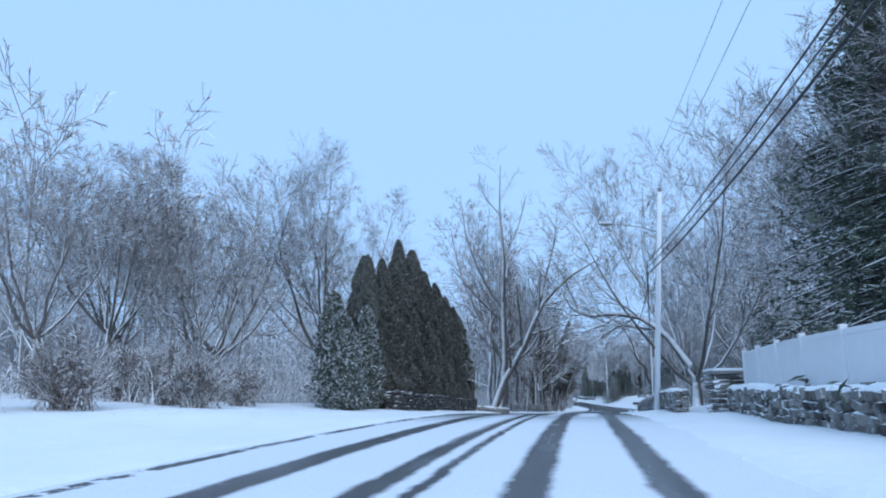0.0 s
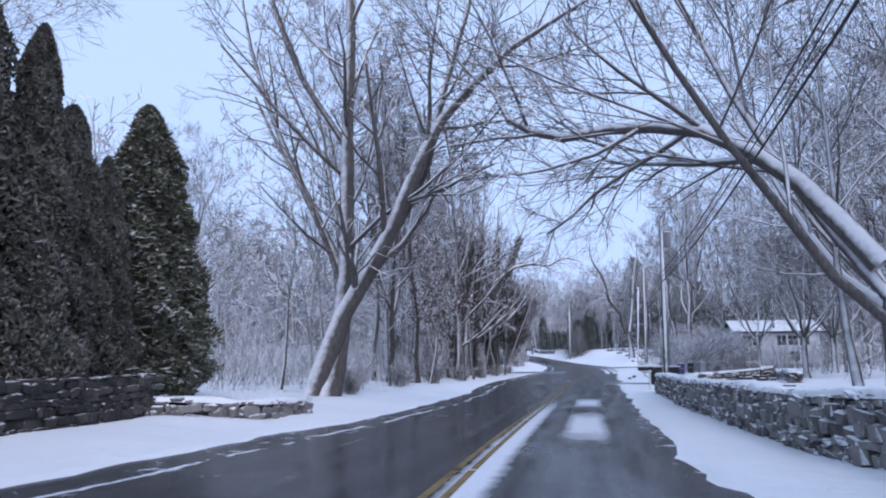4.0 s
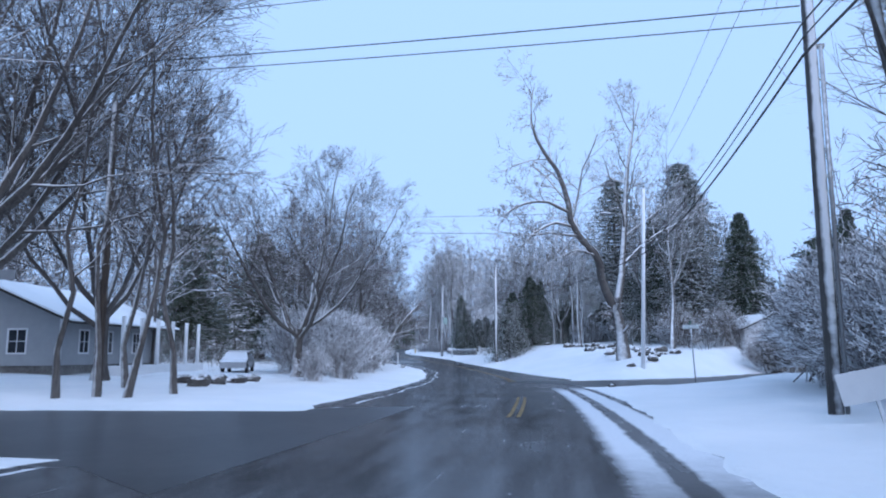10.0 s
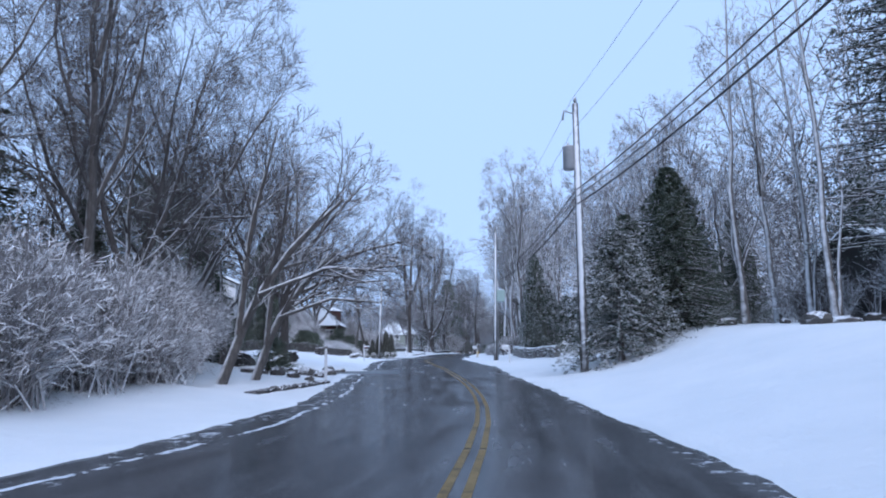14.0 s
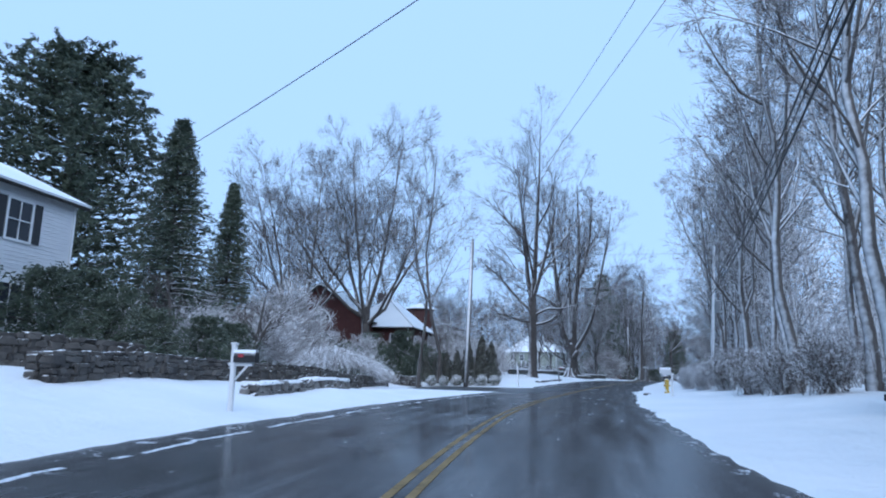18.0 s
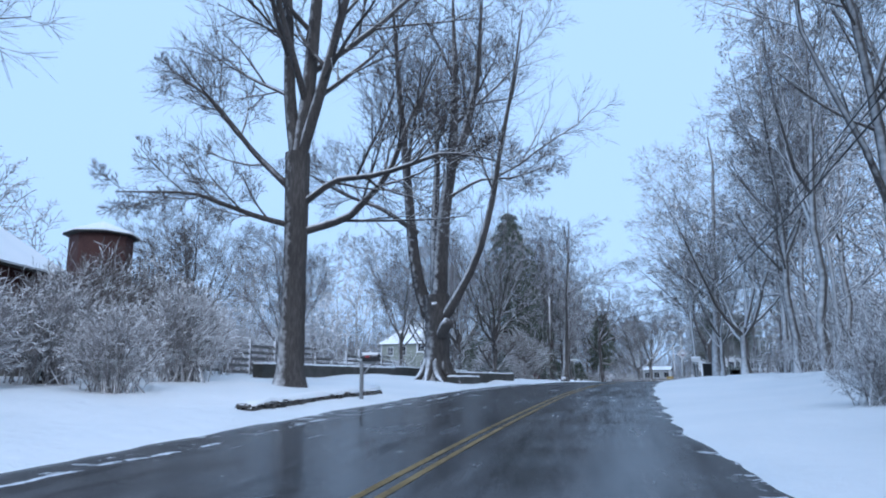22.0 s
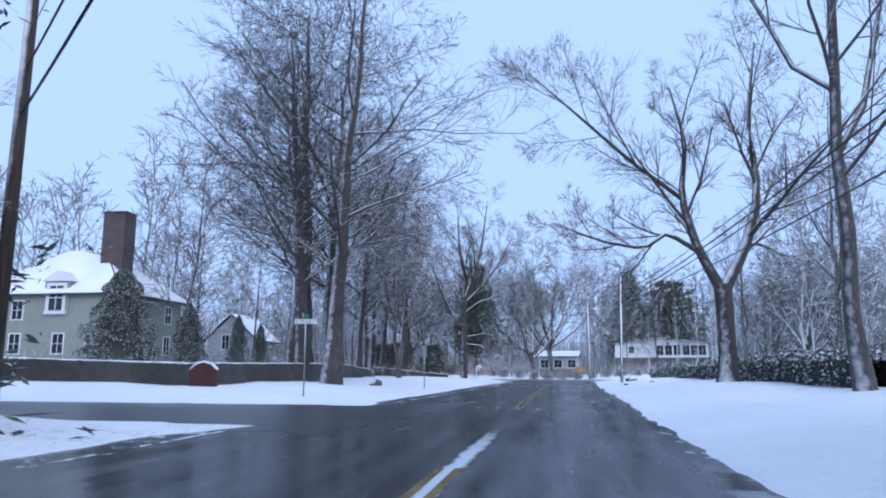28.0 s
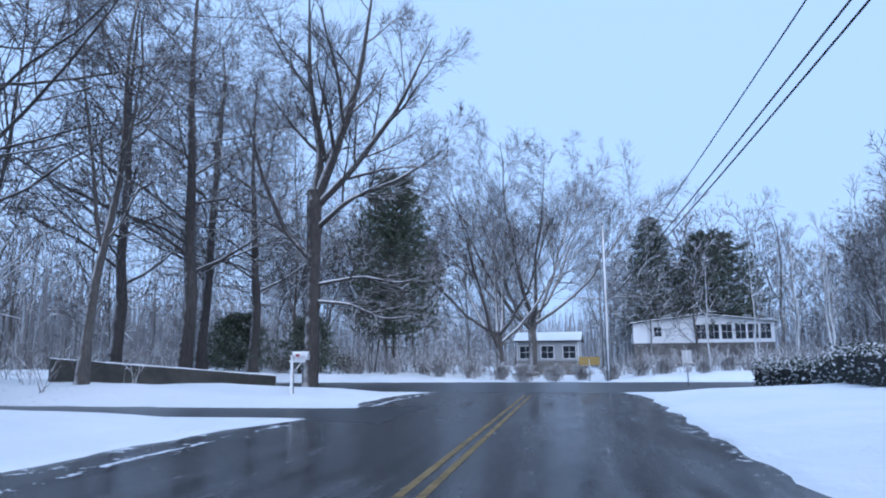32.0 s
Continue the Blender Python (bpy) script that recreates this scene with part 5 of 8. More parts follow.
def far_brush(seed, areas, label, twig=None):
    """Countless low canes that close the view under the woods."""
    rng = np.random.default_rng(seed)
    P, R = [], []
    for s0, s1, d0, d1, n, h in areas:
        got = 0
        while got < n:
            s, d = rng.uniform(s0, s1), rng.uniform(d0, d1)
            if float(side_gap(np.array(s), np.array(d))) < 1 or EDGE_L(s) - 1.5 < d < EDGE_R(s) + 1.5:
                got += 1
                continue
            p = np.array(at(s, d))
            k = 5
            a = rng.uniform(0, 6.28, k)
            L = h * rng.uniform(.5, 1.2, k)
            out = L * rng.uniform(.15, .6, k)
            tip = p + np.stack([np.cos(a) * out, np.sin(a) * out, L], axis=1)
            root = np.repeat(p[None], k, axis=0) + rng.normal(0, .15, (k, 3)) * np.array([1, 1, 0])
            mid = (root + tip) / 2 + rng.normal(0, .1, (k, 3))
            P.append(np.stack([root, mid, tip], axis=1))
            got += 1
    P = np.concatenate(P)
    R = np.repeat(np.array([[.02, .013, .007]]), len(P), axis=0)
    Q, q = shoots(P, R, rng, 5, .2, 1, (20, 60), .45, .6, .04, .2, 2)
    q = np.maximum(q, .007)
    ob = thing("far_brush", pose(0, 0, 0), label, "brush", kind="stuff")
    part("twigs", mesh_of("twigs", *join([ribbons(P[:, :2], R[:, :2], rng), ribbons(P[:, 1:], R[:, 1:], rng), ribbons(Q, q, rng)]), twig or TWIG_BUSH), ob)


# snowier twigs on this first brush also lighten it as haze would
far_brush(504, [(66, 120, -40, -11, 900, 2.2), (10, 66, -45, -16, 500, 2.2)], "tangled snowy brush under the woods", TWIG_FROST)
far_brush(501, [(165, 255, -50, -22, 500, 2.2), (290, 350, -45, -15, 350, 1.8), (378, 440, -50, -17, 300, 1.6)], "tangled frosted brush under the woods")
far_brush(502, [(84, 160, 13, 45, 700, 2.4), (172, 260, 16, 45, 500, 2.4), (246, 345, 8.5, 40, 1300, 2.4), (350, 440, 16, 55, 500, 2.2)], "tangled frosted brush under the woods")
far_brush(503, [(445, 476, -70, -8, 650, 2.2), (445, 476, 33, 70, 380, 2.2), (445, 458, -8, 33, 260, 1.7), (496, 540, -80, 80, 700, 3.0)], "tangled frosted brush beyond the crossroad")

G_W = "bare trees of the roadside wood"
LBL = ("tall bare tree lined with snow at the wood's edge", "tall bare tree with upswept limbs", "slender bare tree at the wood's edge")
rng_p = random.Random(11)


def row(kind, places, label, group="", lo=.9, hi=1.1, **kw):
    for s, d, *k in places:
        plant(kind[rng_p.randrange(len(kind))], s, d, label, rng_p.uniform(0, 360), k[0] if k else rng_p.uniform(lo, hi), group=group, **kw)


# first stretch
row(VASE, [(52, -21, 1.0), (74, -22, .7), (46, -27, 1.0)], "bare broad-crowned tree behind the evergreens", G_W)
row(MID, [(32.5, -19, .62), (34, -26, .95), (40, -30, 1.0), (27, -24, .8), (22, -32, .9), (36, -22, .75)], "bare tree with snow along its limbs", G_W)
plant(THIN[0], 33.1, -17, "small leaning bare tree covered with snow", 120, .75)
row(BUSH, [(24, -14, .9), (26, -16.5, 1.0), (21, -17, 1.1), (28, -20, 1.1), (30, -15.5, .8), (18, -20, 1.2)], "tangled bare bush beside the lawn", "bare bushes", name="bare_bush", category="bush")
row(VASE, [(90, 20, 1.0), (50, 19, 1.1), (36, 20, 1.1)], "large bare yard tree lined with snow", "bare yard trees")
row(MID, [(24, 15, 1.0), (30, 13, .95), (37, 14.5, 1.0), (18, 19, 1.0)], "bare tree behind the front yards", "bare yard trees")
plant(THIN[1], 62.3, 7.6, "slim pale tree plastered with snow beside the maple", 30, 1.3)
row(MID, [(96, 15, .9), (104, 19, .9), (112, 15, .85)], "bare tree behind the front yards", "bare yard trees")
# second stretch, left: roadside wood
row(TALL, [(75, -12), (82, -11.5), (86, -14), (92.4, -15), (95.5, -10.2), (99, -13), (102, -11)], LBL[0], G_W)
row(THIN, [(71, -10.5), (77, -10), (84, -9.6), (90, -10.6), (93, -9.2), (98, -9.5), (101, -9.2), (104, -9.8), (107, -9.2), (113, -10), (116, -11), (111, -9), (68, -12)], LBL[2], G_W, .7, 1.1)
row(BUSH_LOW, [(69 + 2.6 * k, -9.4 - (k % 3) * .8) for k in range(19)], "low bare brush at the wood's edge", "roadside brush", .7, 1.15, name="bare_bush", category="bush")
row(BUSH, [(97, -13.5, 1.5), (101, -14, 1.6), (105, -13.5, 1.5), (108.5, -13, 1.5), (112, -13.5, 1.6), (99, -16.5, 1.7), (104, -17, 1.8), (109, -16.5, 1.7), (94, -12.5, 1.3), (106.5, -11.6, 1.1), (114.5, -12.4, 1.2)], "tangled brown brush between ivy-clad trunks", "roadside brush", name="bare_bush", category="bush")
# right: beyond the mailboxes
row(TALL, [(125.4, 10.5, 1.15), (130.5, 9.4, 1.0), (132.1, 11.2, 1.1), (128, 16, 1.1), (141, 17, 1.0)], LBL[1], G_W)
row(BUSH + BUSH_FROST + BUSH_FROST, [(112, 11, 1.5), (115, 12, 1.6), (118, 13.5, 1.6), (109.5, 9.6, 1.3), (113.5, 9.2, 1.3), (141, 11.5, 2.1), (144, 12.8, 2.2), (138, 10.4, 1.9), (135.6, 9.8, 1.7), (146, 14.6, 2.2), (131, 11, 2.1), (135, 12.5, 2.2), (139, 14, 2.2), (128, 12, 2.0), (143, 15.5, 2.1), (121, 8.6, 1.3), (123, 8.0, 1.3), (126, 8.4, 1.5), (129.5, 8.8, 1.5), (133, 9.2, 1.6), (137, 10, 1.6), (124, 9.6, 1.6), (128, 10.5, 1.6), (132, 11, 1.6), (136, 12, 1.5), (140, 13, 1.5), (143, 13.5, 1.2), (126, 13, 1.7), (134, 15, 1.7), (117, 9, 1.0)], "dense bare snow-frosted bush", "bare bushes", name="bare_bush", category="bush")
# left beyond the side road
row(THIN, [(134.7, -14.6, 1.15), (135.2, -13.9, 1.2), (137, -13.1, 1.15), (133.5, -15.2, 1.1), (139, -16, 1.2)], "slender straight trunk beside the lawn", "slender trunks on the corner lawn")
plant(VASE[0], 153.5, -13.2, "spreading bare tree rising from bushes", 40, .68, wide=1.25)
row(VASE, [(133.5, -19.5, 1.1), (139, -24, 1.2), (146, -21, .95)], "tall spreading bare tree on the corner lawn", G_W)
far_wood(414, scatter(14, 118, 150, 15, 32, 14), "bare snow-dusted wood behind the brush", lo=12, hi=20)
far_wood(413, scatter(13, 133, 168, -60, -38, 26), "bare snow-dusted wood behind a low house")
row(BUSH_FROST, [(156, -11, 1.1), (160, -12, 1.4), (164, -12.5, 1.7), (168, -12.5, 1.8), (172, -12, 1.8), (176, -12, 1.8), (180, -11.5, 1.6), (184, -11.5, 1.4), (188, -11, 1.0), (170, -15, 2.0), (178, -15, 2.0), (163, -15.5, 1.8), (186, -14.5, 1.7), (174, -13.6, 1.8), (166, -14, 1.8), (150, -11.5, .7)], "dense brown bare bush along the verge", "bare bushes", name="bare_bush", category="bush")
row(TALL, [(184.8, -12.4, .8), (199, -20, 1.0)], LBL[1], G_W)
row(VASE, [(181, -17.5, .82), (192, -14, .8)], LBL[0], G_W)
row(MID, [(197, -13.5, .9), (202.5, -13, .8)], LBL[0], G_W)
conifer(HEMLOCK[2], 194, -22.8, "broad dark evergreen behind the bare trees", 0, .92, 2.0)
conifer(HEMLOCK[0], 187, -29, "dark evergreen behind the bare trees", 60, .75, 1.8)


def leaning(seed, h, dx):
    st = [stem([(0, 0, -.3), (dx * .25, .2, h * .25), (dx * .6, .3, h * .45), (dx, .5, h * .6)], [.2, .15, .12, .06], 9), stem([(dx * .15, 0, h * .15), (dx * .2, .4, h * .5), (dx * .4, .6, h * .85)], [.13, .1, .03], 8),
          stem([(dx * .3, .1, h * .28), (dx * .9, -.3, h * .36), (dx * 1.5, -.6, h * .34)], [.09, .07, .02], 7)]
    return tree_mesh("leaning_tree", seed, st, MID_LV, .009)


plant(leaning(331, 11, 4.2), 190, -9.8, "bare tree leaning towards the road, lined with snow", 0)
BRUSH_TALL = [bush_mesh(130 + k, 4.2, 5.0, 200, TWIG_FROST, thin=.007) for k in range(2)]
row(BRUSH_TALL, [(181.5, -12.2, .8), (187, -11.4, .85), (189.4, -12.6, .95), (192.2, -12.8, 1.0), (195.4, -13.4, 1.05), (198.6, -14.2, 1.1), (202, -15.2, 1.1), (206, -16, 1.1)], "tangled brush dusted with snow at the verge", "roadside brush", name="bare_bush", category="bush")
conifer(HEMLOCK[0], 198, -18.4, "dark evergreen standing in brown brush", 0, .6, 1.1)
conifer(HEMLOCK[0], 205, -14.4, "dark evergreen standing in brown brush", 90, .42, 1.3)
conifer(JUNIPER[0], 201, -10.2, "low dark evergreen among garden stones", 30, .55, 1.0, "evergreen_shrub", category="evergreen")
plant(leaning(332, 9, 3.4), 194, -9.6, "bare multi-stemmed tree leaning towards the road", 10)
# right: the snowy mound with evergreens and pale trunks
conifer(HEMLOCK[1], 196, 5.9, "snow-laden hemlock with drooping boughs", 30, .66, 1.3)
conifer(HEMLOCK[1], 198.8, 7.4, "snow-laden hemlock with drooping boughs", 130, .72, 1.15)
conifer(HEMLOCK[0], 201.5, 10.6, "rounded dark hemlock on the mound", 10, .7, 1.5)
conifer(HEMLOCK[0], 206, 9.6, "rounded dark hemlock on the mound", 70, .62, 1.5)
conifer(HEMLOCK[0], 198, 9.4, "rounded dark hemlock on the mound", 150, .5, 1.5)
conifer(HEMLOCK[0], 213, 16, "dark evergreen behind the mound", 0, .85)
for k, (s, d, sc) in enumerate(((214, 30, 1.0), (198, 40, 1.2), (185, 42, 1.15), (172, 44, 1.1), (222, 24, .9), (168, 36, .9))):
    conifer(HEMLOCK[0], s, d, "dark evergreen deep in the wood", k * 77, sc, 1.0, group="dark evergreens in the wood")
row(BUSH, [(176, 21, 1.6), (180, 19, 1.5), (184, 20.5, 1.7), (188, 22, 1.7), (192, 20, 1.6), (197, 21, 1.7), (170, 22, 1.6), (203, 19, 1.6)], "dense bare snow-frosted bush", "bare bushes", name="bare_bush", category="bush")
conifer(HEMLOCK[0], 190, 22, "broad dark hemlock above the mound", 0, 1.15, 1.1)
conifer(HEMLOCK[0], 182, 27, "broad dark hemlock above the mound", 90, 1.1, 1.15)
PALE_PINE = bough_evergreen(232, 20, 10, 34, 8, 34000, FROSTED, .12, .24, .14, .5)
for k, (s, d, sc, wd) in enumerate(((193, 18.5, 1.0, 1.0), (190, 25.5, 1.05, 1.1), (185, 23, .9, 1.2))):
    conifer(PALE_PINE, s, d, "tall snow-dusted pine above the mound", 40 + k * 95, sc, wd)
conifer(PINE[0], 178, 33, "dark pine above the mound", 30, .8)
PALE = [tree_mesh("pale_tree", 80 + k, [up_stem(np.random.default_rng(80 + k), 17, .17, .02, 9, .02), (up_stem(np.random.default_rng(83 + k), 9, .1, .05, 8, .03))], [lv(14, .45, .99, (25, 55), .2, .4, .08, .12, 4), lv(5, .2, 1, (25, 55), .5, .55, .04, .2, 3), lv(3, .2, 1, (25, 55), .6, .6, .04, .2, 2)], .009, BARK_PALE) for k in range(2)]
plant(PALE[0], 197, 12, "pale snow-plastered trunk on the mound", 0)
plant(PALE[1], 192.5, 13.4, "pale snow-plastered trunk on the mound", 90)
plant(PALE[0], 200, 17, "pale snow-plastered trunk behind the mound", 200, 1.1)
row(TALL, [(188, 19.4, .8), (205, 18, .9), (210, 13, .8), (216, 15, .85), (178, 17, .9)], LBL[1], G_W)
row(MID, [(220, 14, 1.0), (226, 17, 1.1), (215, 20, 1.1)], LBL[0], G_W)
# third stretch
VERGE_TREE = street_maple(347, 14, .34, 4.6, [
    ([(0, 0, 4.2), (3, 0, 5.6), (6, -.3, 6.3), (9.2, -.6, 6.5)], [.16, .13, .09, .02]),
    ([(0, 0, 4.4), (2.5, .8, 6.6), (5.5, 1.2, 7.8), (9.0, 1.6, 8.6)], [.18, .14, .1, .02]),
    ([(0, 0, 3.6), (2.5, -1, 4.6), (5, -1.8, 5.2), (7.6, -2.4, 5.2)], [.13, .1, .07, .02]),
    ([(0, 0, 4.4), (1.5, -.6, 7.4), (3.6, -1.0, 10), (5.6, -1.4, 12)], [.18, .15, .1, .02]),
    ([(0, 0, 4.4), (-.4, .4, 7.6), (-.6, .6, 11), (-.4, .8, 14)], [.2, .16, .1, .02]),
    ([(0, 0, 4.2), (-2.4, .2, 6.6), (-4.6, .4, 9), (-6.0, .4, 11)], [.16, .13, .09, .02])])
plant(VERGE_TREE, 211.5, -11.6, "spreading bare tree whose level boughs hang over the verge", 0, 1.0)
conifer(PINE[0], 262, -42, "big dark rounded pine beside a white house", 0, 1.62, 1.02)
conifer(HEMLOCK[0], 233.4, -17.6, "dark evergreen with layered boughs before a white house", 20, .92, .76)
for k, (s, d, sc) in enumerate(((239.6, -18.6, 1.1), (242, -19.2, 1.2), (244.6, -19.6, 1.1), (233, -19.6, 1.1), (229.6, -19.2, 1.0), (226.4, -19.4, 1.1))):
    conifer(JUNIPER[k % 2], s, d, "dark bushy yew below a white house", k * 66, sc, .8, "evergreen_shrub", "yews below the white house", category="evergreen")
for k, (s, d) in enumerate(((222, -20.5), (226, -21), (229.5, -20), (238, -14.6), (241, -15.2), (244, -15.0), (247, -15.6))):
    conifer(JUNIPER[k % 2], s, d, "low dark spreading juniper above a stone wall", k * 70, .72, 1.05, "evergreen_shrub", "spreading junipers", category="evergreen")
conifer(HEMLOCK[2], 252.4, -23.4, "tall dark spruce beside the pine", 0, .98, 1.2)
conifer(HEMLOCK[2], 260.2, -25, "dark spruce beside the pine", 60, .9, .95)
conifer(HEMLOCK[0], 212, -17, "dark hemlock at the lawn's edge", 0, .75)
plant(VASE[1], 281, -24.6, "broad fan-crowned bare tree by a red house", 0, 1.3)
plant(VASE[0], 279, -31, "broad fan-crowned bare tree by a red house", 90, 1.15)
row(BUSH_FROST, [(268.5, 6.0, .6), (272, 5.2, .55), (275.6, 5.4, .6), (279, 5.2, .65), (282, 5.8, .7), (277, 6.6, .7), (287, 5.6, .6)], "pale frosted bush beside the verge", "bare bushes", name="bare_bush", category="bush")
plant(THIN[2], 277.2, -15.4, "thin tall bare tree behind clipped evergreens", 0, 1.85, wide=1.05)
plant(THIN[3], 273.5, -15.8, "thin tall bare tree behind clipped evergreens", 60, 1.55, wide=1.05)
row(BUSH_FROST, [(247, -17, 1.0), (251, -18, 1.1), (243, -18.5, 1.0), (260, -18, 1.0), (278, -23, 1.5), (250, -20, 1.3), (245, -21, 1.2), (282, -15, 1.0), (286, -17, 1.4), (290, -18, 1.5), (288, -13.5, 1.0), (293, -15, 1.4), (297, -18, 1.5), (284, -20, 1.5), (300, -20, 1.5), (254, -17.5, .9)], "pale frosted garden bush", "garden bushes", name="bare_bush", category="bush")
for k, (s, d, sc, wd) in enumerate(((263.5, -17, .16, 2.2), (265.4, -18.2, .2, 1.9), (261, -18, .17, 2.2), (258.4, -17.6, .15, 2.3), (266.4, -20.5, .22, 1.9), (280.6, -16.4, .2, 1.8))):
    conifer(JUNIPER[k % 2], s, d, "low dark juniper before a red house", k * 70, sc * 4.2, wd * .5, "evergreen_shrub", "spreading junipers", category="evergreen")
BUSH_HAZE = [bush_mesh(120 + k, 5.0, 6.0, 240, TWIG_FROST, thin=.008) for k in range(2)]
row(BUSH_HAZE, [(262, -21.5, 1.35), (266.5, -25.5, 1.25), (258, -20, .95), (271, -28.5, .9), (253.6, -17.6, .7), (258, -26, 1.2), (250, -19, .7), (266.4, -20.4, .55), (270.4, -23, .5)], "big pale frosted shrub in a garden", "garden bushes", name="bare_bush", category="bush")
row(BUSH, [(262, -20.5, 1.6), (258, -22.5, 1.7), (266.5, -23, 1.2), (263.5, -27, 1.3), (256, -27, 1.8), (254, -20, 1.6)], "tall brown garden shrub dusted with snow", "garden bushes", name="bare_bush", category="bush")
row(BUSH, [(262, -21.5, 1.2), (266, -25, 1.3), (258, -21, 1.1), (281, -23, 1.4), (263, -27, 1.4), (282.5, -19.4, 1.4), (283.6, -17, 1.3), (280, -27, 1.5), (284, -22.6, 1.3), (269, -28.5, 1.4), (277, -30.5, 1.4), (260, -24.5, 1.5)], "brown bare garden bush before a red house", "garden bushes", name="bare_bush", category="bush")
row(BUSH, [(299, -24, 2.3), (303, -25, 2.4), (296, -22.5, 2.0), (307, -27, 2.3), (300.6, -21, 1.7)], "tall brown brush round a brick turret", "garden bushes", name="bare_bush", category="bush")
plant(weeping_dome(140, 2.3, 8.0), 256.5, -15.2, "weeping snow-covered shrub like a wide dome", 0, 1.0, name="weeping_shrub", category="bush")
plant(leaning(336, 4.6, .8), 250, -16.5, "small frosted fruit tree with spreading crown", 0, 1.0)
plant(leaning(337, 5.0, -1.0), 247, -18.5, "small frosted fruit tree with spreading crown", 60, 1.0)
HOLLY = [column_evergreen(240 + k, 9, 4.2, 24000, FROSTED, .15, .6) for k in range(2)]
for k, (s, d, sc, wd) in enumerate(((234.6, 9.0, 1.12, .85), (236, 10.6, .72, 1.3), (237.4, 12.6, .66, 1.5), (239, 14.4, .7, 1.4), (240.6, 16.4, .62, 1.5), (242.4, 18.5, .66, 1.4), (244, 21, .6, 1.5))):
    conifer(HOLLY[k % 2], s, d, "white-flecked evergreen behind a stone wall", k * 60, sc, wd, "evergreen_tree", "white-flecked evergreens")
row(TALL, [(240, 8.5, 1.0), (247, 10, .95), (252, 8.6, 1.0), (262, 10, 1.05), (268, 8.6, .9), (274, 11, 1.05), (281, 9.6, 1.0), (288.2, 10.6, 1.1), (294, 8.6, 1.0), (299, 12, 1.1), (302.8, 14.4, 1.1), (308, 9.5, 1.0), (284.8, 8.4, 1.0), (257, 14, 1.1), (268, 15, 1.1)], LBL[1], G_W)
row(TALL, [(315.6, 9.4, 1.0), (319.1, 9.8, 1.05), (324, 12, 1.0), (332.6, 11.4, 1.05), (328, 15, 1.1)], LBL[0], G_W)
plant(VASE[0], 335, 8.6, "stout bare tree with crooked limbs beside the hedge", 30, 1.0)
plant(DARK_TALL[2], 348.4, 7.3, "stout straight bare trunk behind a utility pole", 120, 1.1, wide=1.15)
plant(MID[1], 340.5, 7.2, "bare crooked tree beside the verge", 40, .95)
plant(TALL[2], 366, 8.9, "tall straight bare tree beside the hedge", 10, 1.1)
row(BUSH, [(256, 7.4, .8), (261, 8, .95), (264, 7, .8), (268, 8, 1.0), (273, 7.6, 1.0), (278, 8.4, 1.1), (252, 8, .9), (284, 9.5, 1.0), (290, 9, 1.0), (297, 10, 1.0), (247, 8.5, .9)], "pale frosted bush beside the verge", "bare bushes", name="bare_bush", category="bush")
BROWN_TWIG = surface("brown_fine_twigs", ((0.11, 0.095, 0.094), (0.19, 0.168, 0.165)), 3.0, 0.9, snow=(0.4, 1.0), snow_scale=2.0)
TREE_C = tree_mesh("round_tree", 340, vase_tree(340, 15.5, .2, .24, 7, .3), [lv(10, .1, .98, (25, 55), .45, .5, .04, .1, 5), lv(7, .1, 1, (25, 60), .5, .55, .06, .14, 3), lv(5, .15, 1, (18, 46), .85, .65, .05, .15, 2)], .0062, None, BROWN_TWIG)
plant(TREE_C, 322.1, -10.1, "rounded bare tree dense with fine twigs", 0, 1.05)
plant(TREE_C, 336.5, -17, "rounded bare tree dense with fine twigs", 250, 1.1)
row(MID, [(334, -22, 1.0), (316, -24, .8), (309, -27, .8), (347, -24, 1.0)], LBL[0], G_W)
conifer(HEMLOCK[1], 327.5, -10.8, "low snow-covered evergreen shrub", 0, .22, 1.2, "evergreen_shrub", category="evergreen")
conifer(HEMLOCK[1], 330.5, -11.5, "low snow-covered evergreen shrub", 80, .27, 1.3, "evergreen_shrub", category="evergreen")
BUSH_DOME = [bush_mesh(126, 4.3, 7.4, 420, TWIG_BUSH, thin=.008)]
row(BUSH_DOME, [(343.2, -12.9, 1.12), (347.6, -14.4, 1.0)], "big dense rounded bush beside the verge", "garden bushes", name="bare_bush", category="bush")
row(BUSH, [(333, -11.5, .8), (336.5, -11.8, .9)], "rounded bare bush beside the verge", "garden bushes", name="bare_bush", category="bush")
SPRUCE = bough_evergreen(250, 19, 9, 36, 7, 26000, EVERGREEN, .75, .3, .1, .55)
conifer(SPRUCE, 351.2, -15, "shaggy dark spruce with hanging boughs", 0, 1.05, 1.25)
plant(VASE[2], 355.5, -23.7, "bare tree behind the spruce", 0, .95)
plant(leaning(333, 8, -1.2), 352.5, -10.6, "slender many-stemmed bare shrub tree", 0, .9)
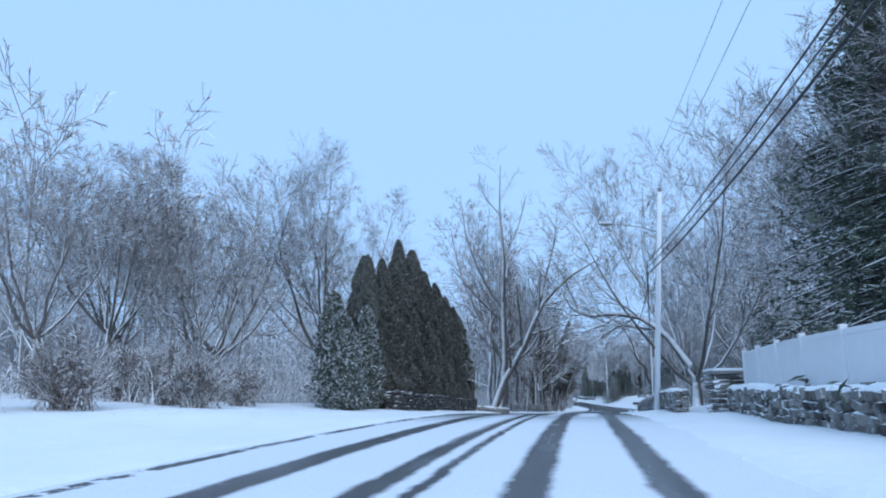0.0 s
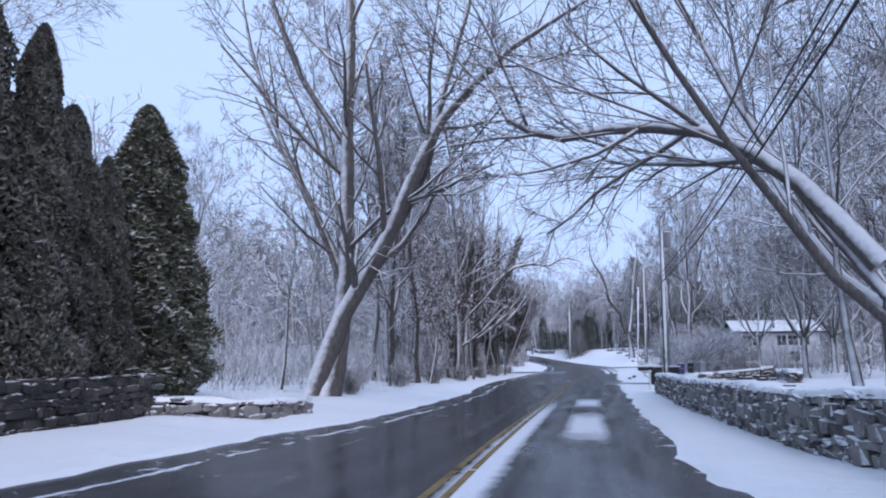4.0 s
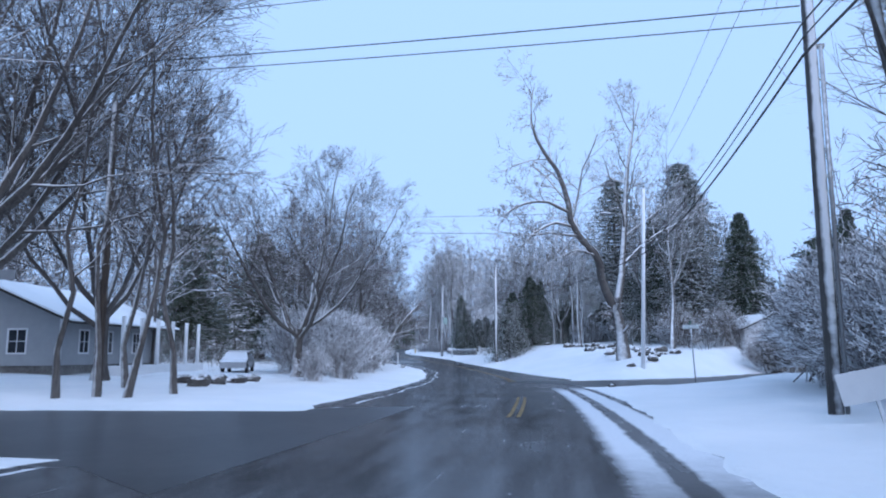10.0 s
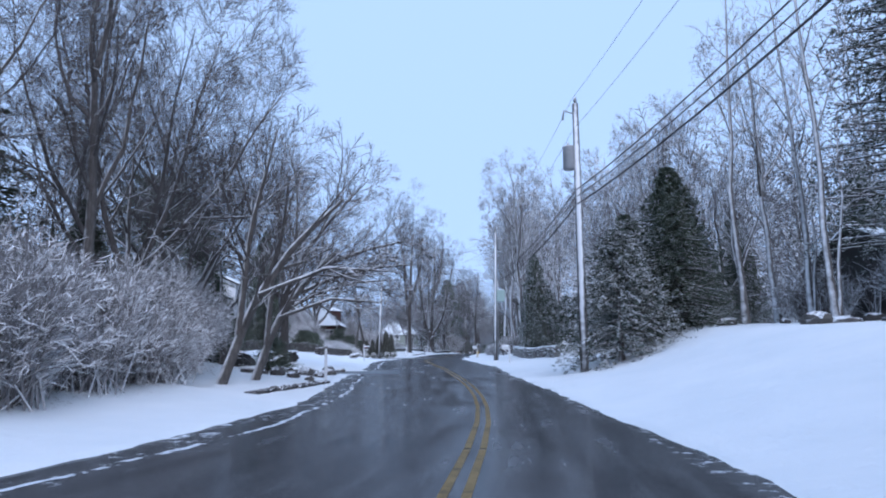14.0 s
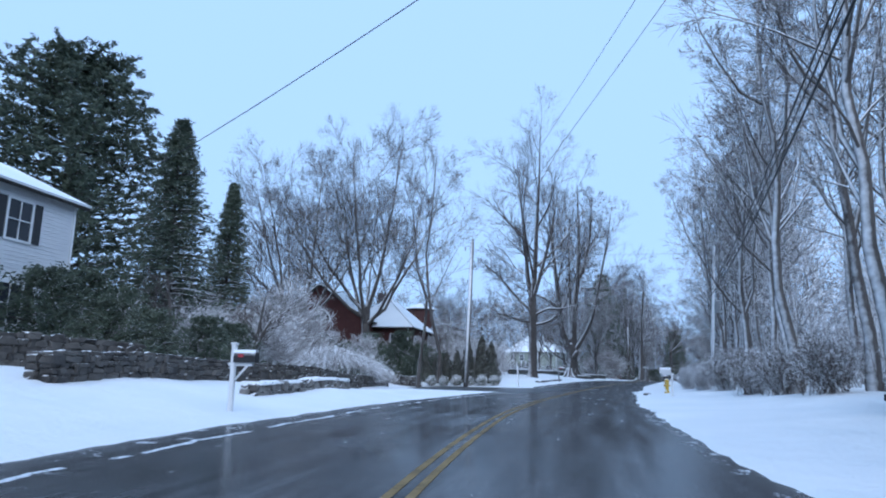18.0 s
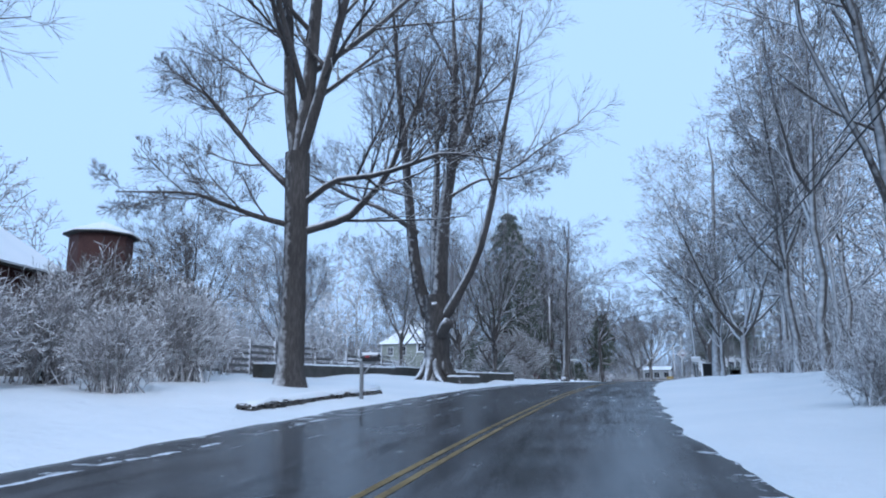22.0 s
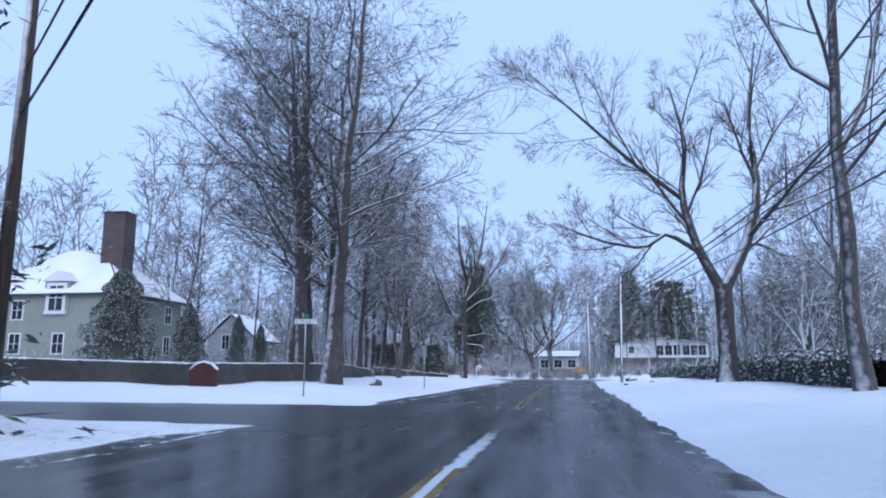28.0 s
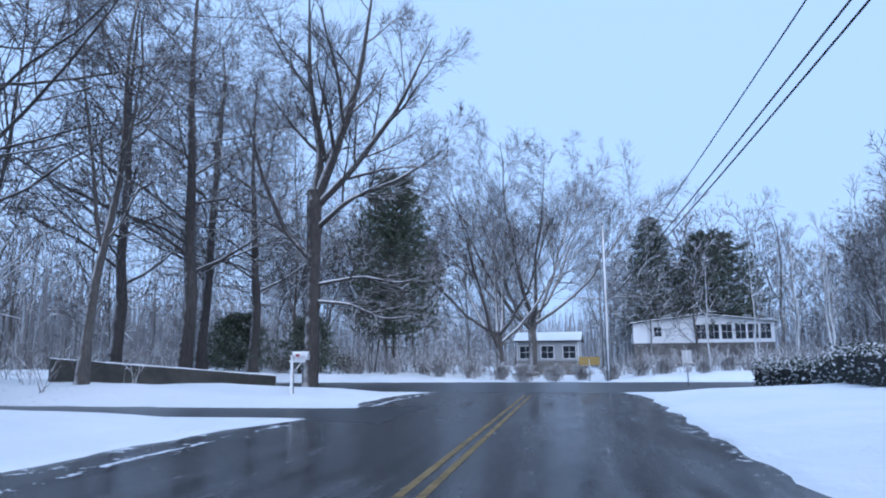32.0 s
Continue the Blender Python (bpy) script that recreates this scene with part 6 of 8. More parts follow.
# fourth stretch
row(DARK_TALL, [(381.4, -13.1, 1.1), (386.9, -17.7, 1.1), (383.4, -15.6, .95), (389.2, -16.4, 1.0), (393.7, -19.3, 1.0), (405.6, -20.8, 1.0), (412.7, -21.5, 1.0)], "tall dark tree with many level branches", "tall dark trees on the corner lawn", wide=1.15)
row(TALL, [(409, -16, .9), (417, -18, .9)], LBL[1], G_W)
CORNER = street_maple(345, 23, .36, 10, [
    ([(0, .1, 9.6), (.2, .3, 12), (-.6, .5, 16), (-.8, .6, 22)], [.26, .2, .13, .03]),
    ([(.1, .1, 9.6), (1.0, .2, 12), (2.2, .3, 16), (3.0, .4, 22)], [.28, .22, .15, .03]),
    ([(.1, .1, 9.2), (2.0, 0, 11), (4.4, -.2, 14), (6.2, -.4, 17.5)], [.2, .16, .11, .02]),
    ([(.1, 0, 8), (2.0, -.4, 9.4), (4.6, -.6, 10.2), (7.0, -.8, 11.6)], [.15, .12, .08, .02]),
    ([(.1, 0, 4.4), (2.0, -.3, 4.2), (3.8, -.5, 3.4), (5.8, -.8, 3.6)], [.11, .09, .06, .02]),
    ([(.1, 0, 5.2), (2.4, .3, 5.6), (4.4, .3, 5.2), (6.0, .3, 5.6)], [.1, .08, .06, .02]),
    ([(-.1, 0, 6.5), (-1.6, .2, 8), (-3.0, .3, 11), (-4.2, .4, 15)], [.15, .12, .09, .02])])
plant(CORNER, 425.8, -12.3, "tall spreading bare tree at the corner with low level limbs", 0, 1.0)
row(DARK_TALL, [(428, -20.4, 1.05), (441, -26.5, 1.1), (443, -23.5, 1.0), (430, -26, 1.0), (447, -30, 1.05)], "tall dark tree with many level branches", "tall dark trees beyond the corner")
for k, (s, d) in enumerate(((446, -20), (444, -25), (450, -29))):
    conifer(JUNIPER[k % 2], s, d, "low dark evergreen beneath the trees", k * 60, 1.5, .95, group="low dark evergreens")
conifer(PINE[0], 449, -14, "dark pine among bare trees", 0, 1.05, .62)
for k, (s, d, sc, wd) in enumerate(((386.5, -30.4, .82, 1.5), (392, -28.5, .62, 1.1), (398, -27.4, .55, .9), (401.5, -27, .5, .8))):
    conifer(HOLLY[k % 2], s, d, "rounded dark evergreen before a sage house", k * 80, sc, wd, "evergreen_tree", "evergreens before the house")
row(VASE, [(463, -3.3, 1.3), (456, -5.9, 1.05), (470, 40, 1.25), (478, 52, 1.3)], "tall bare tree across the crossroad", "bare trees across the crossroad")
row(MID, [(474, 34, 1.1), (462, -18, 1.1), (466, -28, 1.2), (460, -24, 1.1), (471, 44, 1.2)], "bare tree across the crossroad", "bare trees across the crossroad")
for k, (s, d, sc) in enumerate(((459, 12.6, .62), (462, 17.4, .7), (458, 19.6, .75), (455, 21.4, .7), (461, 23.5, .8))):
    plant(PALE[k % 2], s, d, "slender pale young tree across the crossroad", k * 70, sc)
row(BUSH_LOW, [(445 + (k % 3) * 2.2, -22 + 2.1 * k) for k in range(20)], "low bare brush across the crossroad", "roadside brush", .9, 1.5, name="bare_bush", category="bush")
row(TALL, [(500, 20, 1.0), (505, 32, 1.1), (498, 5, .9), (502, -8, .9), (500, 44, 1.0), (420, 18, .8), (400, 20, .9), (440, 30, .8)], LBL[0], G_W)
conifer(PINE[1], 501, 13, "dark pine on the far rise", 0, 1.25, 1.2)
conifer(PINE[0], 502, 22, "dark pine on the far rise", 60, 1.25, 1.1)


def ivy_tree(seed, s, d, h, lean, blobs, label, limb=None, second=(-2.2, 14)):
    """A bare tree smothered in ivy: trunk, crown, and a shaggy coat of leaves."""
    rng = np.random.default_rng(seed)
    st = [stem([(0, 0, -.3), (lean * .2, .1, h * .2), (lean * .5, .2, h * .5), (lean, .3, h)], [.36, .28, .21, .05], 10), stem([(lean * .45, .1, h * .42), (lean * .4 + second[0] * .5, .5, h * .65), (lean * .3 + second[0], .8, second[1])], [.16, .12, .04], 8)]
    if limb:
        st.append(stem(limb, [.17, .15, .13, .11, .08, .03], 14))
    wood, tw = tree_mesh("ivy_tree", seed, st, MID_LV, .008, BARK_SNOWY, TWIG_SNOWY)
    pts = []
    for P, R in st[:2]:
        k = rng.uniform(0, P.shape[1] - 1.01, 8500)
        i = k.astype(int)
        f = (k - i)[:, None]
        c = P[0, i] * (1 - f) + P[0, i + 1] * f
        v = rng.normal(0, 1, c.shape)
        v /= np.linalg.norm(v, axis=1, keepdims=True)
        keep = c[:, 2] < h * .8
        wrap = np.interp(k, np.arange(P.shape[1]), R[0])[:, None]
        pts.append((c + v * (wrap * 1.05 + rng.uniform(0, 1, (len(c), 1)) ** 2 * .34))[keep])
    for cx, cy, cz, rx, ry, rz, n in blobs:
        v = rng.normal(0, 1, (n, 3))
        v /= np.linalg.norm(v, axis=1, keepdims=True)
        lump = 1 + .22 * np.sin(v[:, :1] * 5 + cx) + .2 * np.sin(v[:, 2:] * 7 + cz * 2) + .16 * np.sin(v[:, 1:2] * 9)
        pts.append(np.array([cx, cy, cz]) + v * np.array([rx, ry, rz]) * lump * rng.uniform(.35, 1.05, (n, 1)) ** .5)
    ob = thing("ivy_covered_tree", spot(s, d), label, "tree", "ivy-covered trees at the corner")
    part("trunk", wood, ob)
    part("crown", tw, ob)
    pts = np.vstack(pts)
    pts = np.vstack([pts, pts + rng.normal(0, .08, pts.shape)])
    part("ivy", mesh_of("ivy", *leaf_cloud(pts, .125, rng, 0, 1.7, .3), IVY), ob, "dark ragged ivy leaves")


ivy_tree(351, 110.4, -10.4, 17, 1.2, [(.2, 0, 2.6, .75, .75, 2.6, 3200), (.8, 0, 6.4, .9, .9, 1.8, 2200)], "bare forked tree with hanging dark ivy at the corner", [(.5, .1, 9.0), (2.5, 0, 10.6), (4.5, -.3, 10.9), (6.2, -.4, 10.6), (7.6, -.5, 11.4), (9.4, -.6, 10.9)], (3.6, 15.5))
ivy_tree(352, 117, -11.2, 16, .8, [(1.8, 0, 6.6, 2.5, 2.3, 3.2, 20000), (-.6, 0, 8.6, 1.2, 1.2, 3.4, 4600), (2.2, 0, 4.2, 1.8, 1.7, 1.9, 6500), (-1.2, .4, 5, 1.4, 1.4, 2.4, 5000)], "tree buried in a hanging mass of dark ivy")
ivy_tree(353, 103.4, -10.9, 17, 1.6, [(0, 0, 2.4, .42, .42, 1.8, 900)], "tall bare trunk wrapped in dark ivy", None, (-2.0, 15))
ivy_tree(354, 98.2, -11.4, 15, 2.2, [(.5, 0, 3.0, .4, .4, 1.6, 500)], "leaning bare trunk wrapped in ragged ivy", None, (1.2, 14))
SLANT = tree_mesh("slanting_sapling", 335, [stem([(0, 0, -.2), (.5, 0, 1.6), (1.5, 0, 4.2), (2.9, .1, 7.6), (3.6, .1, 10)], [.075, .07, .055, .04, .015], 10)], [lv(8, .4, .98, (25, 55), .2, .4, .06, .1, 4), lv(5, .2, 1, (22, 50), .5, .6, .05, .14, 2)], .007, BARK_SNOWY, TWIG_SNOWY)
plant(SLANT, 113.5, -9.2, "thin pale sapling slanting before the ivy", 15)


def withered_leaves(s, d, boxes, seed):
    """Brown oak leaves that still hang on low branches."""
    rng = np.random.default_rng(seed)
    st = [up_stem(rng, 17, .26, .06, 9, .02)]
    wood, tw = tree_mesh("oak", seed, st, TALL_LV, .01, BARK_DARK)
    ob = thing("oak_tree", spot(s, d), "leaning oak with withered brown leaves on low branches", "tree")
    part("trunk", wood, ob)
    part("crown", tw, ob)
    pts = np.vstack([np.array([cx, cy, cz]) + rng.normal(0, 1, (n, 3)) * np.array([rx, ry, rz]) for cx, cy, cz, rx, ry, rz, n in boxes])
    part("withered_foliage", mesh_of("withered_foliage", *leaf_cloud(pts, .2, rng, 0, 1.8, .4), BROWN_LEAF), ob, "withered brown leaves")


withered_leaves(85.2, -10.8, [(1.4, 1, 6.6, 1.0, 1.0, .6, 260), (2.2, .6, 5.2, 1.2, 1, .35, 300), (.4, 1, 4.2, 1.3, 1, .3, 260), (1.0, 0, 8.4, 1.3, 1, .6, 220)], 361)
withered_leaves(81.5, -11.6, [(1.2, .6, 7, 1.2, 1, .8, 220)], 362)


# ---- walls of field stone
def stone_shapes(material, n=8):
    out = []
    for k in range(n):
        rng = random.Random(900 + k)
        bm = bmesh.new()
        bmesh.ops.create_cube(bm, size=1.0)
        bmesh.ops.bevel(bm, geom=bm.edges[:], offset=.16, segments=1, affect="EDGES")
        for v in bm.verts:
            v.co += Vector([rng.uniform(-.12, .12) for _ in range(3)])
        out.append(of_bm("stone", bm, material))
    return out


STONES, STONES_DARK = stone_shapes(STONE), stone_shapes(STONE_DARK)
STONE_V = [(np.array([v.co[:] for v in me.vertices]), [list(p.vertices) for p in me.polygons]) for me in STONES]


def stone_wall(pts, h, thick, label, loose=120, seed=0, cap=True, sink=.1, name="stone_wall", course=.145, stone=0):
    """A dry wall along (s, d) points: core, stones (the first `loose` singly), and a cap of snow."""
    rng = random.Random(seed)
    P = []
    for (s0, d0), (s1, d1) in zip(pts, pts[1:]):
        n = max(1, int(math.hypot(s1 - s0, d1 - d0) / .5))
        P += [(s0 + (s1 - s0) * k / n, d0 + (d1 - d0) * k / n) for k in range(n)]
    P.append(pts[-1])
    XY = np.array([xy(s, d) for s, d in P]).reshape(-1, 2)
    Z = np.array([float(zr(s) + bank(s, d)) for s, d in P])
    Z = _even(Z, 8) - sink
    run = np.r_[0, np.cumsum(np.hypot(*np.diff(XY, axis=0).T))]
    L = run[-1]
    T = np.gradient(XY, axis=0)
    T /= np.linalg.norm(T, axis=1, keepdims=True)
    N = np.stack([T[:, 1], -T[:, 0]], axis=1)
    wall = tagged(new(name, None), label, "wall", kind="")

    def sheet(nm, w, z0, z1, material, wob=0.0):
        a = np.random.default_rng(seed + 3)
        w = w + a.normal(0, wob, len(P)) if wob else np.full(len(P), w)
        zt = Z + z1 + (a.normal(0, wob, len(P)) if wob else 0)
        prof = [(-1, z0), (-1, None), (-.7, 1), (.7, 1), (1, None), (1, z0)]
        V = []
        for k in range(len(P)):
            for side, zz in prof:
                if zz is None:
                    z = zt[k] - .035
                elif zz == 1:
                    z = zt[k]
                else:
                    z = Z[k] + zz
                V.append((XY[k, 0] + N[k, 0] * w[k] * side, XY[k, 1] + N[k, 1] * w[k] * side, z))
        m = len(prof)
        F = [(k * m + j, (k + 1) * m + j, (k + 1) * m + j + 1, k * m + j + 1) for k in range(len(P) - 1) for j in range(m - 1)]
        F += [tuple(range(m)), tuple(range((len(P) - 1) * m, len(P) * m))[::-1]]
        return mesh_of(nm, V, F, material, nm == "snow_cap")

    part("core", sheet("core", thick * .5 - .09, -.2, h - .05, DARK_CORE), wall)
    if cap:
        part("snow_cap", sheet("snow_cap", thick * .5 + .03, h - .03, h + (.11 if stone else .08), SNOW, .03), wall, "lumpy snow on the wall")
    rest, count = [], 0
    for side in (-1, 1):
        z = 0.0
        while z < h - .02:
            ch = min(course * rng.uniform(.7, 1.5), h - z + .02)
            x = rng.uniform(-.2, 0)
            while x < L:
                ln = rng.choice((.13, .18, .24, .3, .38, .52)) * rng.uniform(.8, 1.2)
                c = min(max(x + ln / 2, 0), L)
                px, py = np.interp(c, run, XY[:, 0]), np.interp(c, run, XY[:, 1])
                i = min(int(np.searchsorted(run, c)), len(P) - 1)
                out = side * (thick * .5 - .1 + rng.uniform(-.05, .03))
                big = 1.5 if rng.random() < .12 else 1.0
                lift = rng.uniform(-.04, .05) * (.4 if stone else 1)
                me = rng.randrange(8)
                M = Matrix.Translation((px + N[i, 0] * out, py + N[i, 1] * out, float(np.interp(c, run, Z)) + z + ch / 2 + lift)) @ Matrix.Rotation(math.atan2(T[i, 1], T[i, 0]) + rng.uniform(-.16, .16), 4, "Z") @ Matrix.Rotation(rng.gauss(0, .06 if stone else .14), 4, "Y") @ Matrix.Diagonal((ln * rng.uniform(.9, 1.04), .24 * rng.uniform(.8, 1.4), ch * rng.uniform(.84, 1.15) * big, 1))
                if count < loose:
                    part("stone", (STONES, STONES_DARK)[stone][me], wall, m=M)
                    count += 1
                else:
                    v, f = STONE_V[me]
                    A = np.array(M)
                    rest.append((v @ A[:3, :3].T + A[:3, 3], f))
                x += ln
            z += ch
    if rest:
        vs, fs, k = [], [], 0
        for v, f in rest:
            vs.append(v)
            fs.extend([[i + k for i in q] for q in f])
            k += len(v)
        tagged(part("stonework", mesh_of("stonework", np.vstack(vs), fs, (STONE, STONE_DARK)[stone]), wall), kind="stuff")
    return wall


stone_wall([(32.5, -8.9), (42, -9.2), (50, -9.4), (55.6, -9.4)], .95, .55, "dark mossy stone wall below an arborvitae row", 130, 1, cap=False, stone=1)
stone_wall([(9, 5.3), (12, 5.2), (18, 5.0), (25.2, 5.2)], .82, .5, "field stone wall carrying a white fence", 160, 2)
stone_wall([(30, 3.95), (37, 4.15), (46, 3.9), (56, 3.7), (66, 3.65), (78, 3.75)], .95, .5, "dry stone wall with snow along its top", 300, 3)
stone_wall([(78, 3.8), (78.4, 9)], .8, .5, "dry stone wall return at a drive", 30, 4)
stone_wall([(55.4, -9.4), (57.4, -7.6), (59.8, -7.5)], .42, .5, "low stone edging wall at the verge", 60, 5)
stone_wall([(76, 9.5), (96, 13), (112, 15)], .55, .5, "low stone wall across a snowy yard", 60, 6)
stone_wall([(233, -12.2), (240, -12.6), (247, -11.3), (256, -13.2), (264.4, -14.9)], .75, .6, "dark stone retaining wall below a garden", 160, 7, cap=False, stone=1)
stone_wall([(238, -9.6), (242, -10.0), (247, -10.2)], .4, .5, "low stone wall stepped along the verge", 50, 8)
stone_wall([(214, -17), (224, -17.2), (232, -15.4), (237.5, -13.2)], .9, .6, "dark stone wall in front of a white house", 120, 9, cap=False, stone=1)
stone_wall([(222.4, 8.7), (229, 7.6), (236.5, 7.1)], .95, .5, "stone wall heaped with snow behind a mailbox", 160, 10)
stone_wall([(274.9, -16.2), (275.6, -20), (277.2, -26)], .85, .5, "dark stone wall behind a paved drive", 60, 21, cap=False, stone=1)
stone_wall([(287, -8.7), (295.5, -8.5)], .22, .4, "low kerb wall beside the road", 30, 11, course=.12, stone=1)
stone_wall([(105.0, 5.5), (107, 6.0), (110, 7.4)], .7, .7, "rough dark stone wall beside a mailbox", 60, 20)
stone_wall([(207, -9.4), (203, -10.6), (199, -11)], .3, .6, "tumbled stone edging below bushes", 30, 18)
stone_wall([(187.2, -7.9), (191, -7.5), (195.6, -6.9)], .16, .3, "single row of dark edging stones round a bed", 30, 22, cap=False, stone=1)
stone_wall([(202, -12.2), (208, -12.4), (213.6, -11.2)], .8, .5, "dark garden wall behind a rock bed", 60, 23, stone=1)


def plain_wall(pts, h, thick, label, seed, snow=.07, level=True):
    """A low smooth retaining wall, worn along its edges, with snow lying on it."""
    rng = np.random.default_rng(seed)
    P = []
    for (s0, d0), (s1, d1) in zip(pts, pts[1:]):
        n = max(2, int(math.hypot(s1 - s0, d1 - d0) / .35))
        P += [(s0 + (s1 - s0) * k / n, d0 + (d1 - d0) * k / n) for k in range(n)]
    P.append(pts[-1])
    XY = np.array([xy(s, d) for s, d in P]).reshape(-1, 2)
    ends = [float(zr(s) + bank(s, d)) for s, d in (P[0], P[-1])]
    Z = np.linspace(min(ends[0], ends[1] + .1), min(ends[1], ends[0] + .1), len(P)) - .12
    if not level:
        u = np.arange(len(P))
        Z = np.polyval(np.polyfit(u, [float(zr(s) + bank(s, d)) for s, d in P], 1), u) + .03
    T = np.gradient(XY, axis=0)
    T /= np.linalg.norm(T, axis=1, keepdims=True)
    N = np.stack([T[:, 1], -T[:, 0]], axis=1)
    hw = thick * .5
    wall = tagged(new("garden_wall", None), label, "wall")

    def sweep(nm, prof, material, wob):
        m = len(prof)
        V = []
        for k in range(len(P)):
            for w, z in prof:
                e, u = rng.normal(0, wob, 2)
                V.append((XY[k, 0] + N[k, 0] * (w + e), XY[k, 1] + N[k, 1] * (w + e), Z[k] + z + (u if z > 0 else 0)))
        F = [(k * m + j, (k + 1) * m + j, (k + 1) * m + j + 1, k * m + j + 1) for k in range(len(P) - 1) for j in range(m - 1)]
        return mesh_of(nm, V, F + [tuple(range(m)), tuple(range((len(P) - 1) * m, len(P) * m))[::-1]], material, nm == "snow_cap")

    part("body", sweep("body", [(-hw, -.7), (-hw, h * .4), (-hw, h - .05), (-hw + .05, h), (hw - .05, h), (hw, h - .05), (hw, h * .4), (hw, -.7)], MOSSY, .008), wall, "dark stained wall face")
    part("snow_cap", sweep("snow_cap", [(-hw + .03, h - .01), (-hw + .05, h + snow * .7), (-hw * .4, h + snow), (hw * .4, h + snow), (hw - .05, h + snow * .7), (hw - .03, h - .01)], SNOW, .008), wall)


plain_wall([(307.2, -8.9), (309.4, -8.5), (311.8, -8.7)], .46, .5, "low dark retaining wall below the big maple", 12)
plain_wall([(311, -11.6), (314, -11.3), (319, -10.4), (323.8, -9.2)], .62, .5, "dark retaining wall capped with snow", 14)
plain_wall([(298, -14.9), (306, -14.5), (312, -14.2)], .72, .5, "long dark garden wall capped with snow", 13)
plain_wall([(312.5, -14.6), (318, -14.2), (325, -13.2)], .62, .5, "dark garden wall capped with snow", 15)
plain_wall([(372, -26), (374.5, -17.6)], 1.0, .5, "dark wall end beside a side road", 16, .03, False)
plain_wall([(374.5, -17.6), (384, -15.4), (390, -16.1)], 1.0, .5, "long dark wall along a corner lawn", 17, .03, False)
plain_wall([(390, -16.1), (396, -17.0), (412, -19.6)], .95, .5, "long dark wall along a corner lawn", 18, .03, False)
plain_wall([(419.6, -21.5), (421.7, -19.6), (426.6, -14.5)], .9, .5, "dark wall at the crossroad corner", 19, .04, False)


def pillar(s, d):
    """A squat pillar of flat stones with overhanging slabs, topped with snow."""
    ob = thing("stone_pillar", spot(s, d, 8), "squat stone gate pillar with snow on its slabs", "pillar")
    rng = random.Random(4)
    z = -.1
    while z < 1.25:
        h = rng.uniform(.1, .2)
        for cx, cy in ((-.26, -.26), (.26, -.26), (-.26, .26), (.26, .26)):
            M = Matrix.Translation((cx + rng.uniform(-.04, .04), cy + rng.uniform(-.04, .04), z + h / 2)) @ Matrix.Diagonal((.58 + rng.uniform(-.06, .1), .56 + rng.uniform(-.06, .08), h * .96, 1))
            part("stone", STONES[rng.randrange(8)], ob, m=M)
        z += h
    part("slab", box("slab", (-.68, .68, -.66, .66, 1.25, 1.36), STONE, .02), ob)
    part("snow_cap", box("snow_cap", (-.66, .66, -.64, .64, 1.36, 1.45), SNOW, .035), ob)


pillar(26.2, 5.1)


def boulder(s, d, size, label="dark boulder dusted with snow", turn=0, name="boulder", group=""):
    rng = random.Random(int(s * 31 + d * 17))
    bm = bmesh.new()
    bmesh.ops.create_icosphere(bm, subdivisions=2, radius=.5)
    for v in bm.verts:
        v.co *= 1 + rng.uniform(-.2, .2)
        v.co.z = max(v.co.z, -.3)
    me = of_bm("rock", bm, STONE_DARK if "dark" in label else STONE)
    ob = new(name, me)
    ob.matrix_basis = spot(s, d, turn, size * .12) @ Matrix.Diagonal((size * rng.uniform(.9, 1.3), size * rng.uniform(.8, 1.2), size * rng.uniform(.55, .8), 1))
    return tagged(ob, label, "rock", group)


for s, d, z in ((163.5, 9.9, .9), (165, 10.6, .7), (162.2, 8.0, .5), (172.4, 13.6, 1.0), (174, 14.3, .7), (384.6, -11.4, .75), (401, 4.8, .55), (400.2, 5.0, .4), (117.6, 6.0, .4), (349.4, -8.6, 1.1)):
    boulder(s, d, z)
for k in range(34):
    rk = random.Random(k)
    boulder(168.5 + k * .85, 10.8 + 1.7 * math.sin(k * .7) + (k % 3) * .7 + k * .05, rk.uniform(.45, 1.0), "dark ledge stone topped with snow", k * 31, "ledge_stone", "ledge stones on the mound")
for k in range(18):
    boulder(196.4 + k * .85, -7.7 - (k % 4) * .85, .42 + .16 * (k % 3), "dark garden stone half buried in snow", k * 40, "garden_stone", "garden stones")


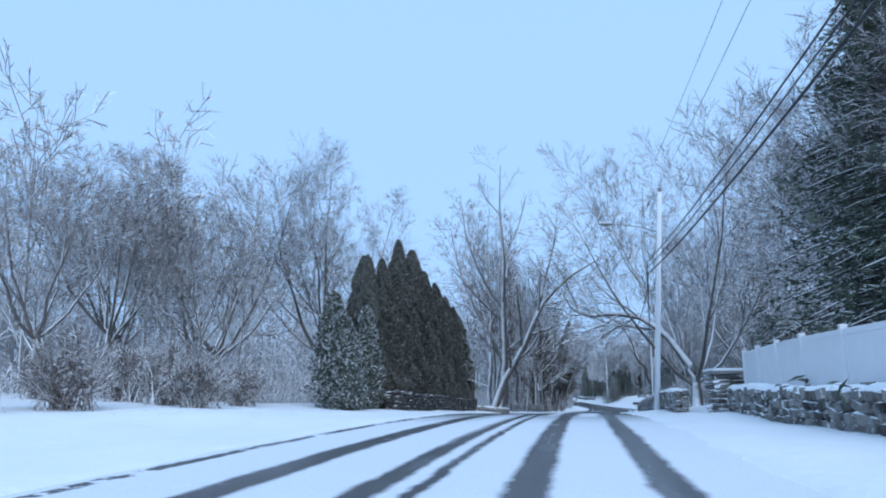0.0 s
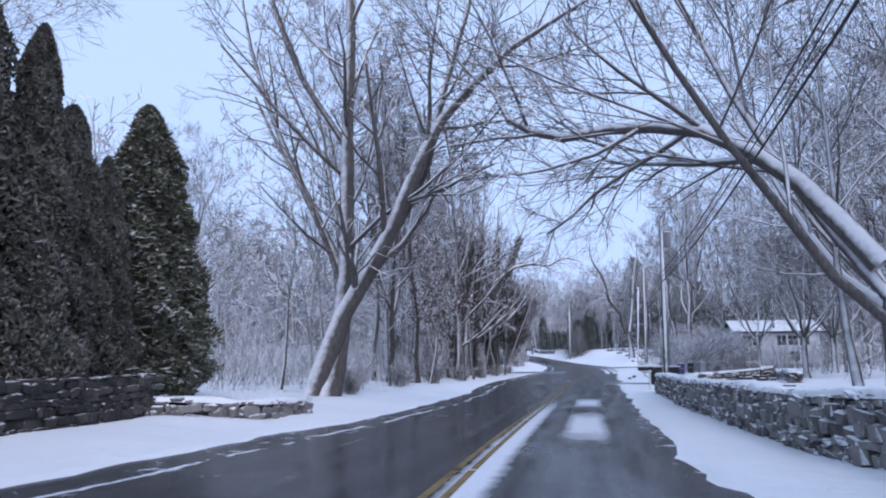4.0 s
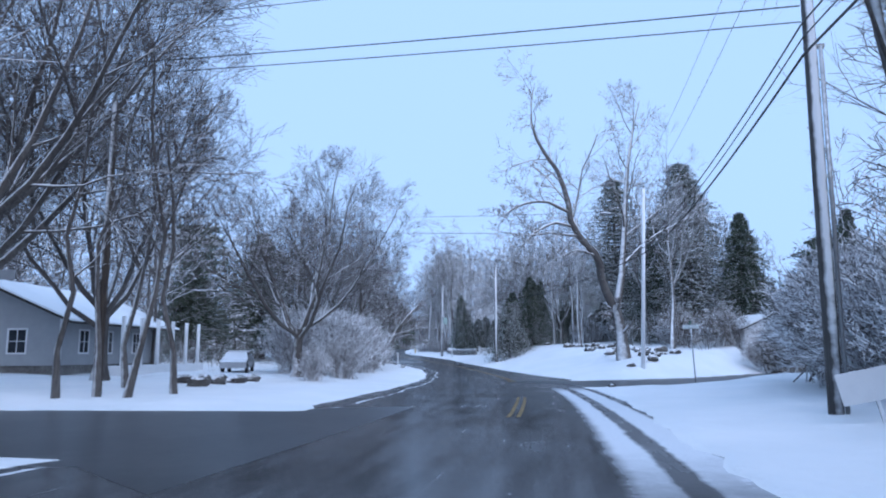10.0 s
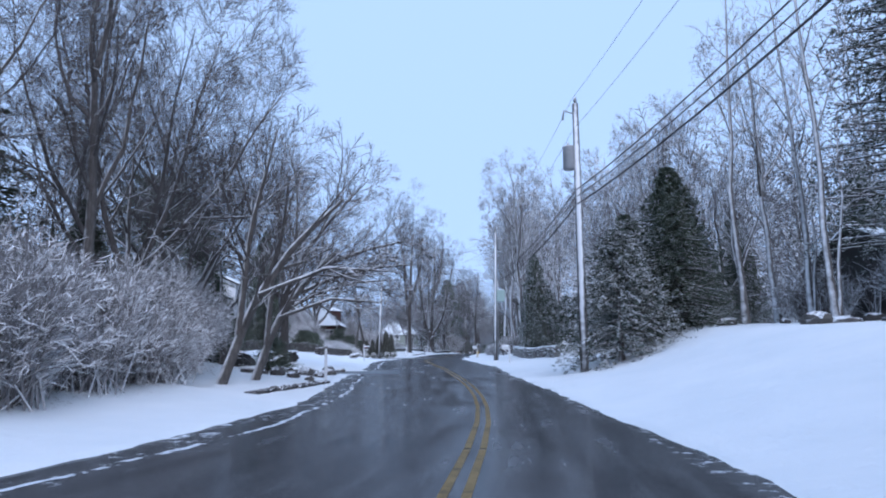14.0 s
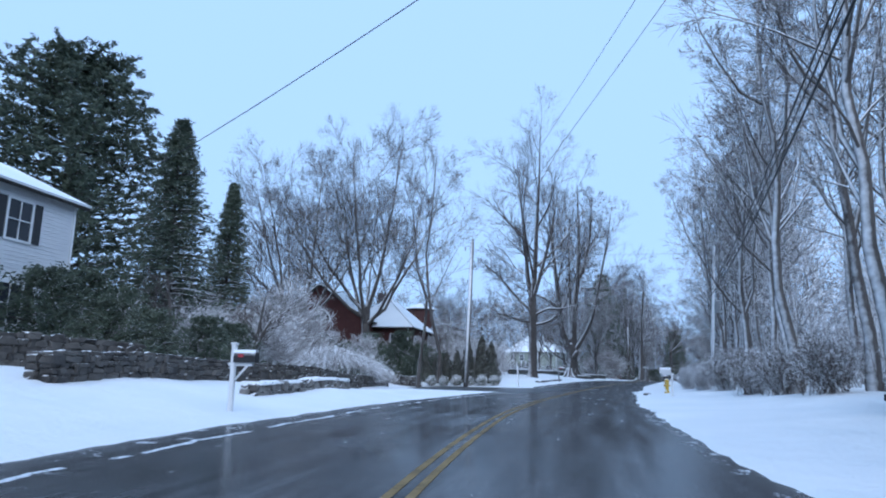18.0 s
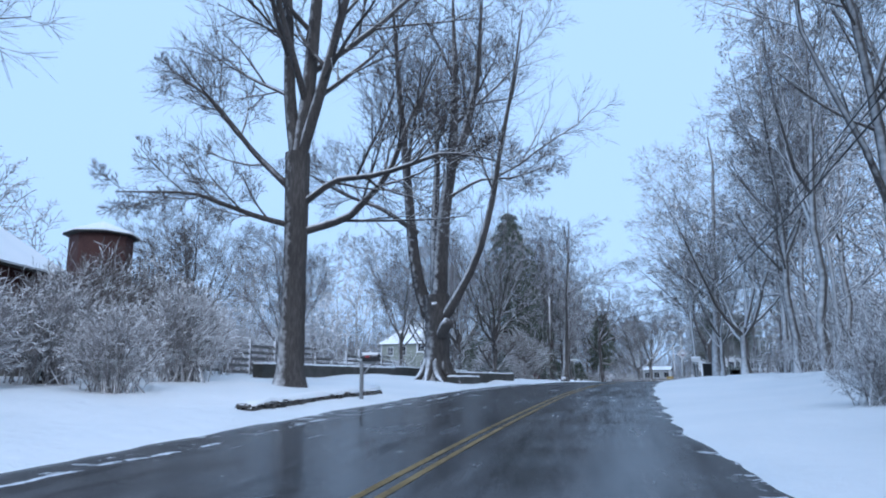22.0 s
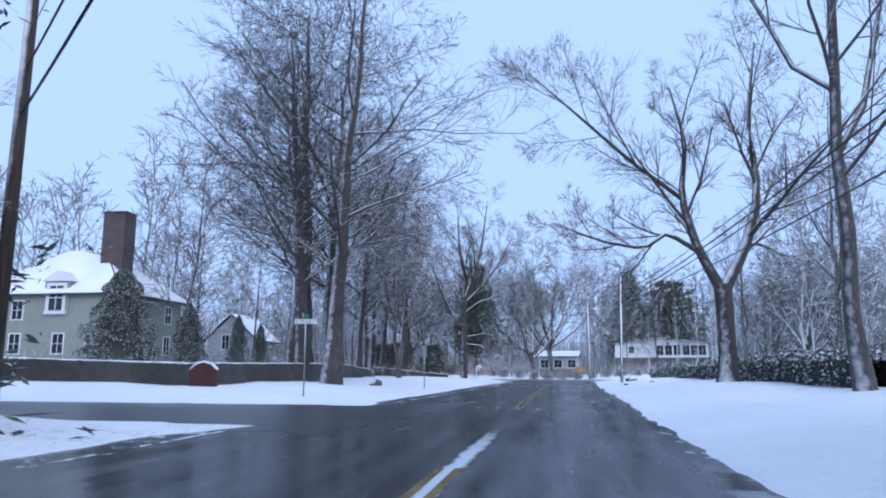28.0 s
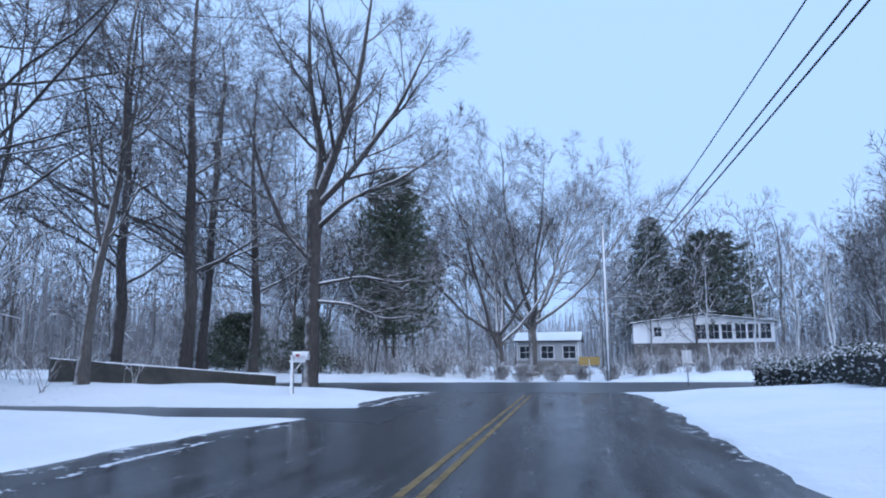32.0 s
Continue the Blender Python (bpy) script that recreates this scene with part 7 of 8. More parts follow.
# ---- poles and cables
def utility_pole(s, d, h, label, lean=(0, 0), shaft=None, can=None, lamp=None, box_at=None, conduit=False, r=.15, arm=True, side=1):
    ob = thing("utility_pole", spot(s, d) @ pose(0, 0, 0, lean[1], lean[0], 0), label, "utility pole", "utility poles")
    part("shaft", rod("shaft", [(0, 0, -.3), (0, 0, h * .5), (0, 0, h)], [r, r * .88, r * .72], shaft or POLE, 14), ob)
    part("insulator", rod("insulator", [(0, 0, h), (0, 0, h + .12), (0, 0, h + .2), (0, 0, h + .32)], [.03, .075, .075, .05], STEEL, 8), ob, "pole top insulator")
    if arm:
        part("cutout_bracket", rod("cutout_bracket", [(0, 0, h - .5), (-.55, -.1, h - .35), (-.6, -.1, h - .8)], [.035, .03, .05], STEEL, 6), ob)
        part("cable_bracket", box("cable_bracket", (-.12, .28, -.05, .05, h * .62, h * .62 + .08), STEEL), ob)
    if conduit:
        part("conduit", rod("conduit", [(.17, -.1, 0), (.17, -.1, h * .62)], .04, STEEL, 8), ob)
        part("conduit", rod("conduit", [(.24, .02, 0), (.24, .02, h * .6)], .03, STEEL, 8), ob)
    if can:
        c = part("transformer", rod("transformer", [(.36 * side, 0, can + z) for z in (-.55, -.5, .42, .5, .54)], [.22, .26, .26, .28, .15], GREY_CAN, 18), ob, "grey cylindrical transformer")
        part("bushing", rod("bushing", [(.36 * side, .1, can + .5), (.36 * side, .1, can + .74)], [.05, .03], STEEL, 8), c)
        part("hanger", box("hanger", (min(.02, .14 * side), max(-.02, .14 * side), -.08, .08, can - .2, can + .2), STEEL), c)
    if lamp:
        z, reach = lamp
        a = part("lamp_arm", rod("lamp_arm", [(0, 0, z - .35), (-reach * .4, 0, z - .05), (-reach * .8, 0, z + .05), (-reach, 0, z + .06)], .03, STEEL, 8), ob)
        bm = bmesh.new()
        bmesh.ops.create_uvsphere(bm, u_segments=14, v_segments=8, radius=.5)
        for v in bm.verts:
            v.co = Vector((v.co.x * .8 - reach - .3, v.co.y * .3, v.co.z * .2 + z + .06))
        hd = part("lamp_head", of_bm("lamp_head", bm, STEEL, True), a, "cobra-head street lamp")
        part("brace", rod("brace", [(0, 0, z - .8), (-reach * .45, 0, z - .06)], .018, STEEL, 6), ob)
    if box_at:
        bx = part("equipment_box", box("equipment_box", (.1, .78, -.42, .2, box_at - .5, box_at + .5), MINT, .03), ob, "mint green equipment box")
        part("snow_cap", box("snow_cap", (.11, .77, -.41, .19, box_at + .5, box_at + .55), SNOW, .02), bx)
    return ob


POLES = {}


def pole_at(key, s, d, h, label, **kw):
    POLES[key] = (s, d, h)
    return utility_pole(s, d, h, label, **kw)


pole_at("a", 37.9, 3.6, 11.6, "utility pole plastered white with driven snow", shaft=POLE_WHITE, lamp=(9.7, 2.5), lean=(4.5, 0))
pole_at("b", 89.6, 5.0, 11.0, "grey timber utility pole with a transformer", can=9.6, conduit=True, lean=(1, 0), r=.17)
pole_at("c", 128.4, 5.5, 12.4, "grey timber utility pole with a street lamp", lamp=(10.3, 2.6), conduit=True, lean=(1, 0))
pole_at("d", 161.8, 8.7, 12.6, "snow-streaked utility pole with a street lamp", shaft=POLE_WHITE, lamp=(10.6, 2.4), lean=(3, 0))
pole_at("e", 195, 4.0, 11.8, "timber utility pole beside a hemlock", can=9.3, lean=(.6, 0), r=.18, side=-1)
pole_at("f", 227.4, 4.2, 11.6, "utility pole with a transformer and green box", can=10.4, box_at=5.7, conduit=True, lean=(1.5, 0))
pole_at("g", 275.6, -12.3, 12.3, "timber utility pole behind clipped evergreens", lean=(2, 0), r=.2)
pole_at("h", 284, 7.2, 12.0, "pale utility pole with a transformer by the wood", can=6.6, shaft=POLE_WHITE, lean=(3.5, 0))
pole_at("i", 341.3, 4.9, 11.2, "leaning snow-streaked utility pole with a street lamp", can=9.9, lamp=(10.2, 3.0), lean=(-2.0, 0))
pole_at("j", 355, -10.9, 9.9, "dark timber utility pole at a turning", shaft=POLE_DARK, arm=False)
pole_at("k", 400.2, 4.25, 8.9, "plain grey timber pole at the verge", arm=False, r=.12, lean=(1.5, 0))
pole_at("l", 443, 2.8, 11.0, "timber utility pole across the crossroad", r=.14)
pole_at("m", 136, -15.4, 10.5, "timber utility pole on the corner lawn", shaft=POLE_DARK, arm=False)


def cable(p, q, sag, r=.014, label="black overhead cable strung between poles", splice=None):
    a, b = Vector(p), Vector(q)
    n = 14
    pts = [a.lerp(b, k / n) - Vector((0, 0, sag * 4 * (k / n) * (1 - k / n))) for k in range(n + 1)]
    ob = new("overhead_cable", rod("cable", pts, r, CABLE, 5))
    tagged(ob, label, "cable", "overhead cables")
    if splice:
        i = int(n * splice)
        part("splice_sleeve", rod("splice_sleeve", [pts[i], pts[i].lerp(pts[i + 1], .5)], .09, CABLE, 8), ob)


def span(k0, k1, levels, sag=.5):
    s0, d0, h0 = POLES[k0]
    s1, d1, h1 = POLES[k1]
    for f, r in levels:
        cable(at(s0, d0, h0 * f), at(s1, d1, h1 * f), sag, r)


TRUNKS = [(1.02, .008), (.9, .008), (.665, .022), (.64, .018), (.61, .03)]
POLES["start"] = (-12, 4.5, 11.5)
for a, b in (("start", "a"), ("a", "b"), ("b", "c"), ("c", "d"), ("d", "e"), ("e", "f"), ("f", "h"), ("h", "i")):
    span(a, b, TRUNKS, .7)
for z, d, g, r in ((6.5, 7.0, .78, .016), (6.3, 7.1, .74, .028), (6.1, 7.2, .71, .022), (4.9, 7.2, .7, .022)):
    cable(at(343.7, d, z), at(400.2, 4.4, 8.9 * g), .6, r)
for d, z, g, r in ((4.3, 7.1, .57, .016), (4.85, 6.75, .52, .022), (5.0, 6.55, .5, .022)):
    cable(at(400.2, d, z), at(443, 2.8, 11.0 * g), .2, r)
span("i", "j", [(.96, .008), (.8, .01), (.72, .022), (.62, .026)], .35)
for f, g, r in ((.97, 16.0, .01), (.82, 13.6, .012), (.7, 12.2, .016), (.67, 11.8, .014)):
    cable(at(128.4, 5.5, 12.4 * f), at(137, -30, g), .25, r)
span("f", "g", [(.96, .009), (.86, .009)], .5)
span("g", "h", [(.95, .01)], .3)
cable(at(227.4, 4.2, 10.2), at(246, -24, 7.0), .5, .014)
cable(at(161.8, 8.7, 11), at(150, -24, 9), .4, .012)
cable(at(161.8, 8.7, 9.5), at(140, -30, 7), .4, .012)


# ---- boxes, signs, hydrant
def mailbox(s, d, label, turn=0, h=1.1, metal=None, post=None, tall=0.0, arm=.0, paper=False, two=False):
    ob = thing("mailbox", spot(s, d, turn), label, "mailbox", "roadside mailboxes")
    p = post or WHITE
    part("post", box("post", (-.055, .055, -.055, .055, -.2, h + tall), p, .012), ob)
    if tall:
        part("finial", box("finial", (-.08, .08, -.08, .08, h + tall, h + tall + .05), p, .015), ob)
    part("arm", box("arm", (-.5, .12, -.04, .04, h - .1, h - .02), p, .008), ob)
    part("brace", rod("brace", [(-.04, 0, h - .45), (-.36, 0, h - .1)], .028, p, 6), ob)
    # a tunnel-shaped box with its door to the road
    prof = [(-.1, 0), (.1, 0), (.1, .14)] + [(.1 * math.cos(a), .14 + .1 * math.sin(a)) for a in np.linspace(.3, math.pi - .3, 7)] + [(-.1, .14)]
    n = len(prof)
    V = [(x, y, z + h - .02) for x in (-.58, -.04) for y, z in prof]
    F = [(k, (k + 1) % n, n + (k + 1) % n, n + k) for k in range(n)] + [tuple(range(n))[::-1], tuple(range(n, 2 * n))]
    body = part("box", mesh_of("box", V, F, metal or WHITE), ob)
    part("door", mesh_of("door", [(-.6, y * 1.08, z * 1.06 + h - .02) for y, z in prof] + [(-.58, y * 1.08, z * 1.06 + h - .02) for y, z in prof], F, metal or WHITE), body)
    part("flag", box("flag", (-.3, -.16, .105, .115, h + .1, h + .18), RED_CLOTH), body)
    part("snow_cap", mesh_of("snow_cap", [(x, y * 1.04, (.2 + (.1 if abs(y) < .08 else .02) + (0 if abs(y) > .08 else .0)) + h - .02) for x in (-.59, -.03) for y in (-.1, -.06, 0, .06, .1)], [(k, k + 1, 6 + k, 5 + k) for k in range(4)], SNOW, True), body)
    if paper:
        part("paper_tube", rod("paper_tube", [(-.5, 0, h - .22), (-.04, 0, h - .22)], .08, metal or BLACK, 10), ob)
    return ob


mailbox(86.9, 4.3, "white mailbox on a post at the end of a stone wall", 0, 1.0)
mailbox(80.4, 3.4, "big snow-capped mailbox on a white post", 0, 1.05, BLACK)
mailbox(115.2, 4.5, "white mailbox on a white post with tall finial", 0, 1.15, None, WHITE, .35, paper=True)
mailbox(105.3, 4.3, "big white mailbox with a white board behind", 0, 1.2, None, WHITE, .3)
mailbox(234.2, -8.0, "dark mailbox on a tall white post", 180, 1.15, BLACK, WHITE, .4)
mailbox(257.8, 3.75, "white mailbox with a newspaper box on a white post", 0, 1.2, None, None, 0, paper=True)
mailbox(221.2, 4.6, "snow-heaped white mailbox on a white post", 0, 1.15)
mailbox(292.8, -7.9, "dark mailbox on a thin steel post", 180, 1.25, BLACK, STEEL)
mailbox(320.5, 4.4, "white mailbox on a braced post in deep snow", 0, 1.15, None, POLE)
mailbox(416.9, -9.6, "silver mailbox on a timber post by a drive", 180, 1.2, CAR_PALE, POLE, .1)


def sign_post(s, d, h, label, plates, turn=0, post=None, name="road_sign", tilt=0.0):
    """plates: (name, width, height, z, diamond?, material, face turn, lift)."""
    ob = thing(name, spot(s, d, turn) @ pose(0, 0, 0, 0, tilt, 0), label, "sign")
    part("post", rod("post", [(0, 0, -.3), (0, 0, h)], .03, post or STEEL, 8), ob)
    for nm, w, hh, z, diamond, material, face, out in plates:
        bm = box_bm(-w / 2, w / 2, -.012, .012, -hh / 2, hh / 2)
        if diamond:
            bmesh.ops.rotate(bm, verts=bm.verts, matrix=Matrix.Rotation(radians(45), 3, "Y"))
        bmesh.ops.translate(bm, verts=bm.verts, vec=(0, out, z))
        bmesh.ops.rotate(bm, verts=bm.verts, matrix=Matrix.Rotation(radians(face), 3, "Z"))
        pl = part(nm, of_bm(nm, bm, material), ob)
    return ob


dia = sign_post(340.8, 3.75, 2.2, "orange diamond warning sign half covered with snow", [("plate", .78, .78, 2.35, True, ORANGE, 0, -.04)], -6, STEEL)
part("symbol", rod("symbol", [(.02, -.056, 2.3), (.02, -.062, 2.3)], .17, SIGN_DIM, 20), dia, "dim round symbol")
sign_post(384, -8.2, 2.1, "stop sign seen edge-on on a steel post", [("plate", .7, .7, 2.2, False, SIGN_GREY, 82, 0)], 0)
sign_post(369.5, -10.1, 2.9, "street name post with crossed blades", [("blade", .9, .2, 2.95, False, SIGN_GREEN, 10, 0), ("blade", .9, .2, 3.16, False, SIGN_GREEN, 95, 0)])
sign_post(150.7, 8.5, 3.0, "street name post with snow-covered green blades", [("blade", .95, .2, 3.05, False, SIGN_GREEN, 15, 0), ("blade", .95, .2, 3.27, False, SIGN_GREEN, 80, 0)], 0, None, "road_sign", -2)
sign_post(126.2, -11.6, 3.2, "street name post on the corner lawn", [("blade", .9, .2, 3.2, False, SIGN_GREY, 5, 0)], 0)
sign_post(433, 6.4, 1.9, "white sign board on a post by the crossroad", [("plate", .5, .7, 1.6, False, WHITE, 0, 0)], 0)
sign_post(446, 1.6, 1.6, "yellow double arrow sign across the crossroad", [("plate", 1.5, .6, 1.5, False, SIGN_YELLOW, 0, 0)], 0)
for s, d, h in ((197.9, -7.2, 1.35), (276.6, -8.1, 1.6)):
    ob = thing("marker_post", spot(s, d), "white marker post at the road's edge" if h < 1.5 else "dark timber post with a white face by a drive", "post", "marker posts")
    part("shaft", box("shaft", (-.06, .06, -.06, .06, -.2, h), WHITE if h < 1.5 else POLE, .012), ob)
    part("snow_cap", box("snow_cap", (-.06, .06, -.06, .06, h, h + .05), SNOW, .02), ob)


def hydrant(s, d):
    ob = thing("fire_hydrant", spot(s, d), "yellow fire hydrant standing in snow", "hydrant")
    part("barrel", rod("barrel", [(0, 0, -.1), (0, 0, .04), (0, 0, .08), (0, 0, .1), (0, 0, .58), (0, 0, .6), (0, 0, .66)], [.17, .17, .17, .11, .11, .16, .16], HYDRANT, 16), ob)
    part("bonnet", rod("bonnet", [(0, 0, .66), (0, 0, .76), (0, 0, .86), (0, 0, .9), (0, 0, .98)], [.135, .125, .08, .035, .03], HYDRANT, 16), ob)
    for x, y in ((.2, 0), (-.2, 0), (0, -.24)):
        part("nozzle", rod("nozzle", [(x * .4, y * .4, .46), (x * .9, y * .9, .46), (x * .9, y * .9, .46), (x, y, .46)], [.06, .06, .08, .075], HYDRANT, 12), ob)
    part("snow_cap", rod("snow_cap", [(0, 0, .9), (0, 0, .95)], [.07, .03], SNOW, 10), ob)


hydrant(266, 3.7)


def wheelie_bin(s, d, material, label, turn=0, sc=1.0):
    ob = thing("rubbish_bin", spot(s, d, turn), label, "bin")
    ob.scale = (sc, sc, sc)
    bm = box_bm(-.29, .29, -.33, .33, .06, 1.0)
    for v in bm.verts:
        if v.co.z < .5:
            v.co.x *= .82
            v.co.y *= .8
    bmesh.ops.bevel(bm, geom=bm.edges[:], offset=.03, segments=2, affect="EDGES")
    part("body", of_bm("body", bm, material), ob)
    part("lid", box("lid", (-.32, .32, -.37, .38, 1.0, 1.07), material, .025), ob)
    part("handle", rod("handle", [(-.26, .4, .96), (.26, .4, .96)], .018, material, 6), ob)
    for x in (-.25, .25):
        part("wheel", rod("wheel", [(x - .03, .3, .1), (x + .03, .3, .1)], .11, BLACK, 12), ob)
    part("label_plate", box("label_plate", (-.11, .11, -.315, -.3, .58, .64), GREY_CAN), ob)
    part("snow_cap", box("snow_cap", (-.3, .3, -.34, .34, 1.07, 1.12), SNOW, .02), ob)


wheelie_bin(86.2, 4.1, BLACK, "black wheeled bin dusted with snow by a drive", 20, 1.05)
wheelie_bin(83.6, 5.0, BLACK, "black wheeled bin by a drive", -10)
wheelie_bin(190, 30, PURPLE, "purple recycling bin beside a drive", 0)
wheelie_bin(104.0, 7.2, PURPLE, "purple recycling bin at the end of a drive", 15, .85)
wheelie_bin(104.3, 8.0, BLACK, "dark wheeled bin dusted with snow", -10, .85)
wheelie_bin(103.8, 8.9, GREY_CAN, "pale wheeled bin dusted with snow", 5, .85)


def dumpster(s, d, turn=0):
    ob = thing("dumpster", spot(s, d, turn), "big dark steel container with flared sides", "container")
    bm = box_bm(-.62, .62, -.5, .5, .1, 1.32)
    for v in bm.verts:
        if v.co.z > .7:
            v.co.x *= 1.12
            v.co.y *= 1.12
    bmesh.ops.bevel(bm, geom=bm.edges[:], offset=.03, segments=1, affect="EDGES")
    part("body", of_bm("body", bm, BLACK), ob)
    part("rim", box("rim", (-.72, .72, -.59, .59, 1.3, 1.37), BLACK, .02), ob)
    for x in (-.35, 0, .35):
        part("rib", box("rib", (x - .03, x + .03, -.585, -.5, .2, 1.28), BLACK, .01), ob)
    part("snow_cap", box("snow_cap", (-.66, .66, -.54, .54, 1.37, 1.43), SNOW, .025), ob)


dumpster(350.4, 6.5, 8)


# ---- fences and hedges
def panel_fence(pts, h, label):
    """White vinyl fence: posts with caps, rails, and tongue-and-groove panels."""
    ob = thing("vinyl_fence", pose(0, 0, 0), label, "fence")
    for (s0, d0, u0), (s1, d1, u1) in zip(pts, pts[1:]):
        a, b = at(s0, d0), at(s1, d1)
        a.z, b.z = float(zr(s0)) + u0, float(zr(s1)) + u1
        ang = math.atan2(b.y - a.y, b.x - a.x)
        L = (b - a).length
        M = Matrix.Translation(a) @ Matrix.Rotation(ang, 4, "Z") @ Matrix.Rotation(-math.asin((b.z - a.z) / L), 4, "Y")
        part("post", box("post", (-.07, .07, -.07, .07, -.1, h + .06), WHITE_VINYL, .01), ob, m=M)
        part("post_cap", box("post_cap", (-.085, .085, -.085, .085, h + .06, h + .11), WHITE_VINYL, .02), ob, m=M)
        for z in (.06, h - .1):
            part("rail", box("rail", (.07, L - .07, -.035, .035, z, z + .12), WHITE_VINYL, .006), ob, m=M)
        n = 14
        for k in range(n):
            w = (L - .14) / n
            part("board", box("board", (.07 + k * w, .07 + (k + 1) * w - .006, -.014, .014, .17, h - .09), WHITE_VINYL), ob, m=M)


panel_fence([(25.0, 5.5, .78), (22.6, 5.4, .78), (20.2, 5.35, .78), (17.8, 5.3, .78), (15.4, 5.4, .78), (13, 5.5, .78), (10.6, 5.7, .78)], 1.35, "white vinyl privacy fence on a stone wall")


def picket_fence(pts, h, label):
    ob = thing("picket_fence", pose(0, 0, 0), label, "fence")
    for (s0, d0), (s1, d1) in zip(pts, pts[1:]):
        a, b = at(s0, d0), at(s1, d1)
        ang, L = math.atan2(b.y - a.y, b.x - a.x), (b - a).length
        M = Matrix.Translation(a) @ Matrix.Rotation(ang, 4, "Z")
        part("post", box("post", (-.09, .09, -.09, .09, -.2, h + .2), WHITE, .015), ob, m=M)
        for z in (.2, h - .2):
            part("rail", box("rail", (0, L, -.03, .03, z, z + .09), WHITE), ob, m=M)
        for k in range(int(L / .15)):
            x = .15 + k * .15
            me = mesh_of("picket", [(x - .04, -.05, .05), (x + .04, -.05, .05), (x + .04, -.05, h - .06), (x, -.05, h), (x - .04, -.05, h - .06), (x - .04, -.03, .05), (x + .04, -.03, .05), (x + .04, -.03, h - .06), (x, -.03, h), (x - .04, -.03, h - .06)], [(0, 1, 2, 3, 4), (9, 8, 7, 6, 5), (0, 5, 6, 1), (1, 6, 7, 2), (2, 7, 8, 3), (3, 8, 9, 4), (4, 9, 5, 0)], WHITE)
            part("picket", me, ob, m=M)


picket_fence([(221.8, 9.1), (221.2, 11.4), (220.6, 13.8), (220.0, 16.2), (219.4, 18.6)], 1.15, "white picket fence beside a drive")


def rail_fence(pts, h, label):
    ob = thing("rail_fence", pose(0, 0, 0), label, "fence")
    for (s0, d0), (s1, d1) in zip(pts, pts[1:]):
        a, b = at(s0, d0), at(s1, d1)
        M = Matrix.Translation(a) @ Matrix.Rotation(math.atan2(b.y - a.y, b.x - a.x), 4, "Z")
        L = (b - a).length
        part("post", box("post", (-.08, .08, -.08, .08, -.2, h + .1), POLE, .01), ob, m=M)
        for k in range(5):
            z = .15 + k * (h - .15) / 5
            part("rail", box("rail", (0, L, -.02, .02, z, z + .16), POLE), ob, m=M)


rail_fence([(300 + 3 * k, -20 - .25 * k) for k in range(12)], 1.9, "grey board fence behind garden walls")


def hedge(pts, h, w, label, n, seed, material=None):
    """A clipped hedge: a leafy block with snow on its top."""
    rng = np.random.default_rng(seed)
    ob = thing("hedge", pose(0, 0, 0), label, "hedge")
    Q = []
    for (s0, d0), (s1, d1) in zip(pts, pts[1:]):
        for u in np.linspace(0, 1, 12, endpoint=False):
            Q.append((s0 + (s1 - s0) * u, d0 + (d1 - d0) * u))
    Q.append(pts[-1])
    C = np.array([at(s, d)[:] for s, d in Q])
    k = rng.uniform(0, len(C) - 1.001, n)
    i = k.astype(int)
    c = C[i] * (1 - (k - i))[:, None] + C[i + 1] * (k - i)[:, None]
    T = C[i + 1] - C[i]
    T /= np.linalg.norm(T, axis=1, keepdims=True)
    N = np.stack([T[:, 1], -T[:, 0], np.zeros(n)], axis=1)
    lump = 1 + .12 * np.sin(k * 3.1) + .08 * np.sin(k * 7.7)
    x, z = rng.uniform(-1, 1, n), rng.uniform(0, 1, n)
    face = rng.random(n)
    x = np.where(face < .6, np.sign(x), x)
    z = np.where(face > .6, 1, z)
    pts3 = c + N * (x * w * .5 * lump)[:, None] + np.array([0, 0, 1]) * (z * h * lump)[:, None] + rng.normal(0, .06, (n, 3))
    part("foliage", mesh_of("foliage", *leaf_cloud(pts3, .13, rng, 0, 1.6), material or FROSTED), ob)
    # block inside the leaves, its near-black colour standing for shade in the gaps
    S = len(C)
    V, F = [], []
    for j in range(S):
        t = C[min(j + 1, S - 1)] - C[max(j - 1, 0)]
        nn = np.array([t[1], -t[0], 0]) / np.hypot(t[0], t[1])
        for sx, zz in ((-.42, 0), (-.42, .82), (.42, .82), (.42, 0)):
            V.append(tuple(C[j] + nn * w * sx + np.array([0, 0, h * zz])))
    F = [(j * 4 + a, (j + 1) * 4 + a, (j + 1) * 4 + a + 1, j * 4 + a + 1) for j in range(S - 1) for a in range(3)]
    part("inner_shade_block", mesh_of("inner_shade_block", V, F, DARK_CORE), ob)


hedge([(369, 10.6), (380, 10.0), (400, 10.2), (420, 10.4), (434, 10.6)], 1.15, 1.3, "long clipped hedge flecked with snow", 16000, 71)
hedge([(434, 11), (434, 30)], 1.2, 1.2, "clipped hedge along the crossroad", 4000, 72)
hedge([(346, 13), (352, 16.5), (358, 20)], 1.1, 1.2, "snowy hedge by a garden", 3500, 73)
hedge([(330, 13.4), (334, 15.6)], 1.1, 1.1, "clipped hedge block with snow", 2000, 74)


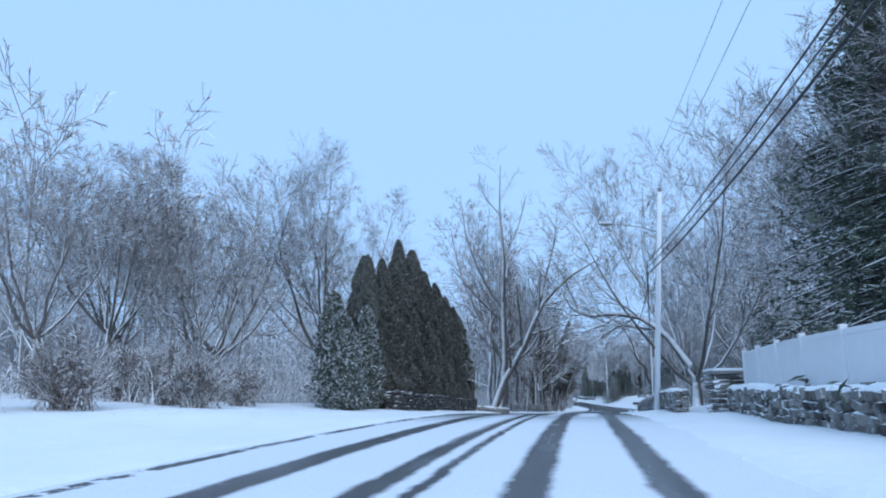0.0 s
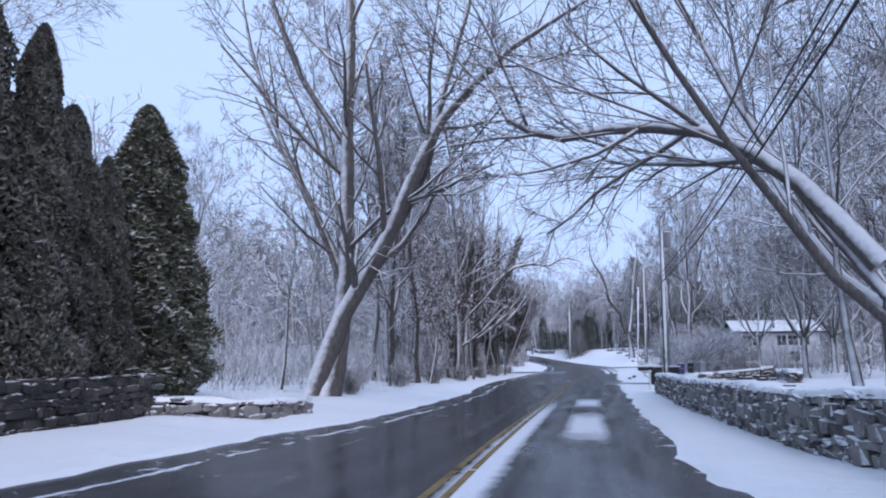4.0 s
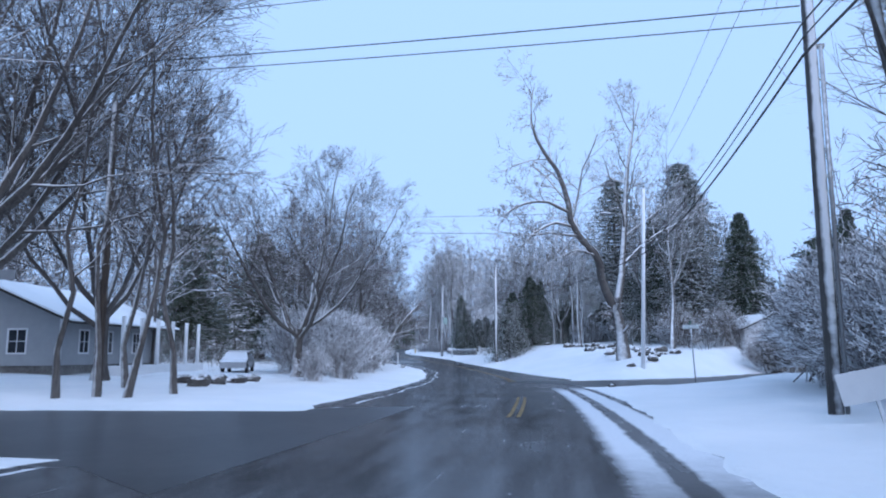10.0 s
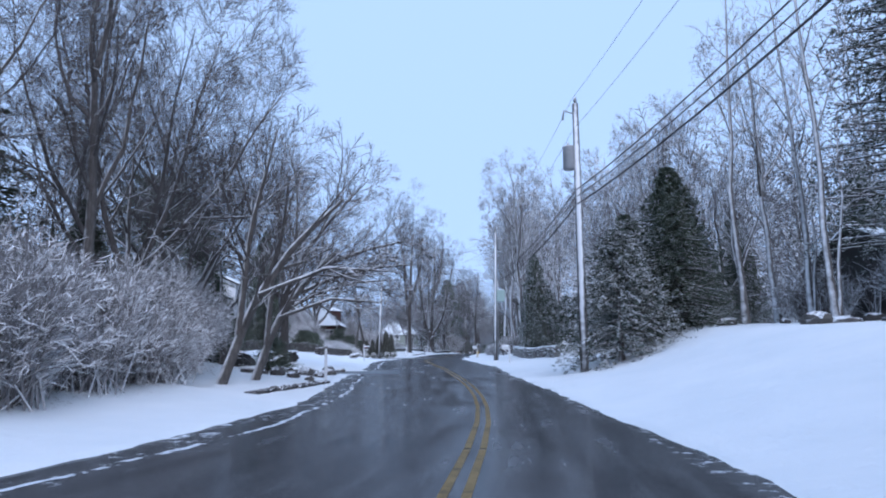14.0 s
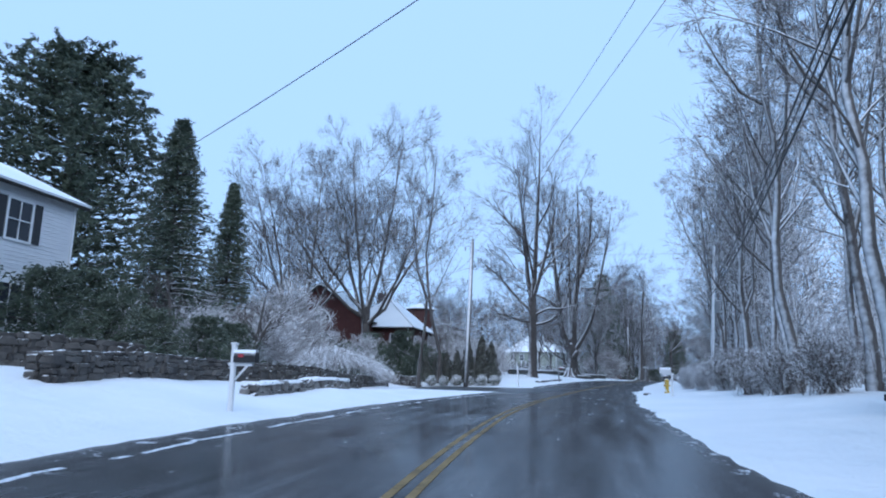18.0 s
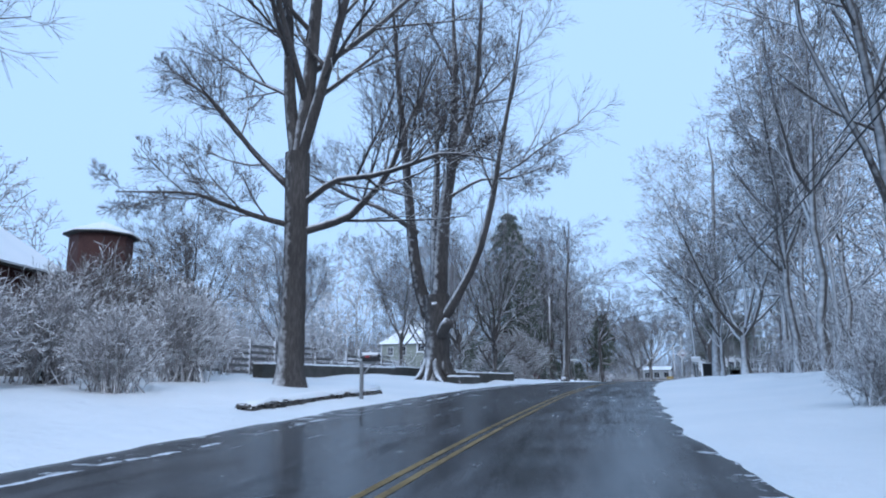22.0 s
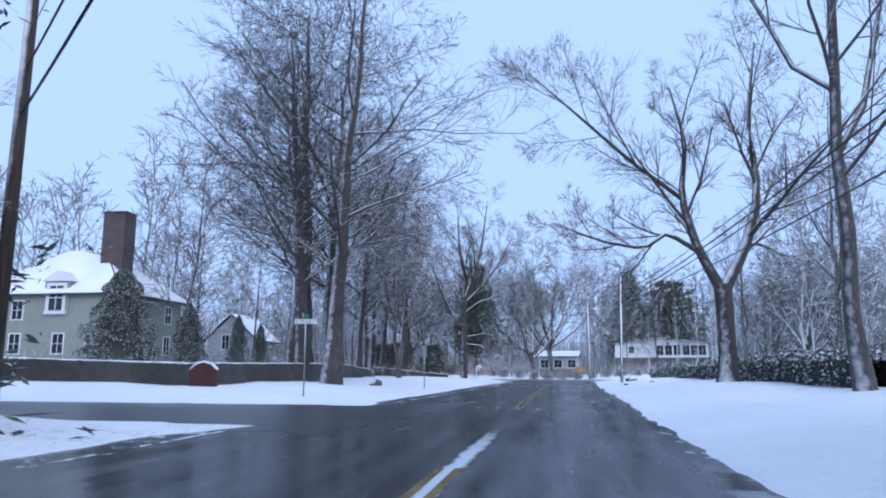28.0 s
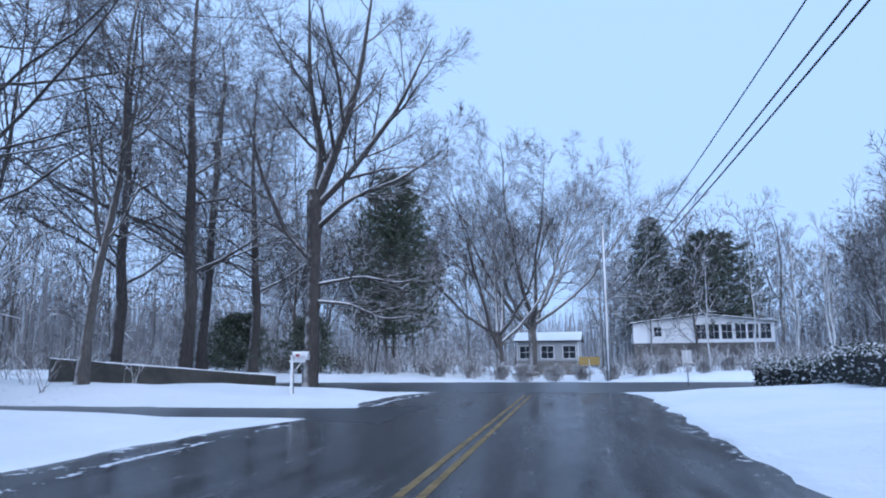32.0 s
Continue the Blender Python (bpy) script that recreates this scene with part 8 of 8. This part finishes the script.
def ball_shrub(s, d, r):
    rng = np.random.default_rng(int(s * 10))
    v = rng.normal(0, 1, (1500, 3))
    v /= np.linalg.norm(v, axis=1, keepdims=True)
    v = v * r * rng.uniform(.85, 1.04, (1500, 1)) + np.array([0, 0, r * .92])
    ob = thing("ball_shrub", spot(s, d), "clipped round shrub with a snow cap", "shrub", "clipped round shrubs")
    part("foliage", mesh_of("foliage", *leaf_cloud(v, .1, rng, 0, 1.6), BALL), ob)
    bm = bmesh.new()
    bmesh.ops.create_icosphere(bm, subdivisions=2, radius=r * .9)
    bmesh.ops.translate(bm, verts=bm.verts, vec=(0, 0, r * .92))
    part("core", of_bm("core", bm, BALL), ob)


for k in range(6):
    ball_shrub(276.9 - .22 * k, -10.2 - 1.05 * k, (.46, .5, .44, .47, .42, .45)[k])
for k, (s, d, sc) in enumerate(((278.4, -10.9, 1.3), (278.5, -11.8, 1.48), (278.2, -12.9, 1.28), (278, -13.9, 1.0), (277.8, -14.8, .95), (277.6, -15.7, .85), (277.4, -16.6, .8))):
    conifer(CONE[k % 2], s, d, "small dark conical evergreen in a clipped row", k * 50, sc, 1.15, "conical_shrub", "conical evergreens by a drive", category="evergreen")
for k, (s, d, sc, wd) in enumerate(((276.6, -17.8, .75, .8), (277, -20.4, .85, .8), (277.6, -23.2, .9, .8), (278.6, -26.4, .9, .85), (280.2, -18.2, 1.1, .8), (281.4, -20.6, 1.5, .75), (279, -21.4, 1.0, .9), (280.6, -23.6, 1.35, .8), (278.4, -25, 1.0, 1.0), (279, -28, 1.2, .9))):
    conifer(JUNIPER[k % 2], s, d, "dark bushy yew in front of a red house", k * 63, sc, wd, "evergreen_shrub", "yews before the red house", category="evergreen")
for k in range(7):
    boulder(141 + k * 1.1, -14 - (k % 2) * 1.2, .8, "dark snow-dusted mound of cut brush", k * 50, "brush_mound", "brush mounds")


# ---- houses
def house(name, label, s, d, w, l, wall_h, roof_h, siding, turn=0, up=0.0, windows=(), roof="gable", chimney=None, shutters=False, over=.4, axis="y", door=None, base=.4):
    """w across (local x), l along (local y); ridge along `axis`. windows: (face, u, z, width, height)."""
    ob = thing(name, spot(s, d, turn, up), label, "house")
    part("foundation", box("foundation", (-w / 2 + .05, w / 2 - .05, -l / 2 + .05, l / 2 - .05, -3.0, base), STONE), ob)
    top = base + wall_h
    bm = box_bm(-w / 2, w / 2, -l / 2, l / 2, base, top)
    part("wall", of_bm("wall", bm, siding), ob)
    # clapboards as overlapping strips
    V, F = [], []
    for k in range(int(wall_h / .16)):
        z0, z1 = base + k * .16, base + (k + 1) * .16
        for x0, y0, x1, y1, nx, ny in ((-w / 2, -l / 2, w / 2, -l / 2, 0, -1), (w / 2, -l / 2, w / 2, l / 2, 1, 0), (w / 2, l / 2, -w / 2, l / 2, 0, 1), (-w / 2, l / 2, -w / 2, -l / 2, -1, 0)):
            i = len(V)
            V += [(x0 + nx * .03, y0 + ny * .03, z0), (x1 + nx * .03, y1 + ny * .03, z0), (x1 + nx * .01, y1 + ny * .01, z1), (x0 + nx * .01, y0 + ny * .01, z1), (x0, y0, z0), (x1, y1, z0)]
            F += [(i, i + 1, i + 2, i + 3), (i + 4, i + 5, i + 1, i)]
    tagged(part("siding", mesh_of("siding", V, F, siding), ob), kind="stuff")
    W, L2 = w / 2 + over, l / 2 + over
    if roof == "gable":
        if axis == "y":
            g = [((-w / 2, y, top), (w / 2, y, top), (0, y, top + roof_h)) for y in (-l / 2, l / 2)]
            sl = [[(sx * W, -L2, top - roof_h * over / (w / 2)), (sx * W, L2, top - roof_h * over / (w / 2)), (0, L2, top + roof_h), (0, -L2, top + roof_h)] for sx in (-1, 1)]
        else:
            g = [((x, -l / 2, top), (x, l / 2, top), (x, 0, top + roof_h)) for x in (-w / 2, w / 2)]
            sl = [[(-W, sy * L2, top - roof_h * over / (l / 2)), (W, sy * L2, top - roof_h * over / (l / 2)), (W, 0, top + roof_h), (-W, 0, top + roof_h)] for sy in (-1, 1)]
        for tri in g:
            part("gable", mesh_of("gable", list(tri), [(0, 1, 2)], siding), ob)
    else:
        r = min(w, l) / 2
        c = [(-W, -L2, top - .2), (W, -L2, top - .2), (W, L2, top - .2), (-W, L2, top - .2)]
        if l > w:
            a, b = (0, -l / 2 + r, top + roof_h), (0, l / 2 - r, top + roof_h)
            sl = [[c[0], c[1], a, a], [c[1], c[2], b, a], [c[2], c[3], b, b], [c[3], c[0], a, b]]
        else:
            a, b = (-w / 2 + r, 0, top + roof_h), (w / 2 - r, 0, top + roof_h)
            sl = [[c[0], c[1], b, a], [c[1], c[2], b, b], [c[2], c[3], a, b], [c[3], c[0], a, a]]
    for q in sl:
        n = (Vector(q[1]) - Vector(q[0])).cross(Vector(q[2]) - Vector(q[0])).normalized()
        n = n if n.z > 0 else -n
        q = [Vector(p) for p in q]
        if (q[3] - q[2]).length < 1e-6:
            q = q[:3]
        k = len(q)
        V = [p for p in q] + [p + n * .14 for p in q]
        F = [tuple(range(k)), tuple(range(2 * k - 1, k - 1, -1))] + [(j, (j + 1) % k, k + (j + 1) % k, k + j) for j in range(k)]
        rf = part("roof", mesh_of("roof", V, F, DARK_WOOD), ob)
        V2 = [p + n * .145 for p in q] + [p + n * .24 for p in q]
        part("roof_snow", mesh_of("roof_snow", V2, F, SNOW), rf, "snow lying on the roof")
    for a, b in (((-w / 2, -l / 2), (w / 2, -l / 2)), ((w / 2, -l / 2), (w / 2, l / 2)), ((w / 2, l / 2), (-w / 2, l / 2)), ((-w / 2, l / 2), (-w / 2, -l / 2))):
        part("corner_board", box("corner_board", (a[0] - .06, a[0] + .06, a[1] - .06, a[1] + .06, base, top), WHITE), ob)
    for face, u, z, ww, hh in windows:
        R = {"-y": 0, "+x": 90, "+y": 180, "-x": -90}[face]
        off = {"-y": l / 2, "+y": l / 2, "+x": w / 2, "-x": w / 2}[face]
        M = Matrix.Rotation(radians(R), 4, "Z") @ Matrix.Translation((u, -off - .03, z))
        wd = part("window", box("window", (-ww / 2, ww / 2, -.01, .05, -hh / 2, hh / 2), GLASS), ob, m=M)
        for x0, x1, z0, z1 in ((-ww / 2 - .1, -ww / 2, -hh / 2 - .1, hh / 2 + .1), (ww / 2, ww / 2 + .1, -hh / 2 - .1, hh / 2 + .1), (-ww / 2, ww / 2, hh / 2, hh / 2 + .1), (-ww / 2, ww / 2, -hh / 2 - .1, -hh / 2), (-.02, .02, -hh / 2, hh / 2), (-ww / 2, ww / 2, -.02, .02)):
            part("frame_bar", box("frame_bar", (x0, x1, -.045, .04, z0, z1), WHITE), wd)
        if shutters:
            for sx in (-1, 1):
                part("shutter", box("shutter", (sx * (ww / 2 + .13), sx * (ww / 2 + .13 + .38), -.04, .03, -hh / 2 - .05, hh / 2 + .05) if sx > 0 else (-(ww / 2 + .51), -(ww / 2 + .13), -.04, .03, -hh / 2 - .05, hh / 2 + .05), BLACK), wd, "dark louvred shutter")
    if chimney:
        cx, cy, ch = chimney[:3]
        k = chimney[3] if len(chimney) > 3 else 1.0
        c = part("chimney", box("chimney", (cx - .55 * k, cx + .55 * k, cy - .45 * k, cy + .45 * k, top, ch), CHIMNEY, .01), ob, "weathered brick chimney")
        part("chimney_cap", box("chimney_cap", (cx - .62 * k, cx + .62 * k, cy - .52 * k, cy + .52 * k, ch, ch + .1), CHIMNEY), c)
    if door:
        face, u, material = door
        R = {"-y": 0, "+x": 90, "+y": 180, "-x": -90}[face]
        off = l / 2 if "y" in face else w / 2
        part("door", box("door", (-.48, .48, -.03, .04, 0, 2.05), material), ob, m=Matrix.Rotation(radians(R), 4, "Z") @ Matrix.Translation((u, -off - .03, base)))
    return ob


house("white_house", "low white siding house with snowy roof and dark windows", 124, 18.4, 8, 7, 3.3, 1.1, SIDING_WHITE, 0, 0.2, [("-y", x, 2.8, .9, 1.0) for x in (-3, -2, .4, 1.5, 2.6)] + [("-y", x, 1.2, .9, 1.0) for x in (-2.4, 1.6)], axis="x")
house("porch_house", "low grey house with a white-columned porch", 160, -31.5, 9, 13, 2.9, 2.0, SIDING_GREY, 0, 0, [("+x", u, 1.8, 1.0, 1.3) for u in (-4, -1, 3)] + [("-y", -2, 1.8, 1, 1.3), ("-y", 2, 1.8, 1, 1.3)], axis="y", over=1.2)
pc = thing("porch", spot(160, -29), "white porch columns under a snowy roof edge", "porch")
for k in range(6):
    part("column", rod("column", [(5.4, -6 + k * 2.4, -.3), (5.4, -6 + k * 2.4, 3.2)], .12, WHITE, 10), pc)
part("deck", box("deck", (4.4, 5.7, -6.4, 6.4, -.6, .3), WHITE), pc)
house("garden_shed", "small white shed with a snowy roof beside a drive", 177, 25.0, 5.5, 5, 2.7, 1.2, SIDING_WHITE, 0, 0, [("-y", 0, 1.6, .8, .8)], axis="y", over=.3)
house("lodge", "dark timber house with white porch rails on the rise", 203, 29, 14, 9, 2.8, 1.9, DARK_WOOD, 0, 0, [("-x", u, 1.9, 1.2, 1.3) for u in (-2.6, 2.4)] + [("-y", u, 1.9, 1.2, 1.3) for u in (-5, -1.6, 2, 5)], axis="x", over=.8)
lr = thing("porch_rail", spot(197.6, 26), "white porch rail in front of a dark house", "railing")
for k in range(28):
    part("baluster", box("baluster", (-4.5 + k * .33, -4.46 + k * .33, -.02, .02, .5, 1.4), WHITE), lr)
for z in (.45, 1.4):
    part("rail", box("rail", (-4.6, 4.6, -.04, .04, z, z + .07), WHITE), lr)
for k in range(4):
    part("column", box("column", (-4.6 + k * 3, -4.45 + k * 3, -.08, .08, -.6, 2.9), WHITE), lr)
house("white_colonial", "white clapboard house with dark shutters beside pines", 239.4, -25.4, 8.4, 8, 5.9, 1.9, SIDING_WHITE, 0, 0, [("+x", u, 5.0, 1.1, 1.5) for u in (-2.3, 1.2)] + [("+x", u, 1.8, 1.1, 1.5) for u in (-2.3, 1.2)] + [("-y", -2.2, 4.8, 1.0, 1.3)], axis="y", shutters=True, chimney=(-.6, -1.6, 9.4))
house("white_wing", "long lower wing of a white house with a snowy roof", 229.8, -25.2, 7, 11, 4.5, 1.2, SIDING_WHITE, 0, 0, [("+x", u, 3.6, .9, 1.2) for u in (-3.6, -1.2, 1.4, 3.8)] + [("+x", u, 1.2, 1.0, 1.5) for u in (-2.4, 2.6)], axis="y")
house("red_barn_house", "dark red barn-like house with a fan window", 286.5, -31.4, 9.5, 9, 4.6, 3.4, BARN_RED, 10, 0, [("-y", 0, 2.0, 1.9, 1.7), ("+x", -2.5, 2.4, 1.0, 1.3), ("+x", 1.5, 2.4, 1.0, 1.3)], axis="y")
fw = thing("fan_window", spot(286.5, -31.4, 10) @ pose(0, -4.56, 4.75), "white half-round fan window in a red gable", "window")
part("pane", mesh_of("pane", [(0, 0, 0)] + [(1.15 * math.cos(a), 0, 1.15 * math.sin(a)) for a in np.linspace(0, math.pi, 13)], [(0, k, k + 1) for k in range(1, 13)], GLASS), fw)
part("arch_frame", rod("arch_frame", [(1.2 * math.cos(a), -.03, 1.2 * math.sin(a)) for a in np.linspace(0, math.pi, 13)], .09, WHITE, 6), fw)
for a in np.linspace(0, math.pi, 6):
    part("glazing_bar", rod("glazing_bar", [(0, -.03, 0), (1.15 * math.cos(a), -.03, 1.15 * math.sin(a))], .035, WHITE, 4), fw)
part("sill", box("sill", (-1.35, 1.35, -.1, .05, -.14, 0), WHITE), fw)
house("red_wing", "dark red wing with a deep snowy roof", 291, -26.8, 6.5, 9.5, 4.0, 3.3, BARN_RED, 10, 0, [("+x", -1.5, 3.0, 1.0, 1.1), ("-y", 2.0, 3.0, 1.3, 1.2), ("-y", -1.4, 3.0, 1.0, 1.1)], roof="hip", over=.7, chimney=(-1.4, .6, 8.6, .8))
tt = thing("brick_turret", spot(304, -29.6), "eight-sided brick turret with a snowy pointed cap", "building")
part("wall", rod("wall", [(0, 0, -1), (0, 0, 7.75)], 1.75, BRICK, 8, False), tt)
part("eave", rod("eave", [(0, 0, 7.75), (0, 0, 7.75 + .1)], 2.1, DARK_WOOD, 8, False), tt)
part("roof", rod("roof", [(0, 0, 7.75 + .1), (0, 0, 7.75 + .22), (0, 0, 7.75 + 1.0)], [2.15, 2.1, .06], SNOW, 8, False), tt, "snow-covered pointed roof")
sage = house("sage_colonial", "sage green colonial house with white trim and chimney", 399, -43.2, 13.6, 10, 5.7, 4.3, SIDING_SAGE, 2, .6, [("-y", u, 4.7, .95, 1.5) for u in (-5.0, -2.4)] + [("-y", u, 1.9, .95, 1.6) for u in (-5.0, -2.4, 1.6, 4.6)] + [("+x", u, 4.7, .95, 1.5) for u in (-2.6, 2.6)] + [("+x", u, 1.9, .95, 1.6) for u in (-2.6, 2.6)], roof="hip", chimney=(3.8, -1.2, 13.6, 1.9), over=.5)
dm = part("dormer", box("dormer", (.05, 2.35, -5.12, -3.0, 4.2, 7.1), SIDING_SAGE), sage, "wall dormer breaking the eave")
part("pediment", mesh_of("pediment", [(-.2, -5.3, 7.1), (2.6, -5.3, 7.1), (1.2, -5.3, 8.0), (-.2, -2.4, 7.1), (2.6, -2.4, 7.1), (1.2, -2.4, 8.0)], [(0, 1, 2), (5, 4, 3), (0, 2, 5, 3), (2, 1, 4, 5), (1, 0, 3, 4)], WHITE), dm)
part("pane", box("pane", (.58, 1.82, -5.18, -5.1, 4.7, 6.7), GLASS), dm)
for x0, x1, z0, z1 in ((-.9, -.62, 4.5, 6.95), (.62, .9, 4.5, 6.95), (-.62, .62, 6.7, 6.95), (-1.0, 1.0, 4.35, 4.6), (-.03, .03, 4.7, 6.7), (-.62, .62, 5.66, 5.74)):
    part("frame_bar", box("frame_bar", (x0 + 1.2, x1 + 1.2, -5.24, -5.1, z0, z1), WHITE), dm)
house("grey_gable_house", "grey gabled house with an arched window far back", 428, -42, 6.4, 7, 4.4, 3.0, SIDING_GREY, 4, .4, [("-y", -.7, 4.4, .9, 1.7), ("-y", .7, 4.4, .9, 1.7), ("-y", 2, 1.8, 1, 1.4)], axis="y")
house("far_white_house", "long low white house with dark picture windows", 500, 19, 18.6, 9, 2.75, 1.1, WHITE, -3, 1.6, [("-y", -6.0, 3.2, 1.0, 1.3)] + [("-y", u, 3.1, 1.35, 2.0) for u in (-.2, 1.5, 3.2, 5.0, 6.6, 8.2)], axis="y", over=.5, base=1.6)
house("far_garage", "low pale garage wing with a snowy roof", 478, -2.0, 7, 6, 2.3, .9, SIDING_GREY, -4, 1.2, [("-y", u, 1.4, 1.4, 1.4) for u in (-2.5, 0, 2.5)], axis="x")


def car(s, d, material, label, turn=0):
    ob = thing("parked_car", spot(s, d, turn), label, "car", "parked cars")
    prof = [(-2.2, .35), (-2.25, .75), (-1.3, .95), (-.7, 1.42), (.9, 1.45), (1.6, 1.0), (2.2, .9), (2.25, .4)]
    V = [(sx * (.86 if z < 1.2 else .68), y, z) for sx in (-1, 1) for y, z in prof]
    n = len(prof)
    F = [tuple(range(n)), tuple(range(2 * n - 1, n - 1, -1))] + [(k, (k + 1) % n, n + (k + 1) % n, n + k) for k in range(n)]
    part("body", mesh_of("body", V, F, material), ob)
    for sx in (-.8, .8):
        part("side_window", mesh_of("side_window", [(sx * 1.02, -1.1, 1.0), (sx * 1.02, 1.3, 1.03), (sx * .9, .85, 1.38), (sx * .9, -.65, 1.36)], [(0, 1, 2, 3)], GLASS), ob)
        for y in (-1.35, 1.4):
            wv = part("wheel", rod("wheel", [(sx - .08, y, .32), (sx + .1, y, .32)], .32, BLACK, 16), ob)
            part("rim", rod("rim", [(sx + .101 * (1 if sx > 0 else -1), y, .32), (sx + .11 * (1 if sx > 0 else -1), y, .32)], .19, STEEL, 12), wv)
    part("windscreen", mesh_of("windscreen", [(-.7, -1.22, 1.0), (.7, -1.22, 1.0), (.6, -.74, 1.38), (-.6, -.74, 1.38)], [(0, 1, 2, 3)], GLASS), ob)
    part("roof_snow", box("roof_snow", (-.64, .64, -.65, .85, 1.45, 1.53), SNOW, .03), ob)


car(163, -19.5, CAR_PALE, "silver parked car under snow by a drive", 8)
car(334, -27, CAR_DARK, "dark parked car under snow beyond a wall", 80)
car(339, -25, CAR_PALE, "pale parked car under snow beyond a wall", 80)
car(420, -38, CAR_PALE, "pale parked car under snow far back", 70)
rs = thing("entrance_sign", spot(373.4, -16.5, -20), "low red entrance sign with a curved snow-edged top", "sign")
part("board", mesh_of("board", [(x, y, z) for y in (-.06, .06) for x, z in ((-.9, 0), (.9, 0), (.9, .75), (.5, 1.0), (0, 1.1), (-.5, 1.0), (-.9, .75))], [(0, 1, 2, 3, 4, 5, 6), (13, 12, 11, 10, 9, 8, 7)] + [(k, (k + 1) % 7, 7 + (k + 1) % 7, 7 + k) for k in range(7)], BARN_RED), rs)
part("snow_cap", rod("snow_cap", [(.9, 0, .78), (.5, 0, 1.03), (0, 0, 1.13), (-.5, 0, 1.03), (-.9, 0, .78)], .07, SNOW, 6), rs)

ob = thing("notice_board", spot(126.4, 5.3, -8) @ pose(0, 0, .35, 0, -12, 0), "plain white board leaning at a pole's foot", "board")
part("panel", box("panel", (-.42, .42, -.02, .02, 0, .55), WHITE, .008), ob)
part("stake", box("stake", (.1, .16, .02, .06, -.6, .3), POLE, .006), ob)

ob = thing("sign_board", spot(104.5, 4.75, -14), "plain white board on stakes behind a mailbox", "board")
part("panel", box("panel", (-.1, .85, -.02, .02, 1.2, 1.65), WHITE, .01), ob)
for x in (.05, .7):
    part("stake", box("stake", (x - .03, x + .03, .02, .06, -.2, 1.5), WHITE, .006), ob)
ob = thing("small_flag", spot(105.9, 4.25, 0), "small striped red and white flag by a mailbox", "flag")
part("staff", rod("staff", [(0, 0, -.1), (0, 0, .75)], .012, STEEL, 6), ob)
for k in range(6):
    part("stripe", box("stripe", (.01 + .05 * k, .06 + .05 * k, -.006, .006, .3, .72), RED_CLOTH if k % 2 == 0 else WHITE), ob)
plant(bush_mesh(150, 4.8, 4.2, 26, TWIG_BUSH), 104.9, 6.0, "tall open pale-stemmed shrub by a drive", 0, 1.0, name="bare_bush", category="bush")
for s, d, k in ((103.2, 3.3, 0), (101.4, 2.9, 1), (106.5, 3.4, 2), (265.2, 2.6, 3), (262.6, 2.4, 4), (400.9, 5.3, 5), (391.6, 5.6, 6), (391.0, 3.9, 7), (147.5, 3.6, 8)):
    boulder(s, d, .22 + .07 * (k % 3), "dark clod of frozen slush in the snow", k * 37, "snow_clod", "clods of dirty snow")
